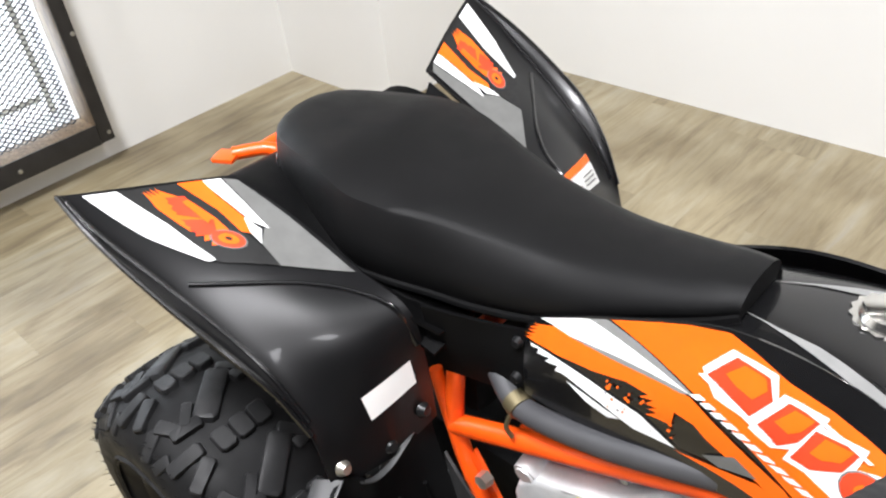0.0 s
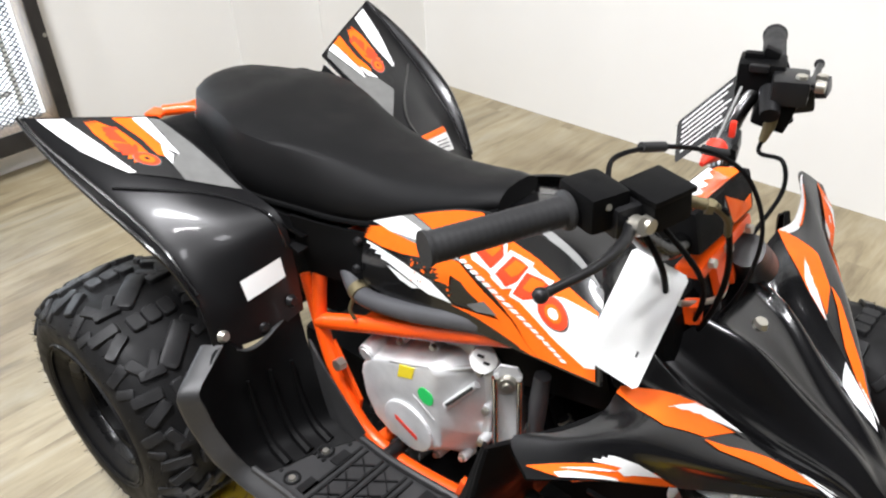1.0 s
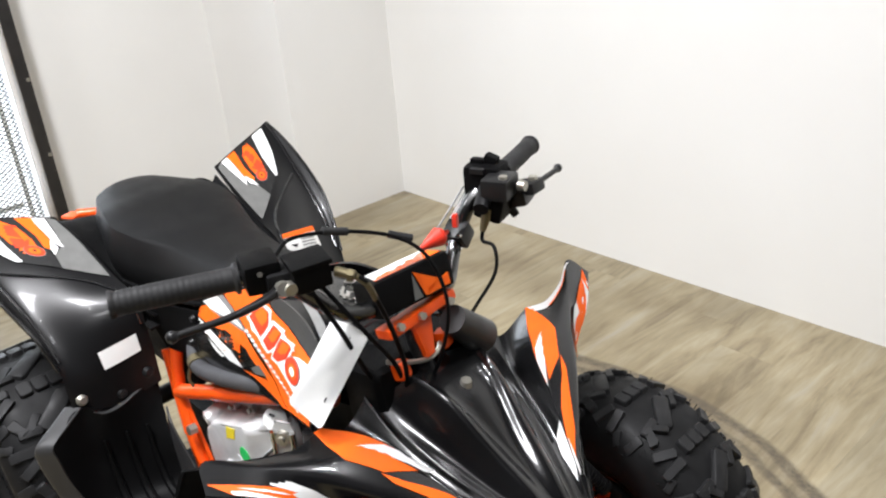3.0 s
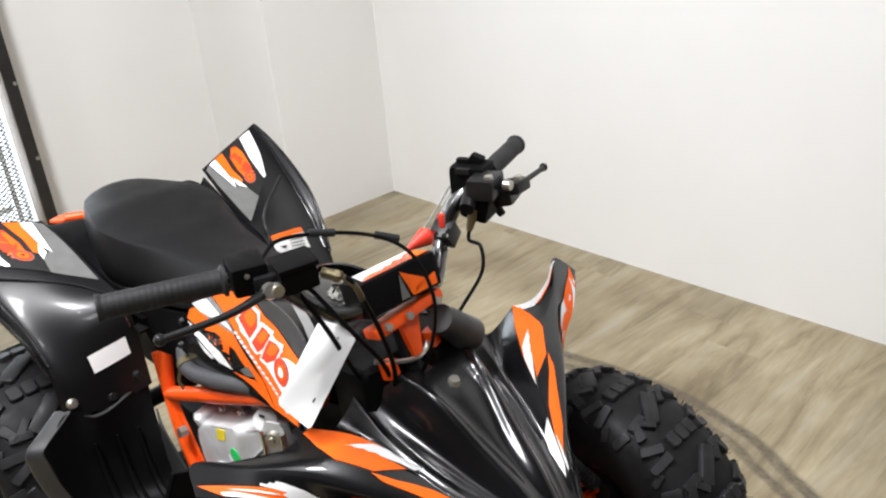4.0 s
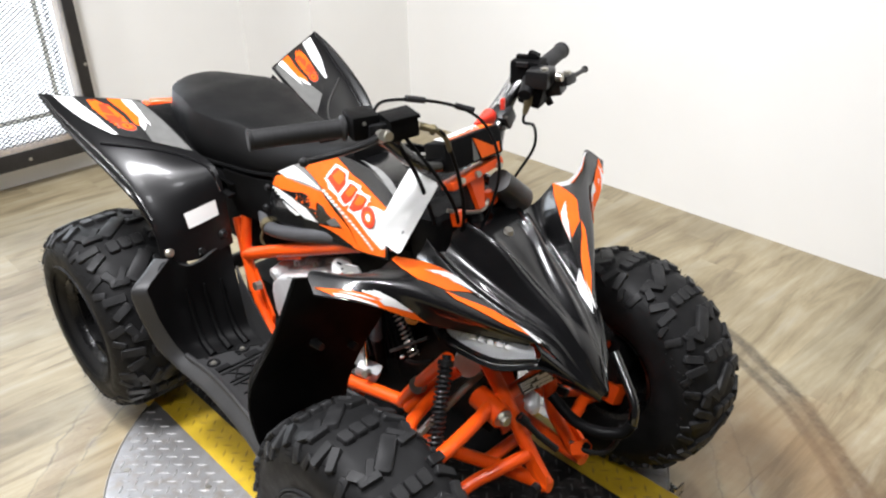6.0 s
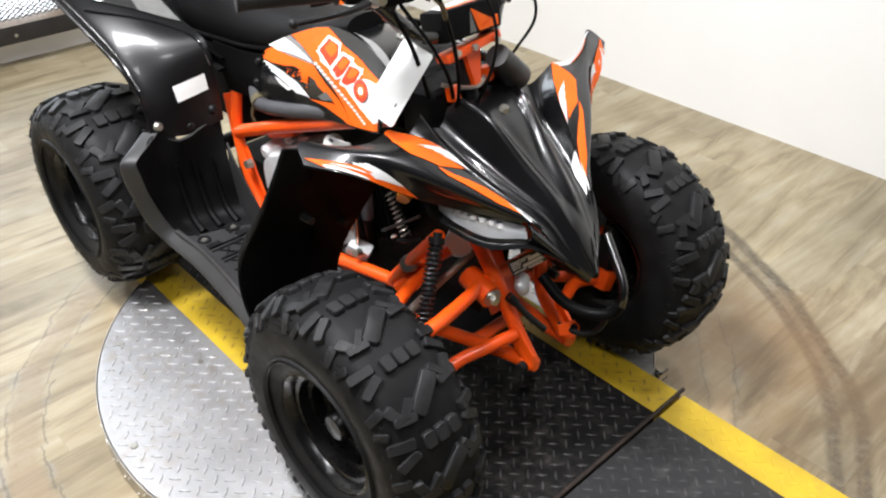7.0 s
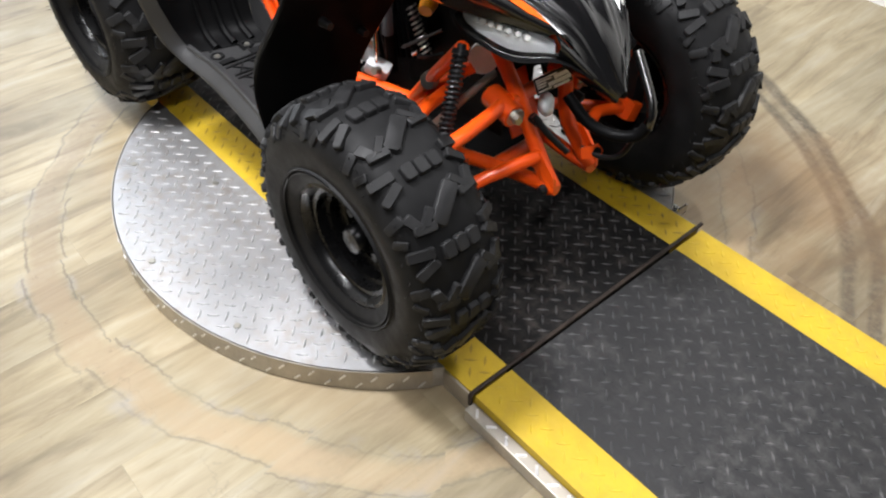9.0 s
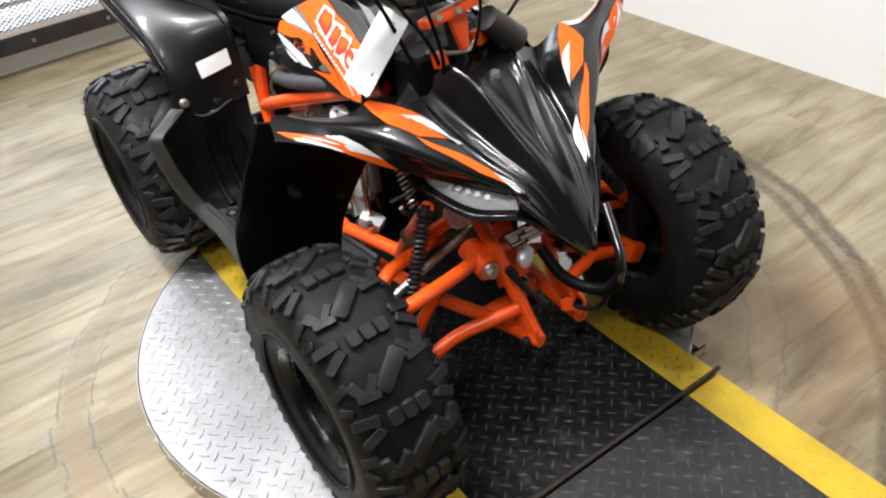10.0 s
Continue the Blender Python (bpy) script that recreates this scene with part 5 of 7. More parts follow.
    for p in ((0.79, -0.30, 0.55), (0.77, -0.22, 0.50)):
        bm = bm_new()
        q = flip(p, side)
        add_rod(bm, q, (q[0] + 0.022, q[1], q[2]), 0.008, 0.006, 12)
        part("liner_screw", bm, "black_metal", arch)
    return wing


for side in SIDES:
    front_corner(side)

# ---- foot wells
def foot_well(side):
    def s(surf):
        return surf if side > 0 else surf.mirrored()

    # the heel wall: its foot on the board, its notched top edge, its outer corner
    GUARD = Surf([[(0.405, -0.172, 0.300), (0.380, -0.215, 0.299), (0.365, -0.258, 0.299), (0.355, -0.292, 0.300), (0.345, -0.318, 0.306)],
                  [(0.352, -0.176, 0.322), (0.330, -0.215, 0.316), (0.320, -0.258, 0.316), (0.314, -0.294, 0.318), (0.318, -0.328, 0.332)],
                  [(0.328, -0.172, 0.390), (0.306, -0.210, 0.380), (0.297, -0.256, 0.378), (0.290, -0.300, 0.382), (0.308, -0.346, 0.398)],
                  [(0.300, -0.162, 0.446), (0.294, -0.205, 0.432), (0.290, -0.256, 0.428), (0.280, -0.298, 0.446), (0.302, -0.352, 0.440)],
                  [(0.274, -0.150, 0.496), (0.287, -0.202, 0.484), (0.290, -0.256, 0.476), (0.274, -0.290, 0.500), (0.299, -0.353, 0.468)]])
    body = part("foot_well", shell(s(GUARD), 34, 34, 0.006, (1, 0, 0.2)), "matte_black", quad, "matte black plastic foot well and heel guard")
    # the turned-back flange of the heel wall, then the outer skirt of the board
    EDGE = [(0.275, -0.289, 0.501), (0.287, -0.321, 0.486), (0.300, -0.354, 0.468), (0.306, -0.353, 0.440), (0.309, -0.347, 0.398), (0.319, -0.330, 0.334), (0.345, -0.319, 0.309), (0.42, -0.314, 0.306), (0.52, -0.322, 0.305), (0.62, -0.336, 0.304), (0.74, -0.360, 0.304)]
    BACKED = [(0.249, -0.306, 0.499), (0.264, -0.340, 0.484), (0.280, -0.374, 0.468), (0.284, -0.376, 0.438), (0.290, -0.370, 0.396), (0.302, -0.354, 0.326), (0.335, -0.343, 0.292), (0.42, -0.338, 0.284), (0.52, -0.345, 0.282), (0.62, -0.358, 0.280), (0.74, -0.382, 0.280)]
    UNDER = [(x - (0.010 if z > 0.30 else 0.0), y + (0.0 if z > 0.30 else 0.012), z - 0.010) for x, y, z in BACKED]
    flange = Surf([[flip(p, side) for p in row] for row in (EDGE, BACKED, UNDER)])
    part("guard_flange", shell(flange, 10, 70, 0.003, (0, -side, 0.6)), "board_plastic", body, "turned-back outer flange and skirt")
    TOP = [(0.274, -0.150, 0.498), (0.281, -0.176, 0.492), (0.287, -0.202, 0.486), (0.291, -0.230, 0.479), (0.290, -0.256, 0.478), (0.284, -0.272, 0.486)]
    lip = Surf([[flip(p, side) for p in row] for row in (TOP, [(x - 0.007, y, z + 0.001) for x, y, z in TOP], [(x - 0.009, y, z - 0.006) for x, y, z in TOP])])
    part("top_lip", shell(lip, 4, 20, 0.002), "board_plastic", body, "rounded upper lip")
    # the low wall on the engine side
    INNER = Surf([[(0.302, -0.160, 0.444), (0.338, -0.170, 0.424), (0.378, -0.168, 0.372), (0.418, -0.164, 0.316)],
                  [(0.328, -0.172, 0.388), (0.346, -0.174, 0.372), (0.376, -0.172, 0.340), (0.412, -0.168, 0.306)],
                  [(0.352, -0.177, 0.322), (0.364, -0.176, 0.316), (0.384, -0.175, 0.308), (0.410, -0.172, 0.300)]])
    part("inner_wall", shell(s(INNER), 10, 14, 0.004, (0, -side, 0.2)), "board_plastic", body, "three-cornered inner wall")
    for y, x0 in ((-0.200, 0.326), (-0.235, 0.318), (-0.272, 0.312)):
        bm = bm_new()
        add_tube(bm, [flip(p, side) for p in ((x0 + 0.048, y, 0.300), (x0 + 0.010, y, 0.320), (x0 - 0.012, y, 0.372), (x0 - 0.020, y, 0.430))], 0.0075, 8, 5, radii=[0.009, 0.008, 0.006, 0.003])
        part("rib", bm, "matte_black", body, "moulded rib")
    BOARD = Surf([[(0.335, -0.165, 0.299), (0.330, -0.24, 0.297), (0.335, -0.322, 0.300)], [(0.50, -0.165, 0.298), (0.50, -0.24, 0.296), (0.50, -0.324, 0.299)], [(0.74, -0.150, 0.298), (0.74, -0.24, 0.297), (0.74, -0.362, 0.299)]])
    board = part("foot_board", shell(s(BOARD), 14, 10, 0.010), "board_plastic", body, "ribbed black foot board")
    bm = bm_new()
    add_tube(bm, [flip(p, side) for p in ((0.335, -0.318, 0.309), (0.42, -0.313, 0.306), (0.52, -0.321, 0.305), (0.62, -0.335, 0.304), (0.74, -0.359, 0.304))], 0.006, 8, 6)
    part("board_edge", bm, "board_plastic", board, "raised outer edge")
    bm = bm_new()
    add_tube(bm, [flip(p, side) for p in ((0.412, -0.166, 0.303), (0.50, -0.168, 0.304), (0.62, -0.158, 0.304), (0.74, -0.150, 0.304))], 0.006, 8, 6)
    part("board_edge", bm, "board_plastic", board, "raised inner edge")

    # dark inserts lie on the board in place of the shade inside its slots
    def slot(x, y, sx, sy, turn=0.0):
        bm = bm_new()
        add_box(bm, flip((x, y, 0.2988), side), (sx, sy, 0.003), turned(0, 0, turn * side))
        part("slot", bm, "rubber", board, "dark insert for the shade in a slot", False)

    for y, a, b in ((-0.184, 0.350, 0.420), (-0.232, 0.342, 0.405), (-0.288, 0.340, 0.380)):
        for k in range(int((b - a) / 0.0105)):
            slot(a + k * 0.0105, y, 0.0045, 0.006)
    for x, y in ((0.384, -0.218), (0.386, -0.287)):
        # a raised dark ring gives the shade of the well round each bolt
        bm = bm_new()
        ring = [flip((x + 0.012 * math.cos(k * math.pi / 9), y + 0.012 * math.sin(k * math.pi / 9), 0.300), side) for k in range(19)]
        add_tube(bm, ring, 0.0022, 6, smooth=False, ends=False)
        part("bolt_well", bm, "rubber", board, "dark ring for the shade in the bolt's well")
        bm = bm_new()
        add_rod(bm, flip((x, y, 0.297), side), flip((x, y, 0.3015), side), 0.0065, 0.005, 16)
        part("board_bolt", bm, "zinc", board, "bolt head in the foot board")
        slot(x + 0.029, y + 0.006, 0.018, 0.030)
    for x in (0.428, 0.474, 0.524):
        slot(x - 0.006, -0.236, 0.004, 0.122)
        slot(x + 0.006, -0.236, 0.004, 0.122)
    for y in (-0.20, -0.236, -0.272):
        for a in (38, -38):
            slot(0.451, y, 0.038, 0.0025, a)
            slot(0.499, y, 0.038, 0.0025, a)
    slot(0.568, -0.19, 0.020, 0.034)
    slot(0.568, -0.27, 0.020, 0.034)
    bm = bm_new()
    add_rod(bm, flip((0.45, -0.10, 0.278), side), flip((0.45, -0.325, 0.278), side), 0.012)
    part("peg", bm, "black_metal", board, "steel peg under the foot board")


for side in SIDES:
    foot_well(side)

# ---- frame
for side in SIDES:
    for name, pts, r in (("upright", [(0.296, -0.108, 0.565), (0.292, -0.112, 0.54), (0.290, -0.122, 0.45), (0.321, -0.130, 0.375), (0.358, -0.134, 0.312), (0.400, -0.134, 0.274), (0.468, -0.134, 0.262), (0.567, -0.130, 0.268), (0.66, -0.122, 0.28)], 0.012),
                         ("top_rail", [(0.288, -0.122, 0.452), (0.40, -0.123, 0.500), (0.52, -0.121, 0.548), (0.66, -0.112, 0.602), (0.76, -0.09, 0.635)], 0.0135),
                         ("bottom_rail", [(0.44, -0.125, 0.240), (0.60, -0.120, 0.232), (0.80, -0.100, 0.236), (0.98, -0.060, 0.252), (1.072, -0.046, 0.262)], 0.013),
                         ("rear_stay", [(0.262, -0.118, 0.53), (0.285, -0.125, 0.46), (0.318, -0.134, 0.38)], 0.009),
                         ("front_upright", [(0.880, -0.064, 0.540), (0.925, -0.060, 0.475), (0.975, -0.057, 0.408), (1.002, -0.044, 0.338), (1.034, -0.045, 0.296), (1.066, -0.047, 0.262)], 0.0132)):
        bm = bm_new()
        add_tube(bm, [flip(p, side) for p in pts], r, 12, 8)
        part(name, bm, "orange", quad, "orange powder-coated frame tube")
    bm = bm_new()
    add_prism(bm, [(0, 0), (0.05, -0.10), (0.035, -0.155), (0.015, -0.13), (-0.008, -0.03)], Matrix.Translation(flip((0.322, -0.128, 0.432), side)) @ Matrix(((1, 0, 0, 0), (0, 0, -side, 0), (0, 1, 0, 0), (0, 0, 0, 1))), 0.006)
    part("gusset", bm, "orange", quad, "orange welded gusset plate", False)
    bm = bm_new()
    add_hex(bm, flip((0.345, -0.132, 0.402), side), (0, -side, 0.1), 0.011, 0.014)
    part("frame_bolt", bm, "zinc", quad, "zinc frame bolt")
for x, z, w in ((0.94, 0.245, 0.068), (0.93, 0.50, 0.06), (0.975, 0.405, 0.075), (0.40, 0.255, 0.13), (0.30, 0.58, 0.11)):
    bm = bm_new()
    add_rod(bm, (x, -w, z), (x, w, z), 0.012)
    part("cross_tube", bm, "orange", quad, "orange cross tube")
bm = bm_new()
add_box(bm, (0.93, 0, 0.345), (0.006, 0.07, 0.11), turned(0, -25, 0), 0.002)
part("front_plate", bm, "orange", quad, "orange front cross plate")

# plate added below the frame to cut bounce light and darken the nose
bm = bm_new()
add_prism(bm, [(0.46, -0.112), (0.80, -0.092), (0.96, -0.055), (0.96, 0.055), (0.80, 0.092), (0.46, 0.112)], Matrix.Translation((0, 0, 0.222)), 0.003)
part("skid_plate", bm, "matte_black", quad, "black plate added under the frame to block light", False)

# ---- front suspension and steering
for side in SIDES:
    hub = flip((0.965, -0.285, 0.290), side)
    for name, pts, r in (("upper_arm", [(0.965, -0.080, 0.398), (0.985, -0.13, 0.406), (1.018, -0.245, 0.426), (0.99, -0.29, 0.400)] if side > 0 else [(0.965, -0.080, 0.398), (0.970, -0.14, 0.396), (0.966, -0.20, 0.402), (0.95, -0.28, 0.40)], 0.0118 if side > 0 else 0.0085),
                         ("upper_arm", [(0.860, -0.085, 0.385), (0.885, -0.14, 0.400), (0.938, -0.236, 0.432), (0.97, -0.29, 0.405)], 0.0112),
                         ("lower_arm", [(1.030, -0.055, 0.312), (1.010, -0.11, 0.300), (0.986, -0.165, 0.280), (0.975, -0.26, 0.238)], 0.0115),
                         ("lower_arm", [(0.84, -0.09, 0.25), (0.89, -0.17, 0.245), (0.975, -0.26, 0.236)], 0.0115),
                         ("arm_strut", [(0.622, -0.150, 0.308), (0.640, -0.149, 0.319), (0.70, -0.142, 0.328), (0.80, -0.126, 0.336)], 0.0125),
                         ("arm_strut", [(0.785, -0.128, 0.330), (0.85, -0.136, 0.412), (0.938, -0.150, 0.515)], 0.0112),
                         ("arm_strut", [(0.815, -0.135, 0.335), (0.86, -0.105, 0.40), (0.90, -0.085, 0.44)], 0.0115)):
        bm = bm_new()
        droop = 0.0 if side > 0 else 0.42
        add_tube(bm, [flip((p[0], p[1], p[2] + (droop * (p[1] + 0.10) if name == "upper_arm" and p[1] < -0.10 else 0.0)), side) for p in pts], r, 12, 6)
        part(name, bm, "orange", quad, "orange suspension tube")
    bm = bm_new()
    add_rod(bm, flip((0.996, -0.084, 0.388), side), flip((0.935, -0.078, 0.398), side), 0.021)
    boss = part("arm_boss", bm, "orange", quad, "orange pivot boss")
    bm = bm_new()
    add_rod(bm, flip((0.996, -0.084, 0.388), side), flip((1.000, -0.085, 0.387), side), 0.017, 0.016, 20)
    add_hex(bm, flip((1.000, -0.085, 0.387), side), (1, -0.1 * side, 0), 0.0095, 0.009)
    part("pivot_bolt", bm, "zinc", boss, "zinc bolt and washer")
    bm = bm_new()
    add_rod(bm, flip((1.006, -0.052, 0.378), side), flip((1.024, -0.054, 0.376), side), 0.009, 0.008, 14)
    part("pivot_bolt", bm, "black_metal", boss, "dark bolt")
    bm = bm_new()
    add_prism(bm, [(-0.045, 0.050), (-0.022, 0.052), (0.012, 0.016), (0.016, -0.012), (0.004, -0.022), (-0.010, -0.008), (-0.036, 0.016)], Matrix.Translation(flip((1.060, -0.058, 0.272), side)) @ Matrix(((1, 0, 0, 0), (0, 0, -side, 0), (0, 1, 0, 0), (0, 0, 0, 1))), 0.006)
    part("fork_plate", bm, "orange", quad, "orange welded plate at the foot of the frame", False)
    bm = bm_new()
    add_rod(bm, flip((1.058, -0.062, 0.262), side), flip((1.058, -0.074, 0.262), side), 0.009, 0.008, 14)
    part("fork_bolt", bm, "black_metal", quad, "dark bolt in the fork plate")
    bm = bm_new()
    add_box(bm, flip((0.618, -0.150, 0.318), side), (0.032, 0.012, 0.040), turned(0, 18, 0), 0.003)
    part("strut_bracket", bm, "orange", quad, "orange bracket at the end of the strut")
    bm = bm_new()
    add_box(bm, flip((0.978, -0.262, 0.240), side), (0.050, 0.036, 0.040), turned(side * 28, 0, 0), 0.006)
    part("ball_joint_seat", bm, "orange", quad, "orange seat of the lower ball joint")
    # coil spring damper
    a, b = Vector(flip((0.936, -0.150, 0.520), side)), Vector(flip((0.984, -0.232, 0.388), side))
    bm = bm_new()
    add_rod(bm, a, b, 0.0075)
    add_rod(bm, a.lerp(b, 0.05), a.lerp(b, 0.1), 0.0135)
    add_rod(bm, a.lerp(b, 0.93), a.lerp(b, 0.97), 0.0135)
    damper = part("damper", bm, "black_metal", quad, "black front damper")
    turn = axis_turn(a, b)
    bm = bm_new()
    coil = []
    for k in range(17 * 14 + 1):
        t = k / (17 * 14)
        ang = 2 * math.pi * 17 * t
        coil.append(a.lerp(b, 0.1 + 0.83 * t) + turn @ Vector((0.0105 * math.cos(ang), 0.0105 * math.sin(ang), 0)))
    add_tube(bm, coil, 0.0023, 6, smooth=False)
    part("coil_spring", bm, "black_metal", damper, "black coil spring")
    bm = bm_new()
    add_box(bm, hub, (0.05, 0.04, 0.14), None, 0.008)
    add_rod(bm, hub, flip((0.96, -0.34, 0.286), side), 0.03)
    part("knuckle", bm, "black_metal", quad, "black steering knuckle")
    bm = bm_new()
    add_tube(bm, [flip(p, side) for p in ((0.90, -0.02, 0.41), (0.90, -0.15, 0.37), (0.90, -0.27, 0.33))], 0.007, 8, 4)
    part("tie_rod", bm, "zinc", quad, "steel tie rod")
bm = bm_new()
add_tube(bm, [(1.022, -0.068, 0.396), (1.045, -0.055, 0.368), (1.072, -0.032, 0.334)], 0.006, 8, 4)
part("horn_stay", bm, "black_metal", quad, "black steel stay")
bm = bm_new()
add_tube(bm, [(1.044, -0.016, 0.424), (1.09, -0.014, 0.396), (1.13, 0.0, 0.386), (1.164, 0.014, 0.396), (1.177, 0.022, 0.418)], 0.0098, 12, 7)
bumper = part("bumper", bm, "matte_black", quad, "black rubber-sleeved front bumper")
bm = bm_new()
add_tube(bm, [(1.176, 0.0215, 0.412), (1.176, 0.026, 0.432), (1.166, 0.034, 0.452), (1.138, 0.046, 0.479), (1.110, 0.057, 0.505)], 0.0078, 12, 7)
part("bumper_tube", bm, "bar_steel", bumper, "bare steel end of the bumper")
for q in ((1.050, 0.060, 0.425),):
    bm = bm_new()
    add_box(bm, q, (0.030, 0.034, 0.022), turned(10, -20, 15), 0.005)
    lug = part("bumper_lug", bm, "orange", quad, "orange mounting lug")
    bm = bm_new()
    add_hex(bm, (q[0] + 0.012, q[1] - 0.010, q[2] + 0.010), (0.6, -0.3, 0.7), 0.007, 0.007)
    part("lug_bolt", bm, "zinc", lug, "plated bolt")
bm = bm_new()
add_prism(bm, [(-0.022, -0.009), (0.010, -0.013), (0.017, 0.0), (0.010, 0.012), (-0.022, 0.009)], Matrix.Translation((1.098, 0.006, 0.330)) @ turned(62, 0, 62).to_4x4(), 0.006)
eye = part("tow_eye", bm, "orange", quad, "orange tow eye", False)
# the eye is not pierced: a black disc gives the hole's shade
bm = bm_new()
add_rod(bm, Vector((1.098, 0.006, 0.330)) + turned(62, 0, 62) @ Vector((0.006, 0, -0.002)), Vector((1.098, 0.006, 0.330)) + turned(62, 0, 62) @ Vector((0.006, 0, 0.002)), 0.0075, 0.0075, 16)
part("eye_hole", bm, "matte_black", eye, "dark disc for the shade in the bolt hole")
bm = bm_new()
add_tube(bm, [(1.075, 0.0, 0.33), (1.11, 0.01, 0.325), (1.135, 0.022, 0.335), (1.15, 0.026, 0.365), (1.16, 0.02, 0.402)], 0.0045, 10, 6)
part("bumper_stay", bm, "black_metal", quad, "thin black lower stay")
right, down = Vector((0.021, 0.056, 0.016)), Vector((-0.010, 0.030, -0.050))
face = right.cross(down).normalized()
turn = Matrix((right.normalized(), -down.normalized(), -face)).transposed().to_4x4()
turn.translation = (1.012, -0.066, 0.456)
bm = bm_new()
add_prism(bm, [(0, 0), (0.064, 0), (0.064, -0.052), (0, -0.052)], turn, 0.002)
plate = part("maker_plate", bm, "decal_black", quad, "grey data plate with unreadable print", False)
for x0, x1, y0, y1 in ((0.003, 0.040, 0.003, 0.007), (0.003, 0.030, 0.010, 0.014), (0.034, 0.062, 0.009, 0.021), (0.003, 0.020, 0.018, 0.023), (0.022, 0.062, 0.025, 0.037), (0.003, 0.018, 0.027, 0.031), (0.003, 0.026, 0.040, 0.044), (0.030, 0.058, 0.041, 0.049)):
    bm = bm_new()
    add_prism(bm, [(x0, -y0), (x1, -y0), (x1, -y1), (x0, -y1)], turn @ Matrix.Translation((0, 0, 0.0012)), 0.0008)
    part("print_bar", bm, "decal_white", plate, "", False)
bm = bm_new()
add_box(bm, (1.000, -0.012, 0.382), (0.024, 0.044, 0.030), turned(20, -30, 30), 0.009, 1)
part("regulator", bm, "alloy", quad, "small cast metal unit")
bm = bm_new()
add_rod(bm, (0.900, -0.062, 0.447), (0.912, -0.080, 0.453), 0.026, 0.024, 24)
part("horn", bm, "decal_white", quad, "round pale horn disc")

# ---- bars, controls
bm = bm_new()
half = [(0.757, -0.336, 0.888), (0.783, -0.270, 0.888), (0.808, -0.212, 0.885), (0.826, -0.165, 0.862), (0.842, -0.125, 0.820), (0.850, -0.09, 0.800), (0.852, 0.0, 0.794)]
LEAN_BAR = 0.010   # the bar hangs a little lower on its left
left = [(0.846, 0.045, 0.778), (0.826, 0.080, 0.768), (0.803, 0.112, 0.784), (0.792, 0.136, 0.808), (0.795, 0.160, 0.846), (0.802, 0.186, 0.868), (0.806, 0.212, 0.876), (0.783, 0.270, 0.880), (0.757, 0.336, 0.878)]
add_tube(bm, half + left, 0.0112, 14, 8)
bars = part("handlebar", bm, "bar_steel", quad, "dark steel handlebar")
for side in SIDES:
    a, b = Vector(flip((0.754, -0.343, 0.888), side)), Vector(flip((0.806, -0.216, 0.885), side))
    if side < 0:
        a.z, b.z = a.z - LEAN_BAR, b.z - LEAN_BAR * 0.65
    bm = bm_new()
    ridges = [0.0158, 0.0158] + [0.0143 if k % 2 else 0.0138 for k in range(36)] + [0.0142, 0.0142, 0.0185, 0.0185]
    add_tube(bm, [a.lerp(b, k / 84) for k in range(85)], 0.0172, 22, smooth=False, radii=ridges)
    part("grip", bm, "grip", bars, "ribbed black rubber grip")
    # lever
    bm = bm_new()
    add_tube(bm, [flip(p, side) for p in ((0.845, -0.172, 0.878), (0.866, -0.215, 0.880), (0.870, -0.262, 0.879), (0.858, -0.320, 0.878))] if side > 0 else [flip(p, side) for p in ((0.840, -0.172, 0.866), (0.848, -0.215, 0.864), (0.840, -0.262, 0.860), (0.825, -0.322, 0.858))], 0.006, 10, 6, radii=[0.007, 0.0055, 0.0042, 0.0042])
    end = Vector((0.857, -0.324, 0.878) if side > 0 else (0.823, 0.326, 0.858))
    bmesh.ops.create_uvsphere(bm, u_segments=12, v_segments=8, radius=0.0068, matrix=Matrix.Translation(end))
    part("brake_lever", bm, "black_metal", bars, "black brake lever with ball end")
    bm = bm_new()
    add_box(bm, flip((0.842, -0.176, 0.880), side), (0.04, 0.05, 0.03), turned(0, 0, side * -22), 0.006)
    add_rod(bm, flip((0.822, -0.172, 0.872), side), flip((0.838, -0.140, 0.856), side), 0.0125, 0.011, 16)
    part("lever_perch", bm, "black_metal", bars, "black lever perch")
    bm = bm_new()
    add_hex(bm, flip((0.855, -0.170, 0.893), side), (0, 0, 1), 0.007, 0.006)
    add_rod(bm, flip((0.866, -0.19, 0.882), side), flip((0.876, -0.192, 0.882), side), 0.008, 0.007, 12)
    part("lever_screw", bm, "zinc", bars, "zinc pivot screw")
# right: throttle box and reservoir
bm = bm_new()
add_box(bm, (0.820, -0.196, 0.890), (0.052, 0.042, 0.036), turned(0, 0, -20), 0.008)
box = part("throttle_box", bm, "matte_black", bars, "black thumb throttle box")
for q in ((0.838, -0.208, 0.896), (0.842, -0.188, 0.888)):
    bm = bm_new()
    add_rod(bm, q, (q[0] + 0.006, q[1] - 0.001, q[2] + 0.002), 0.0035, 0.003, 10)
    part("screw", bm, "zinc", box)
bm = bm_new()
add_tube(bm, [(0.80, -0.19, 0.882), (0.785, -0.215, 0.868), (0.775, -0.24, 0.866)], 0.006, 8, 4)
part("thumb_lever", bm, "matte_black", box, "black thumb lever")
bm = bm_new()
add_box(bm, (0.860, -0.159, 0.886), (0.046, 0.044, 0.028), turned(4, 0, -18), 0.006)
tank2 = part("fluid_reservoir", bm, "matte_black", bars, "square black brake fluid reservoir")
bm = bm_new()
add_box(bm, (0.860, -0.159, 0.902), (0.049, 0.047, 0.006), turned(4, 0, -18), 0.0025)
part("lid", bm, "matte_black", tank2, "flat black lid")
bm = bm_new()
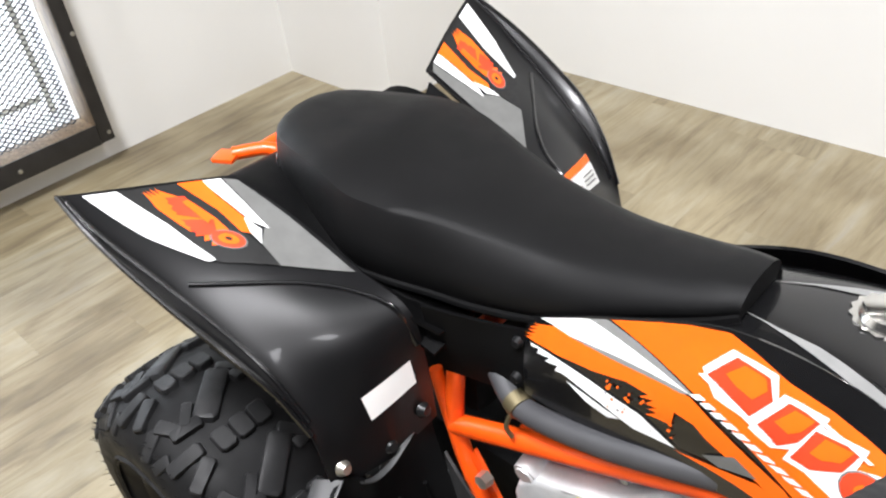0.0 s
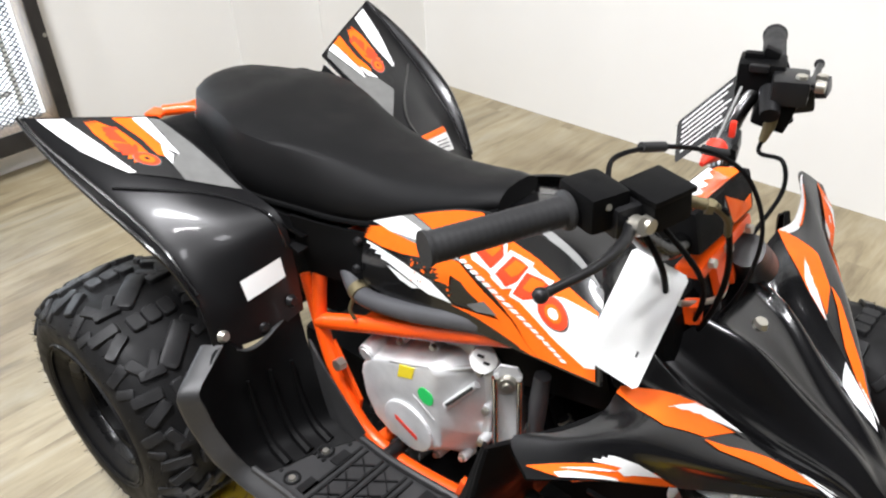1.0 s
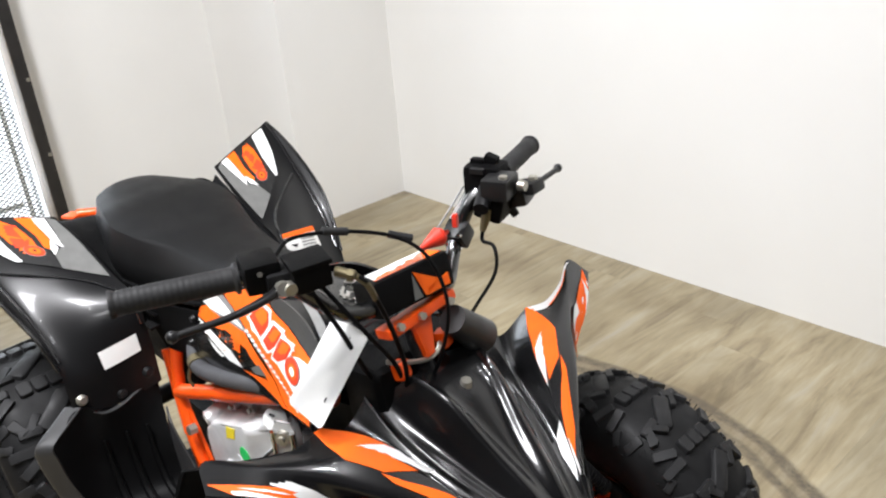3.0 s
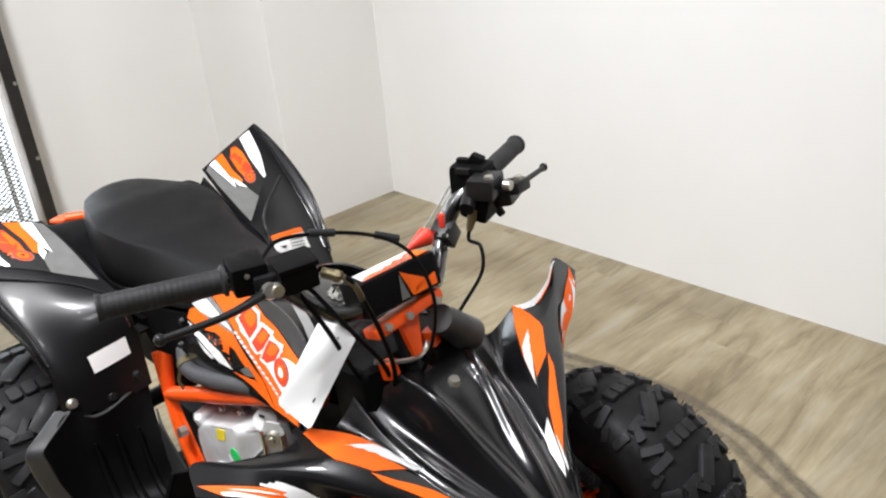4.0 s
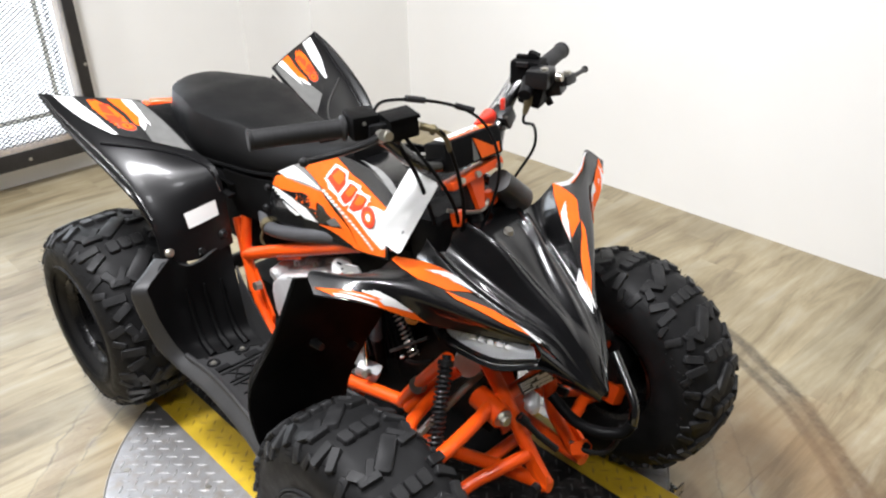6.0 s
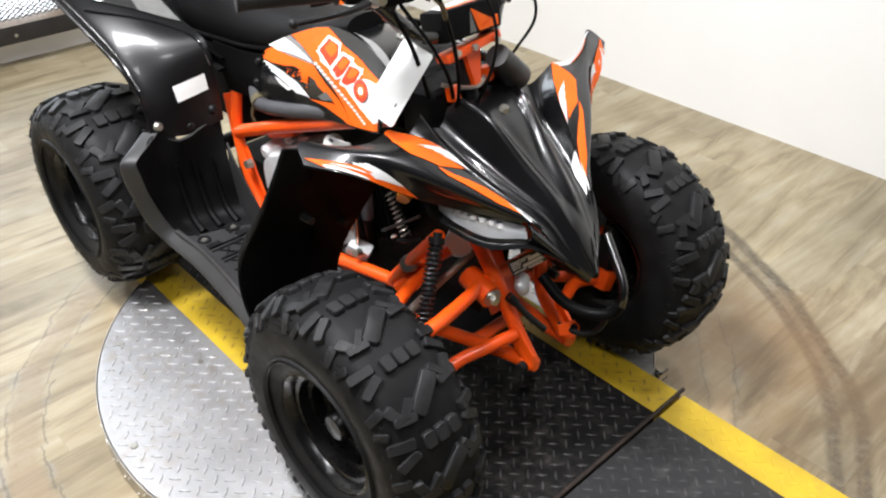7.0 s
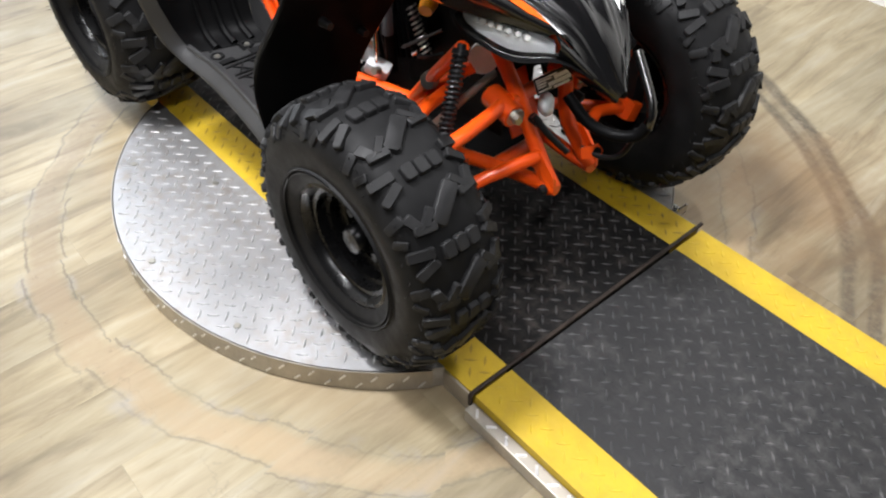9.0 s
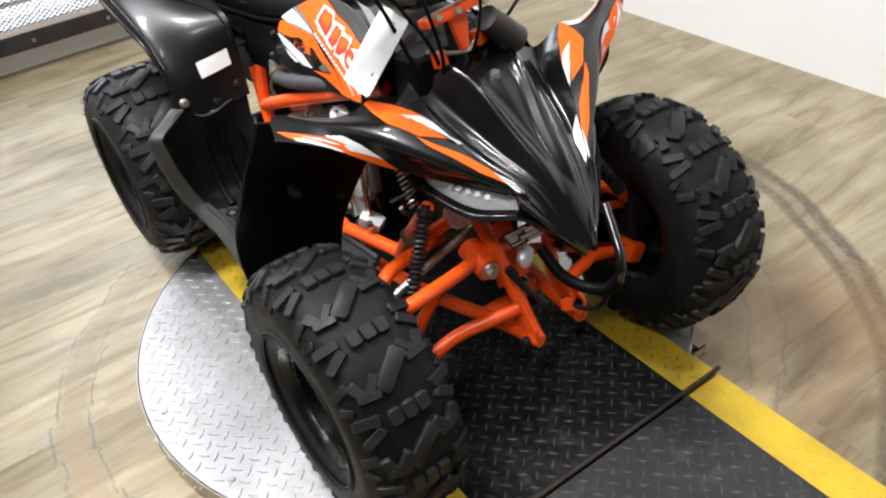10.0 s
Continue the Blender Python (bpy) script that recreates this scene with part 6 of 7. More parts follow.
add_rod(bm, (0.862, -0.195, 0.880), (0.872, -0.198, 0.884), 0.010, 0.008, 14)
part("banjo_bolt", bm, "zinc", tank2, "plated banjo bolt")
bm = bm_new()
add_rod(bm, (0.880, -0.136, 0.884), (0.900, -0.124, 0.880), 0.0062, 0.005, 10)
add_hex(bm, (0.893, -0.128, 0.880), (1, 0.6, -0.2), 0.0085, 0.006)
part("hose_union", bm, "brass", tank2, "dull plated hose union")
# left: switch box
bm = bm_new()
add_box(bm, (0.800, 0.194, 0.878), (0.054, 0.048, 0.046), turned(0, 0, 20), 0.009)
add_box(bm, (0.828, 0.180, 0.852), (0.042, 0.050, 0.042), turned(0, 15, 20), 0.008)
sw = part("switch_box", bm, "matte_black", bars, "black handlebar switch box")
for q, c in (((0.805, 0.172, 0.896), "black_metal"), ((0.79, 0.19, 0.903), "matte_black")):
    bm = bm_new()
    add_box(bm, q, (0.022, 0.012, 0.008), turned(0, 0, 20), 0.002)
    part("switch", bm, c, sw, "small switch")
# left: the lever's perch in front of the switch box, with its adjuster
bm = bm_new()
add_box(bm, (0.838, 0.214, 0.856), (0.040, 0.044, 0.030), turned(0, -12, 24), 0.007)
add_box(bm, (0.858, 0.224, 0.868), (0.026, 0.034, 0.018), turned(0, -10, 10), 0.005)
add_rod(bm, (0.826, 0.206, 0.842), (0.836, 0.214, 0.822), 0.008, 0.006, 12)
perch = part("lever_perch", bm, "black_metal", bars, "chunky black brake lever perch")
bm = bm_new()
add_hex(bm, (0.860, 0.226, 0.877), (0, 0, 1), 0.007, 0.006)
part("pivot_screw", bm, "zinc", perch, "plated pivot screw")
bm = bm_new()
add_box(bm, (0.806, 0.200, 0.905), (0.020, 0.016, 0.014), turned(0, 20, 20), 0.004)
part("thumb_switch", bm, "matte_black", sw, "raised black thumb switch")
bm = bm_new()
add_box(bm, (0.824, 0.176, 0.872), (0.012, 0.040, 0.004), turned(0, 10, 20), 0.001)
part("switch_seam", bm, "decal_pale", sw, "pale seam between the halves of the switch box")
bm = bm_new()
add_box(bm, (0.806, 0.121, 0.838), (0.008, 0.008, 0.020), turned(0, 0, 20), 0.003)
part("stop_button", bm, "red_plastic", bars, "small red stop button")
# clamp of the left-hand riser
bm = bm_new()
add_box(bm, (0.793, 0.137, 0.809), (0.034, 0.030, 0.030), turned(35, 0, 15), 0.005)
clamp = part("riser_clamp", bm, "black_metal", bars, "black clamp with bright bolts")
for dx in (-0.011, 0.011):
    for dz in (-0.010, 0.010):
        bm = bm_new()
        q = Vector((0.800 + dx, 0.121, 0.806 + dz))
        add_rod(bm, q, q + Vector((0.004, -0.006, 0.003)), 0.0042, 0.0036, 10)
        part("clamp_bolt", bm, "chrome", clamp, "bright bolt")
# bar pad
bm = bm_new()
add_box(bm, (0.842, -0.010, 0.805), (0.050, 0.126, 0.048), turned(0, -14, 0), 0.008)
pad = part("bar_pad", bm, "matte_black", bars, "black handlebar pad with orange print")
R = turned(0, -14, 0)
C = Vector((0.842, -0.010, 0.805))


def pad_patch(name, outline, face, mat):
    bm = bm_new()
    if face == "top":
        pts = [C + R @ Vector((x * 0.78, y * 0.86, 0.0245)) for x, y in outline]
    else:
        pts = [C + R @ Vector((0.0255, y * 0.86, z * 0.72)) for y, z in outline]
    bm.faces.new([bm.verts.new(p) for p in pts])
    ex = bmesh.ops.extrude_face_region(bm, geom=list(bm.faces))
    nrm = R @ Vector((0, 0, 1) if face == "top" else (1, 0, 0))
    bmesh.ops.translate(bm, vec=nrm * 0.0006, verts=[v for v in ex["geom"] if isinstance(v, bmesh.types.BMVert)])
    part(name, bm, mat, pad, "", False)


pad_patch("white_print", [(-0.024, -0.05), (0.024, -0.062), (0.024, 0.03), (-0.024, 0.06)], "top", "decal_white")
pad_patch("orange_print", [(0.004, -0.03), (0.010, -0.052), (0.024, -0.064), (0.024, 0.064), (-0.012, 0.064), (-0.016, 0.046), (0.0, 0.03), (-0.010, 0.018), (0.006, 0.006), (-0.002, -0.006), (0.012, -0.016)], "top", "decal_orange")
pad_patch("orange_print", [(-0.002, 0.024), (0.05, -0.012), (0.012, -0.026)], "front", "decal_orange")
pad_patch("grey_print", [(-0.004, 0.02), (0.006, -0.026), (-0.010, -0.026)], "front", "decal_grey")
pad_patch("orange_print", [(0.02, -0.014), (0.062, -0.004), (0.062, -0.026), (0.014, -0.027)], "front", "decal_orange")
# steering stem
bm = bm_new()
add_box(bm, (0.858, -0.008, 0.766), (0.030, 0.118, 0.014), turned(6, -14, 0), 0.004)
clamp = part("stem_clamp", bm, "orange", quad, "orange steering stem clamp")
bm = bm_new()
add_prism(bm, [(-0.017, 0.004), (0.016, 0.004), (0.007, -0.048), (-0.006, -0.050)], Matrix.Translation((0.866, -0.006, 0.757)) @ turned(0, -14, 0).to_4x4() @ Matrix(((0, 0, 1, 0), (1, 0, 0, 0), (0, 1, 0, 0), (0, 0, 0, 1))), 0.010)
part("stem_plate", bm, "orange", clamp, "tapering orange front plate", False)
for y, z in ((-0.046, 0.700), (0.030, 0.712)):
    bm = bm_new()
    add_box(bm, (0.862, y, z), (0.018, 0.020, 0.024), turned(0, -14, 20), 0.004)
    part("stem_tab", bm, "orange", clamp, "small orange tab")
for y in (-0.050, -0.014, 0.036):
    bm = bm_new()
    add_hex(bm, (0.874, y, 0.770), (1, 0, 0.3), 0.006, 0.006)
    part("clamp_bolt", bm, "zinc", clamp, "plated bolt")
bm = bm_new()
add_rod(bm, (0.836, -0.004, 0.76), (0.92, -0.004, 0.50), 0.014)
add_rod(bm, (0.80, -0.004, 0.62), (0.93, -0.004, 0.50), 0.05, 0.07)
part("steering_stem", bm, "black_metal", quad, "black steering stem")
bm = bm_new()
add_tube(bm, [(0.853, -0.062, 0.716), (0.862, -0.045, 0.710), (0.874, -0.012, 0.704), (0.870, 0.012, 0.706), (0.860, 0.030, 0.716)], 0.0036, 8, 5)
part("cable_guide", bm, "zinc", quad, "bent steel cable guide")
bm = bm_new()
add_rod(bm, (0.878, 0.035, 0.745), (0.872, 0.092, 0.690), 0.020, 0.026, 20)
part("stem_boot", bm, "board_plastic", quad, "dark grey rubber boot")

bm = bm_new()
add_box(bm, (0.822, 0.0, 0.640), (0.085, 0.170, 0.130), turned(0, -8, 0), 0.02, 3)
part("steering_shroud", bm, "matte_black", quad, "black moulding round the steering stem")

# ---- cables
CABLES = [([(0.822, -0.178, 0.898), (0.806, -0.14, 0.906), (0.818, -0.07, 0.893), (0.846, -0.015, 0.872), (0.879, 0.006, 0.842), (0.900, 0.010, 0.78), (0.888, -0.004, 0.70), (0.84, -0.01, 0.62)], 0.0034),
          ([(0.900, -0.124, 0.880), (0.908, -0.114, 0.866), (0.906, -0.085, 0.79), (0.88, -0.052, 0.70), (0.84, -0.04, 0.62)], 0.0042),
          ([(0.834, 0.150, 0.830), (0.832, 0.146, 0.806), (0.864, 0.136, 0.808), (0.874, 0.125, 0.776), (0.862, 0.095, 0.732), (0.855, 0.065, 0.700), (0.84, 0.03, 0.65)], 0.0036),
          ([(0.835, -0.150, 0.860), (0.860, -0.130, 0.80), (0.855, -0.10, 0.73), (0.83, -0.06, 0.66)], 0.0045),
          ([(0.85, -0.14, 0.86), (0.89, -0.115, 0.80), (0.88, -0.07, 0.73), (0.85, -0.03, 0.65)], 0.004)]
for pts, r in CABLES:
    bm = bm_new()
    add_tube(bm, pts, r * 0.75, 8, 8)
    part("cable", bm, "matte_black", quad, "black control cable")
for a, b in (((0.8095, -0.10, 0.9015), (0.818, -0.07, 0.893)), ((0.8365, -0.022, 0.877), (0.851, 0.003, 0.866))):
    bm = bm_new()
    add_rod(bm, a, b, 0.0052)
    part("cable_sleeve", bm, "grip", quad, "rubber cable sleeve")
bm = bm_new()
add_tube(bm, [(0.900, -0.124, 0.880), (0.908, -0.114, 0.866), (0.908, -0.106, 0.845)], 0.0040, 8, 5)
part("hose_spring", bm, "brass", quad, "yellow plated hose end")
bm = bm_new()
add_tube(bm, [(0.838, 0.154, 0.852), (0.835, 0.151, 0.835), (0.832, 0.148, 0.820)], 0.0062, 10, 4, radii=[0.0062, 0.0075, 0.0058, 0.0045])
part("cable_adjuster", bm, "brass", quad, "yellow plated cable adjuster")

# ---- engine and what surrounds it
def upright_plane(y):
    """Lays (x, z) outlines on a plane of that y, facing the right-hand side."""
    return Matrix.Translation((0, y, 0)) @ Matrix(((1, 0, 0, 0), (0, 0, -1, 0), (0, 1, 0, 0), (0, 0, 0, 1)))


def casting(outline, y, deep, round_off):
    bm = bm_new()
    add_prism(bm, outline, upright_plane(y), deep)
    bmesh.ops.bevel(bm, geom=list(bm.edges), offset=round_off, segments=3, affect="EDGES", profile=0.6)
    return bm


def lofted(low, high, y_low, y_high, round_off):
    """A casting whose walls lean from one (x, z) outline to a smaller one nearer the eye."""
    bm = bm_new()
    a = [bm.verts.new((x, y_low, z)) for x, z in low]
    b = [bm.verts.new((x, y_high, z)) for x, z in high]
    bm.faces.new(a)
    bm.faces.new(b[::-1])
    for k in range(len(a)):
        bm.faces.new((a[k], b[k], b[(k + 1) % len(a)], a[(k + 1) % len(a)]))
    bmesh.ops.recalc_face_normals(bm, faces=bm.faces)
    bmesh.ops.bevel(bm, geom=list(bm.edges), offset=round_off, segments=3, affect="EDGES", profile=0.6)
    return bm


CASE = [(0.380, 0.440), (0.415, 0.472), (0.580, 0.536), (0.622, 0.518), (0.626, 0.430), (0.606, 0.368), (0.560, 0.300), (0.490, 0.268), (0.418, 0.270), (0.390, 0.306), (0.370, 0.345), (0.368, 0.415)]
engine = part("engine", casting(CASE, -0.088, 0.176, 0.014), "alloy", quad, "cast aluminium engine case")
LOW = [(0.378, 0.432), (0.404, 0.460), (0.560, 0.520), (0.610, 0.504), (0.615, 0.430), (0.600, 0.362), (0.562, 0.308), (0.500, 0.282), (0.432, 0.284), (0.394, 0.310), (0.376, 0.358), (0.373, 0.408)]
HIGH = [(0.392, 0.424), (0.412, 0.446), (0.534, 0.496), (0.548, 0.488), (0.540, 0.446), (0.545, 0.394), (0.548, 0.345), (0.500, 0.306), (0.442, 0.306), (0.408, 0.326), (0.390, 0.362), (0.386, 0.404)]
part("clutch_cover", lofted(LOW, HIGH, -0.080, -0.131, 0.007), "alloy", engine, "cast side cover with a sloping front face")
part("oil_cover", casting([(0.486 + 0.050 * math.cos(k * math.pi / 10), 0.354 + 0.044 * math.sin(k * math.pi / 10)) for k in range(20)], -0.136, 0.012, 0.003), "alloy", engine, "round raised cover")
bm = bm_new()
add_rod(bm, (0.402, -0.085, 0.455), (0.402, -0.128, 0.446), 0.018, 0.016, 20)
add_rod(bm, (0.402, -0.128, 0.446), (0.402, -0.131, 0.4455), 0.013, 0.012, 20)
part("filler_plug", bm, "alloy", engine, "round cast filler plug")
for x, z in ((0.380, 0.392), (0.386, 0.336), (0.404, 0.302), (0.436, 0.284), (0.512, 0.284), (0.566, 0.314), (0.604, 0.372), (0.614, 0.440), (0.606, 0.506), (0.520, 0.506), (0.452, 0.482)):
    bm = bm_new()
    add_rod(bm, (x, -0.078, z), (x, -0.101, z), 0.0085, 0.0080, 14)
    boss = part("bolt_boss", bm, "alloy", engine, "cast bolt boss")
    bm = bm_new()
    add_hex(bm, (x, -0.101, z), (0, -1, 0), 0.0055, 0.006)
    part("case_bolt", bm, "zinc", boss, "small case bolt")
for a, b, r in (((0.455, -0.1285, 0.464), (0.535, -0.1285, 0.494), 0.003), ((0.500, -0.1295, 0.424), (0.540, -0.1295, 0.398), 0.003), ((0.552, -0.118, 0.492), (0.598, -0.092, 0.506), 0.004), ((0.556, -0.120, 0.428), (0.596, -0.098, 0.476), 0.007)):
    bm = bm_new()
    add_rod(bm, a, b, r, r * 0.8, 10)
    part("case_rib", bm, "alloy", engine, "cast rib")
# a thin dark rod stands in for the shade of the recess
bm = bm_new()
add_rod(bm, (0.562, -0.127, 0.438), (0.594, -0.106, 0.474), 0.0026, 0.0026, 8)
part("case_slot", bm, "ink", engine, "dark rod for the shade in the rib's slot")
bm = bm_new()
add_box(bm, (0.67, -0.01, 0.415), (0.12, 0.1, 0.1), turned(0, -16, 0), 0.006)
barrel = part("cylinder", bm, "matte_black", engine, "finned black cylinder")
for k in range(7):
    bm = bm_new()
    add_box(bm, (0.625 + 0.016 * k, -0.01, 0.40 + 0.006 * k), (0.006, 0.14, 0.13), turned(0, -16, 0), 0.002)
    part("fin", bm, "matte_black", barrel)
for name, x, z, mat, label in (("yellow_sticker", 0.489, 0.461, "yellow_sticker", "yellow paper sticker"), ("green_sticker", 0.526, 0.436, "green_sticker", "round green paper sticker")):
    bm = bm_new()
    if name == "yellow_sticker":
        add_prism(bm, [(x - 0.019, z - 0.018), (x + 0.012, z - 0.006), (x + 0.019, z + 0.018), (x - 0.012, z + 0.008)], upright_plane(-0.1318), 0.0012)
    else:
        add_prism(bm, [(x + 0.015 * math.cos(k * math.pi / 10), z + 0.015 * math.sin(k * math.pi / 10)) for k in range(20)], upright_plane(-0.1318), 0.0012)
    part(name, bm, mat, engine, label, False)
bm = bm_new()
add_prism(bm, [(0.462, 0.366), (0.506, 0.346), (0.506, 0.337), (0.462, 0.357)], upright_plane(-0.1366), 0.0012)
part("red_mark", bm, "red_plastic", engine, "red painted mark", False)
bm = bm_new()
add_rod(bm, (0.616, -0.108, 0.541), (0.622, -0.114, 0.545), 0.0185, 0.0185, 24)
add_rod(bm, (0.606, -0.085, 0.530), (0.616, -0.108, 0.541), 0.007, 0.007, 12)
tag_disc = part("round_tag", bm, "paper", engine, "round white plastic tag")
for d in (-0.006, 0.006):
    bm = bm_new()
    add_box(bm, (0.622 + d * 0.5, -0.1145 + d * 0.3, 0.546 - d), (0.009, 0.004, 0.004), turned(-40, 25, 35), 0.001)
    part("tag_print", bm, "ink", tag_disc, "dark printed mark")
# bright lever beside the engine: a pressed channel with raised edges and a bolt
lever_turn = Matrix.Translation((0.676, -0.132, 0.490)) @ turned(0, 0, 30).to_4x4() @ Matrix(((1, 0, 0, 0), (0, 0, -1, 0), (0, 1, 0, 0), (0, 0, 0, 1)))
bm = bm_new()
add_prism(bm, [(-0.017, -0.13), (0.017, -0.13), (0.018, 0.072), (0.012, 0.084), (-0.010, 0.086), (-0.018, 0.072)], lever_turn, 0.004)
lever = part("kick_lever", bm, "alloy", engine, "bright pressed steel lever", False)
for x in (-0.0155, 0.0155):
    bm = bm_new()
    add_rod(bm, lever_turn @ Vector((x, -0.13, 0.004)), lever_turn @ Vector((x, 0.070, 0.004)), 0.0042, 0.0042, 12)
    part("raised_edge", bm, "chrome", lever, "rolled bright edge")
bm = bm_new()
add_rod(bm, lever_turn @ Vector((0, 0.060, 0.0)), lever_turn @ Vector((0, 0.060, 0.008)), 0.0125, 0.011, 20)
add_rod(bm, lever_turn @ Vector((0, 0.060, 0.008)), lever_turn @ Vector((0, 0.060, 0.012)), 0.006, 0.005, 14)
part("lever_bolt", bm, "zinc", lever, "round plated bolt and washer")
bm = bm_new()
add_tube(bm, [(0.712, -0.108, 0.565), (0.708, -0.110, 0.52), (0.704, -0.108, 0.47), (0.700, -0.106, 0.42)], 0.011, 12, 6, radii=[0.011, 0.0125, 0.0105, 0.012])
part("ribbed_hose", bm, "hose", quad, "grey ribbed hose behind the lever")
bm = bm_new()
add_tube(bm, [(0.345, -0.098, 0.565), (0.40, -0.122, 0.553), (0.50, -0.128, 0.575), (0.60, -0.122, 0.603), (0.68, -0.11, 0.62)], 0.014, 12, 6)
hose = part("breather_hose", bm, "hose", quad, "thick grey rubber hose")
bm = bm_new()
add_rod(bm, (0.385, -0.117, 0.556), (0.40, -0.122, 0.553), 0.0165)
add_tube(bm, [(0.392, -0.134, 0.548), (0.388, -0.138, 0.53), (0.394, -0.136, 0.515)], 0.003, 6, 4)
part("hose_clip", bm, "brass", hose, "yellow plated hose clip")
bm = bm_new()
add_box(bm, (0.43, -0.095, 0.50), (0.10, 0.03, 0.03), turned(0, -22, 0), 0.006)
part("coil_bracket", bm, "orange", quad, "orange bracket behind the frame tube")
bm = bm_new()
add_box(bm, (0.20, 0, 0.52), (0.22, 0.20, 0.14), None, 0.03)
part("air_box", bm, "matte_black", quad, "black air box under the seat")
FILL = Surf([[(0.278, -0.140, 0.652), (0.284, -0.138, 0.605), (0.288, -0.125, 0.548)], [(0.335, -0.112, 0.640), (0.335, -0.116, 0.595), (0.335, -0.112, 0.545)], [(0.402, -0.094, 0.645), (0.402, -0.108, 0.605), (0.405, -0.110, 0.560)]])
for side in SIDES:
    part("side_filler", shell(FILL if side > 0 else FILL.mirrored(), 12, 10, 0.005, (0, -side, 0)), "matte_black", quad, "black plastic filler below the seat")
bm = bm_new()
add_box(bm, (0.62, 0, 0.53), (0.34, 0.15, 0.10), turned(0, -14, 0), 0.02)
part("tank_underside", bm, "matte_black", quad, "black tank underside")
bm = bm_new()
a, b = Vector((0.720, -0.068, 0.468)), Vector((0.766, -0.070, 0.392))
add_rod(bm, a, b, 0.006)
core = part("throttle_spring_core", bm, "black_metal", quad, "dark core of the spring")
bm = bm_new()
turn = axis_turn(a, b)
add_tube(bm, [a.lerp(b, k / 140) + turn @ Vector((0.0095 * math.cos(k * math.pi / 7), 0.0095 * math.sin(k * math.pi / 7), 0)) for k in range(141)], 0.0018, 6, smooth=False)
part("throttle_spring", bm, "zinc", core, "bright coiled spring behind the arms")
bm = bm_new()
add_rod(bm, (0.782, -0.080, 0.502), (0.792, -0.098, 0.496), 0.016, 0.012, 20)
part("amber_cap", bm, "amber", quad, "amber plastic cap")
bm = bm_new()
add_tube(bm, [(0.676, -0.085, 0.50), (0.683, -0.090, 0.452), (0.690, -0.092, 0.39), (0.694, -0.092, 0.335)], 0.011, 12, 6)
part("intake_hose", bm, "matte_black", quad, "thick black hose behind the arms")
bm = bm_new()
add_rod(bm, (0.734, -0.100, 0.404), (0.839, -0.100, 0.483), 0.0032, 0.0032, 10)
part("brake_pipe", bm, "black_metal", quad, "thin black pipe")
for a, b, r in (((0.641, -0.090, 0.400), (0.645, -0.092, 0.372), 0.0055), ((0.612, -0.090, 0.348), (0.624, -0.092, 0.346), 0.0075), ((0.756, -0.092, 0.398), (0.770, -0.094, 0.410), 0.006)):
    bm = bm_new()
    add_rod(bm, a, b, r, r * 0.8, 12)
    part("pipe_fitting", bm, "chrome", quad, "small bright pipe fitting")
bm = bm_new()
add_box(bm, (0.692, -0.124, 0.352), (0.046, 0.03, 0.026), turned(10, 20, 30), 0.008)
fitting = part("brake_fitting", bm, "alloy", quad, "bright cast fitting")
for q, way, r, high, mat in (((0.681, -0.122, 0.392), (-0.2, -0.6, 1), 0.009, 0.018, "zinc"), ((0.708, -0.136, 0.360), (0.2, -1, 0.3), 0.008, 0.014, "zinc"), ((0.672, -0.132, 0.345), (0, -1, 0.2), 0.007, 0.012, "chrome")):
    bm = bm_new()
    add_hex(bm, q, way, r, high)
    part("union_nut", bm, mat, fitting, "bright hexagon nut")
bm = bm_new()
add_rod(bm, (0.850, -0.136, 0.409), (0.852, -0.147, 0.411), 0.016, 0.014, 20)
part("strut_washer", bm, "zinc", quad, "round plated washer on the strut")
bm = bm_new()
add_tube(bm, [(0.681, -0.122, 0.405), (0.690, -0.115, 0.455), (0.705, -0.108, 0.500)], 0.0045, 8, 4)
part("brake_hose", bm, "chrome", quad, "braided bright hose")
bm = bm_new()
add_tube(bm, [(0.79, -0.11, 0.415), (0.84, -0.13, 0.445), (0.88, -0.13, 0.47)], 0.004, 6, 4)
part("brake_pipe", bm, "matte_black", quad, "thin black brake pipe")
for side in SIDES:
    bm = bm_new()
    add_box(bm, flip((0.80, -0.034, 0.425), side), (0.25, 0.006, 0.28), None, 0.002)
    part("inner_guard", bm, "matte_black", quad, "black plastic inner guard")
bm = bm_new()
add_box(bm, (0.30, 0, 0.30), (0.28, 0.14, 0.10), None, 0.02)
part("rear_case", bm, "matte_black", quad, "black rear drive housing")

# ---------------------------------------------------------------- tags that hang on the bars
def card(name, corner, right, down, thick, material, label):
    """A flat tag from its top corner and its two edges."""
    a, r, d = Vector(corner), Vector(right), Vector(down)
    n = r.cross(d).normalized()
    bm = bm_new()
    m = Matrix((r.normalized(), -d.normalized(), -n)).transposed().to_4x4()
    m.translation = a
    w, h = r.length, d.length
    c = 0.004
    add_prism(bm, [(c, 0), (w - c, 0), (w, -c), (w, -h + c), (w - c, -h), (c, -h), (0, -h + c), (0, -c)], m, thick)
    ob = part(name, bm, material, None, label, False, "tag")
    return ob, m


tag, m = card("price_tag", (0.815, -0.084, 0.792), (0.063, 0.003, -0.011), (0.001, -0.086, -0.088), 0.0008, "paper", "blank white hang tag tied to the handlebar")
for x, y, sx, sy in ((0.040, -0.014, 0.0022, 0.0022), (0.050, -0.092, 0.002, 0.006)):
    for z in (0.0006, -0.0014):
        bm = bm_new()
        add_box(bm, m @ Vector((x, y, z)), (sx, sy, 0.0006), m.to_3x3())
        part("tag_hole", bm, "ink", tag, "small dark hole or mark", False)
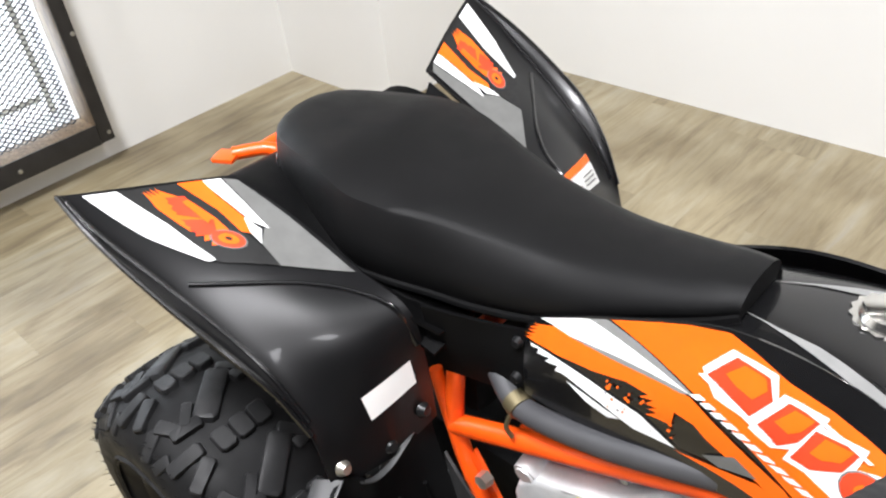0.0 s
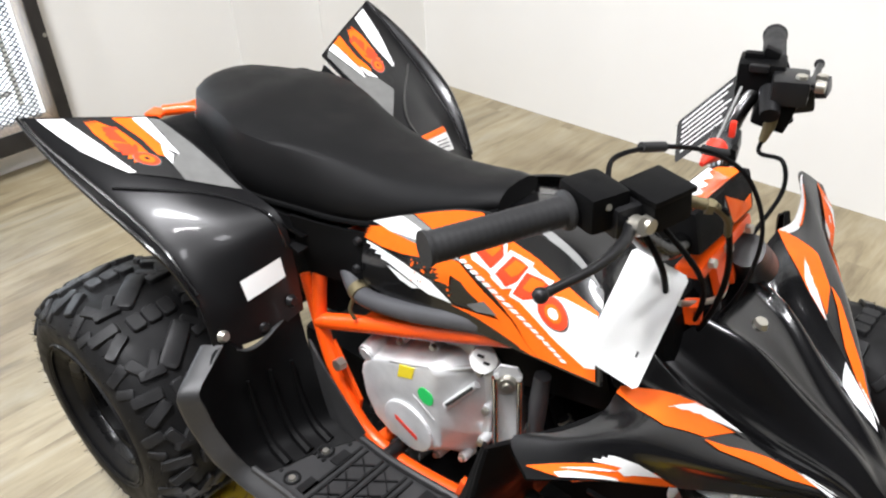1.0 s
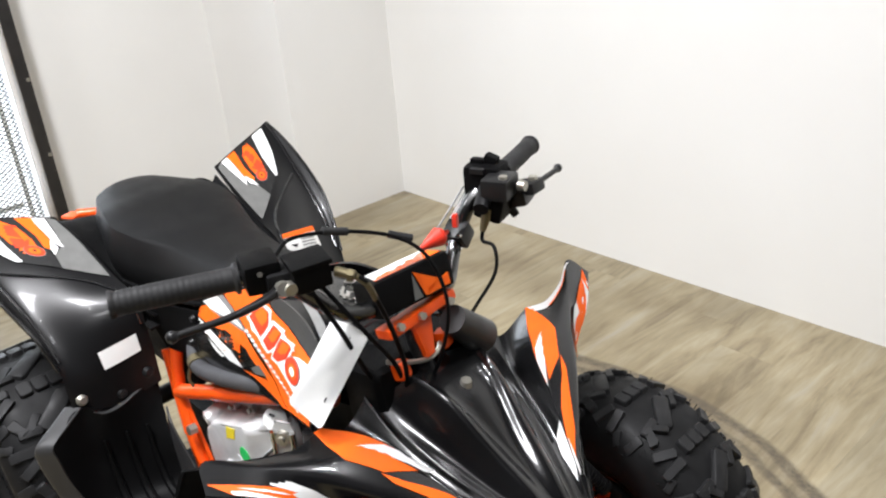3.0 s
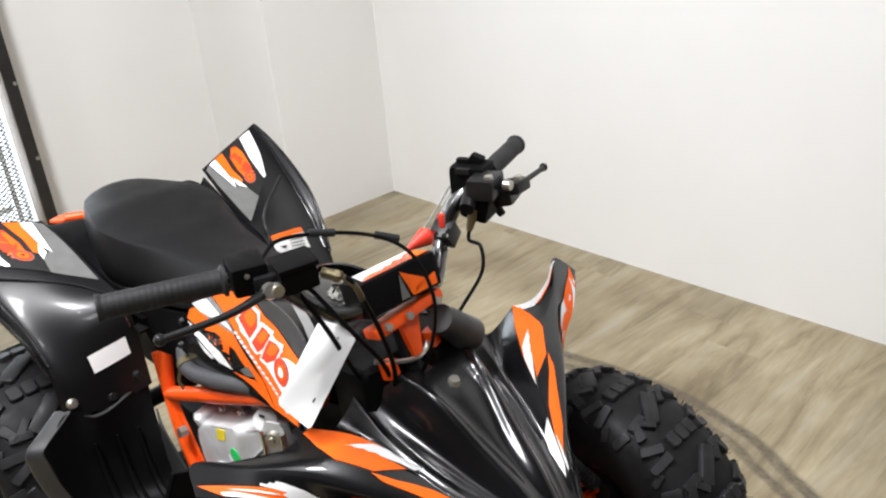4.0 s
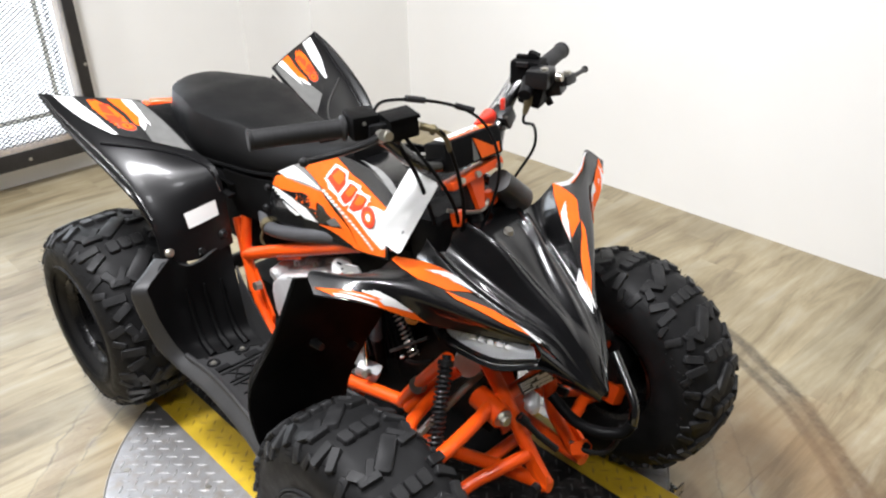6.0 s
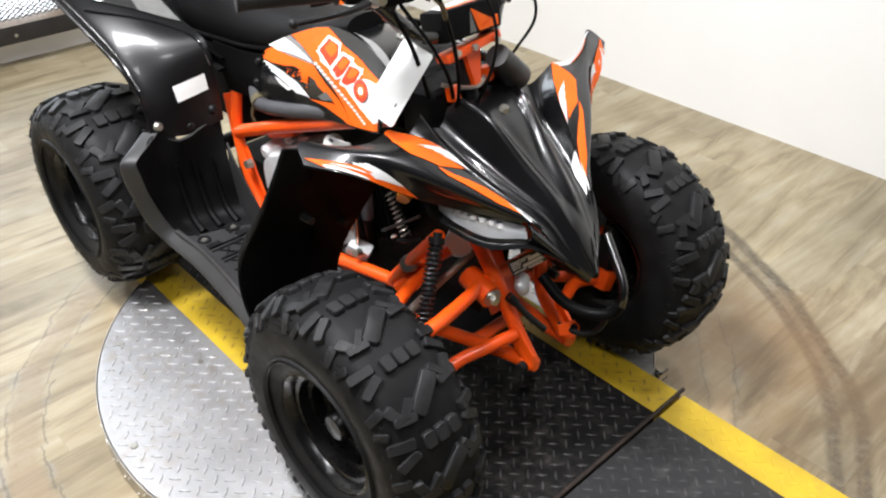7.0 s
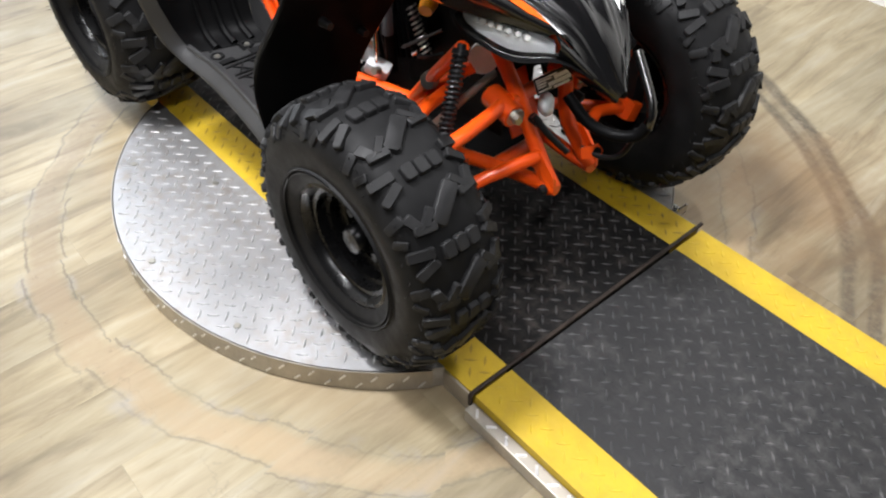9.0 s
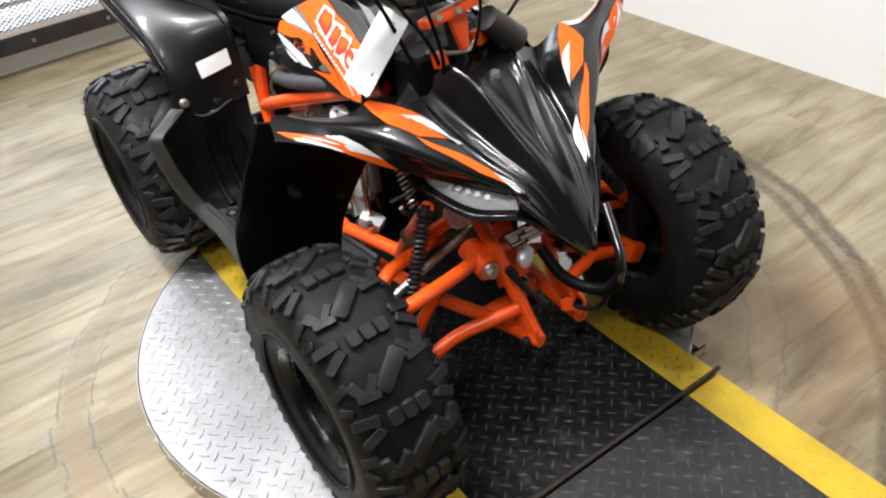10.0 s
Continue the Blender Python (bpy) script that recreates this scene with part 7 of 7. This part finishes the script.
notice, m = card("notice_tag", (0.690, 0.228, 0.784), (0.080, -0.015, 0.092), (0.016, -0.027, -0.046), 0.001, "ink", "black hang tag with white unreadable print")
for k in range(7):
    for z in (0.0008, -0.0018):
        bm = bm_new()
        add_box(bm, m @ Vector((0.062 - 0.004 * (k % 3), -0.007 - k * 0.0065, z)), (0.10 - 0.008 * (k % 3), 0.0022, 0.0005), m.to_3x3())
        part("print_bar", bm, "paper", notice, "", False)
bm = bm_new()
add_rod(bm, (0.802, 0.074, 0.818), (0.802, 0.108, 0.824), 0.003, 0.014, 16)
add_rod(bm, (0.802, 0.108, 0.824), (0.802, 0.114, 0.825), 0.014, 0.011, 16)
lanyard = part("safety_lanyard", bm, "red_plastic", None, "red plastic safety lanyard hanging from the switch", True, "lanyard")
bm = bm_new()
add_tube(bm, [(0.802, 0.100, 0.832), (0.798, 0.132, 0.852), (0.794, 0.168, 0.878)], 0.0016, 6, 4)
part("strap", bm, "decal_pale", lanyard, "thin pale strap")

# ---------------------------------------------------------------- floor planks
PW, PL = 0.152, 1.22
plank_mesh = {}


def plank_shape(length):
    key = round(length, 3)
    if key not in plank_mesh:
        bm = bm_new()
        add_box(bm, (0, 0, -0.0035), (PW - 0.0001, length - 0.0001, 0.007))
        for v in bm.verts:
            if v.co.z > -0.001:
                v.co.x *= 1 - 0.0001 / PW
                v.co.y *= 1 - 0.0001 / length
        mesh = bpy.data.meshes.new("plank")
        bm.to_mesh(mesh)
        bm.free()
        mesh.materials.append(M["plank"])
        plank_mesh[key] = mesh
    return plank_mesh[key]


rest = bm_new()
rnd = random.Random(7)
for i in range(int((X1 - X0) / PW) + 1):
    x = X0 + (i + 0.5) * PW
    off = rnd.uniform(0, PL)
    y = Y1 - off
    spans = [(y, Y1)]
    while y > Y0:
        spans.append((max(y - PL, Y0), y))
        y -= PL
    for lo, hi in spans:
        if hi - lo < 0.03:
            continue
        if x < 2.0 and hi > -1.7:
            ob = part("plank", plank_shape(hi - lo), "plank", floor)
            ob.location = (x, (lo + hi) / 2, 0)
        else:
            add_box(rest, (x, (lo + hi) / 2, -0.0035), (PW - 0.0007, hi - lo - 0.0007, 0.007))
part("far_planks", rest, "plank", floor, "", False, "", "stuff")
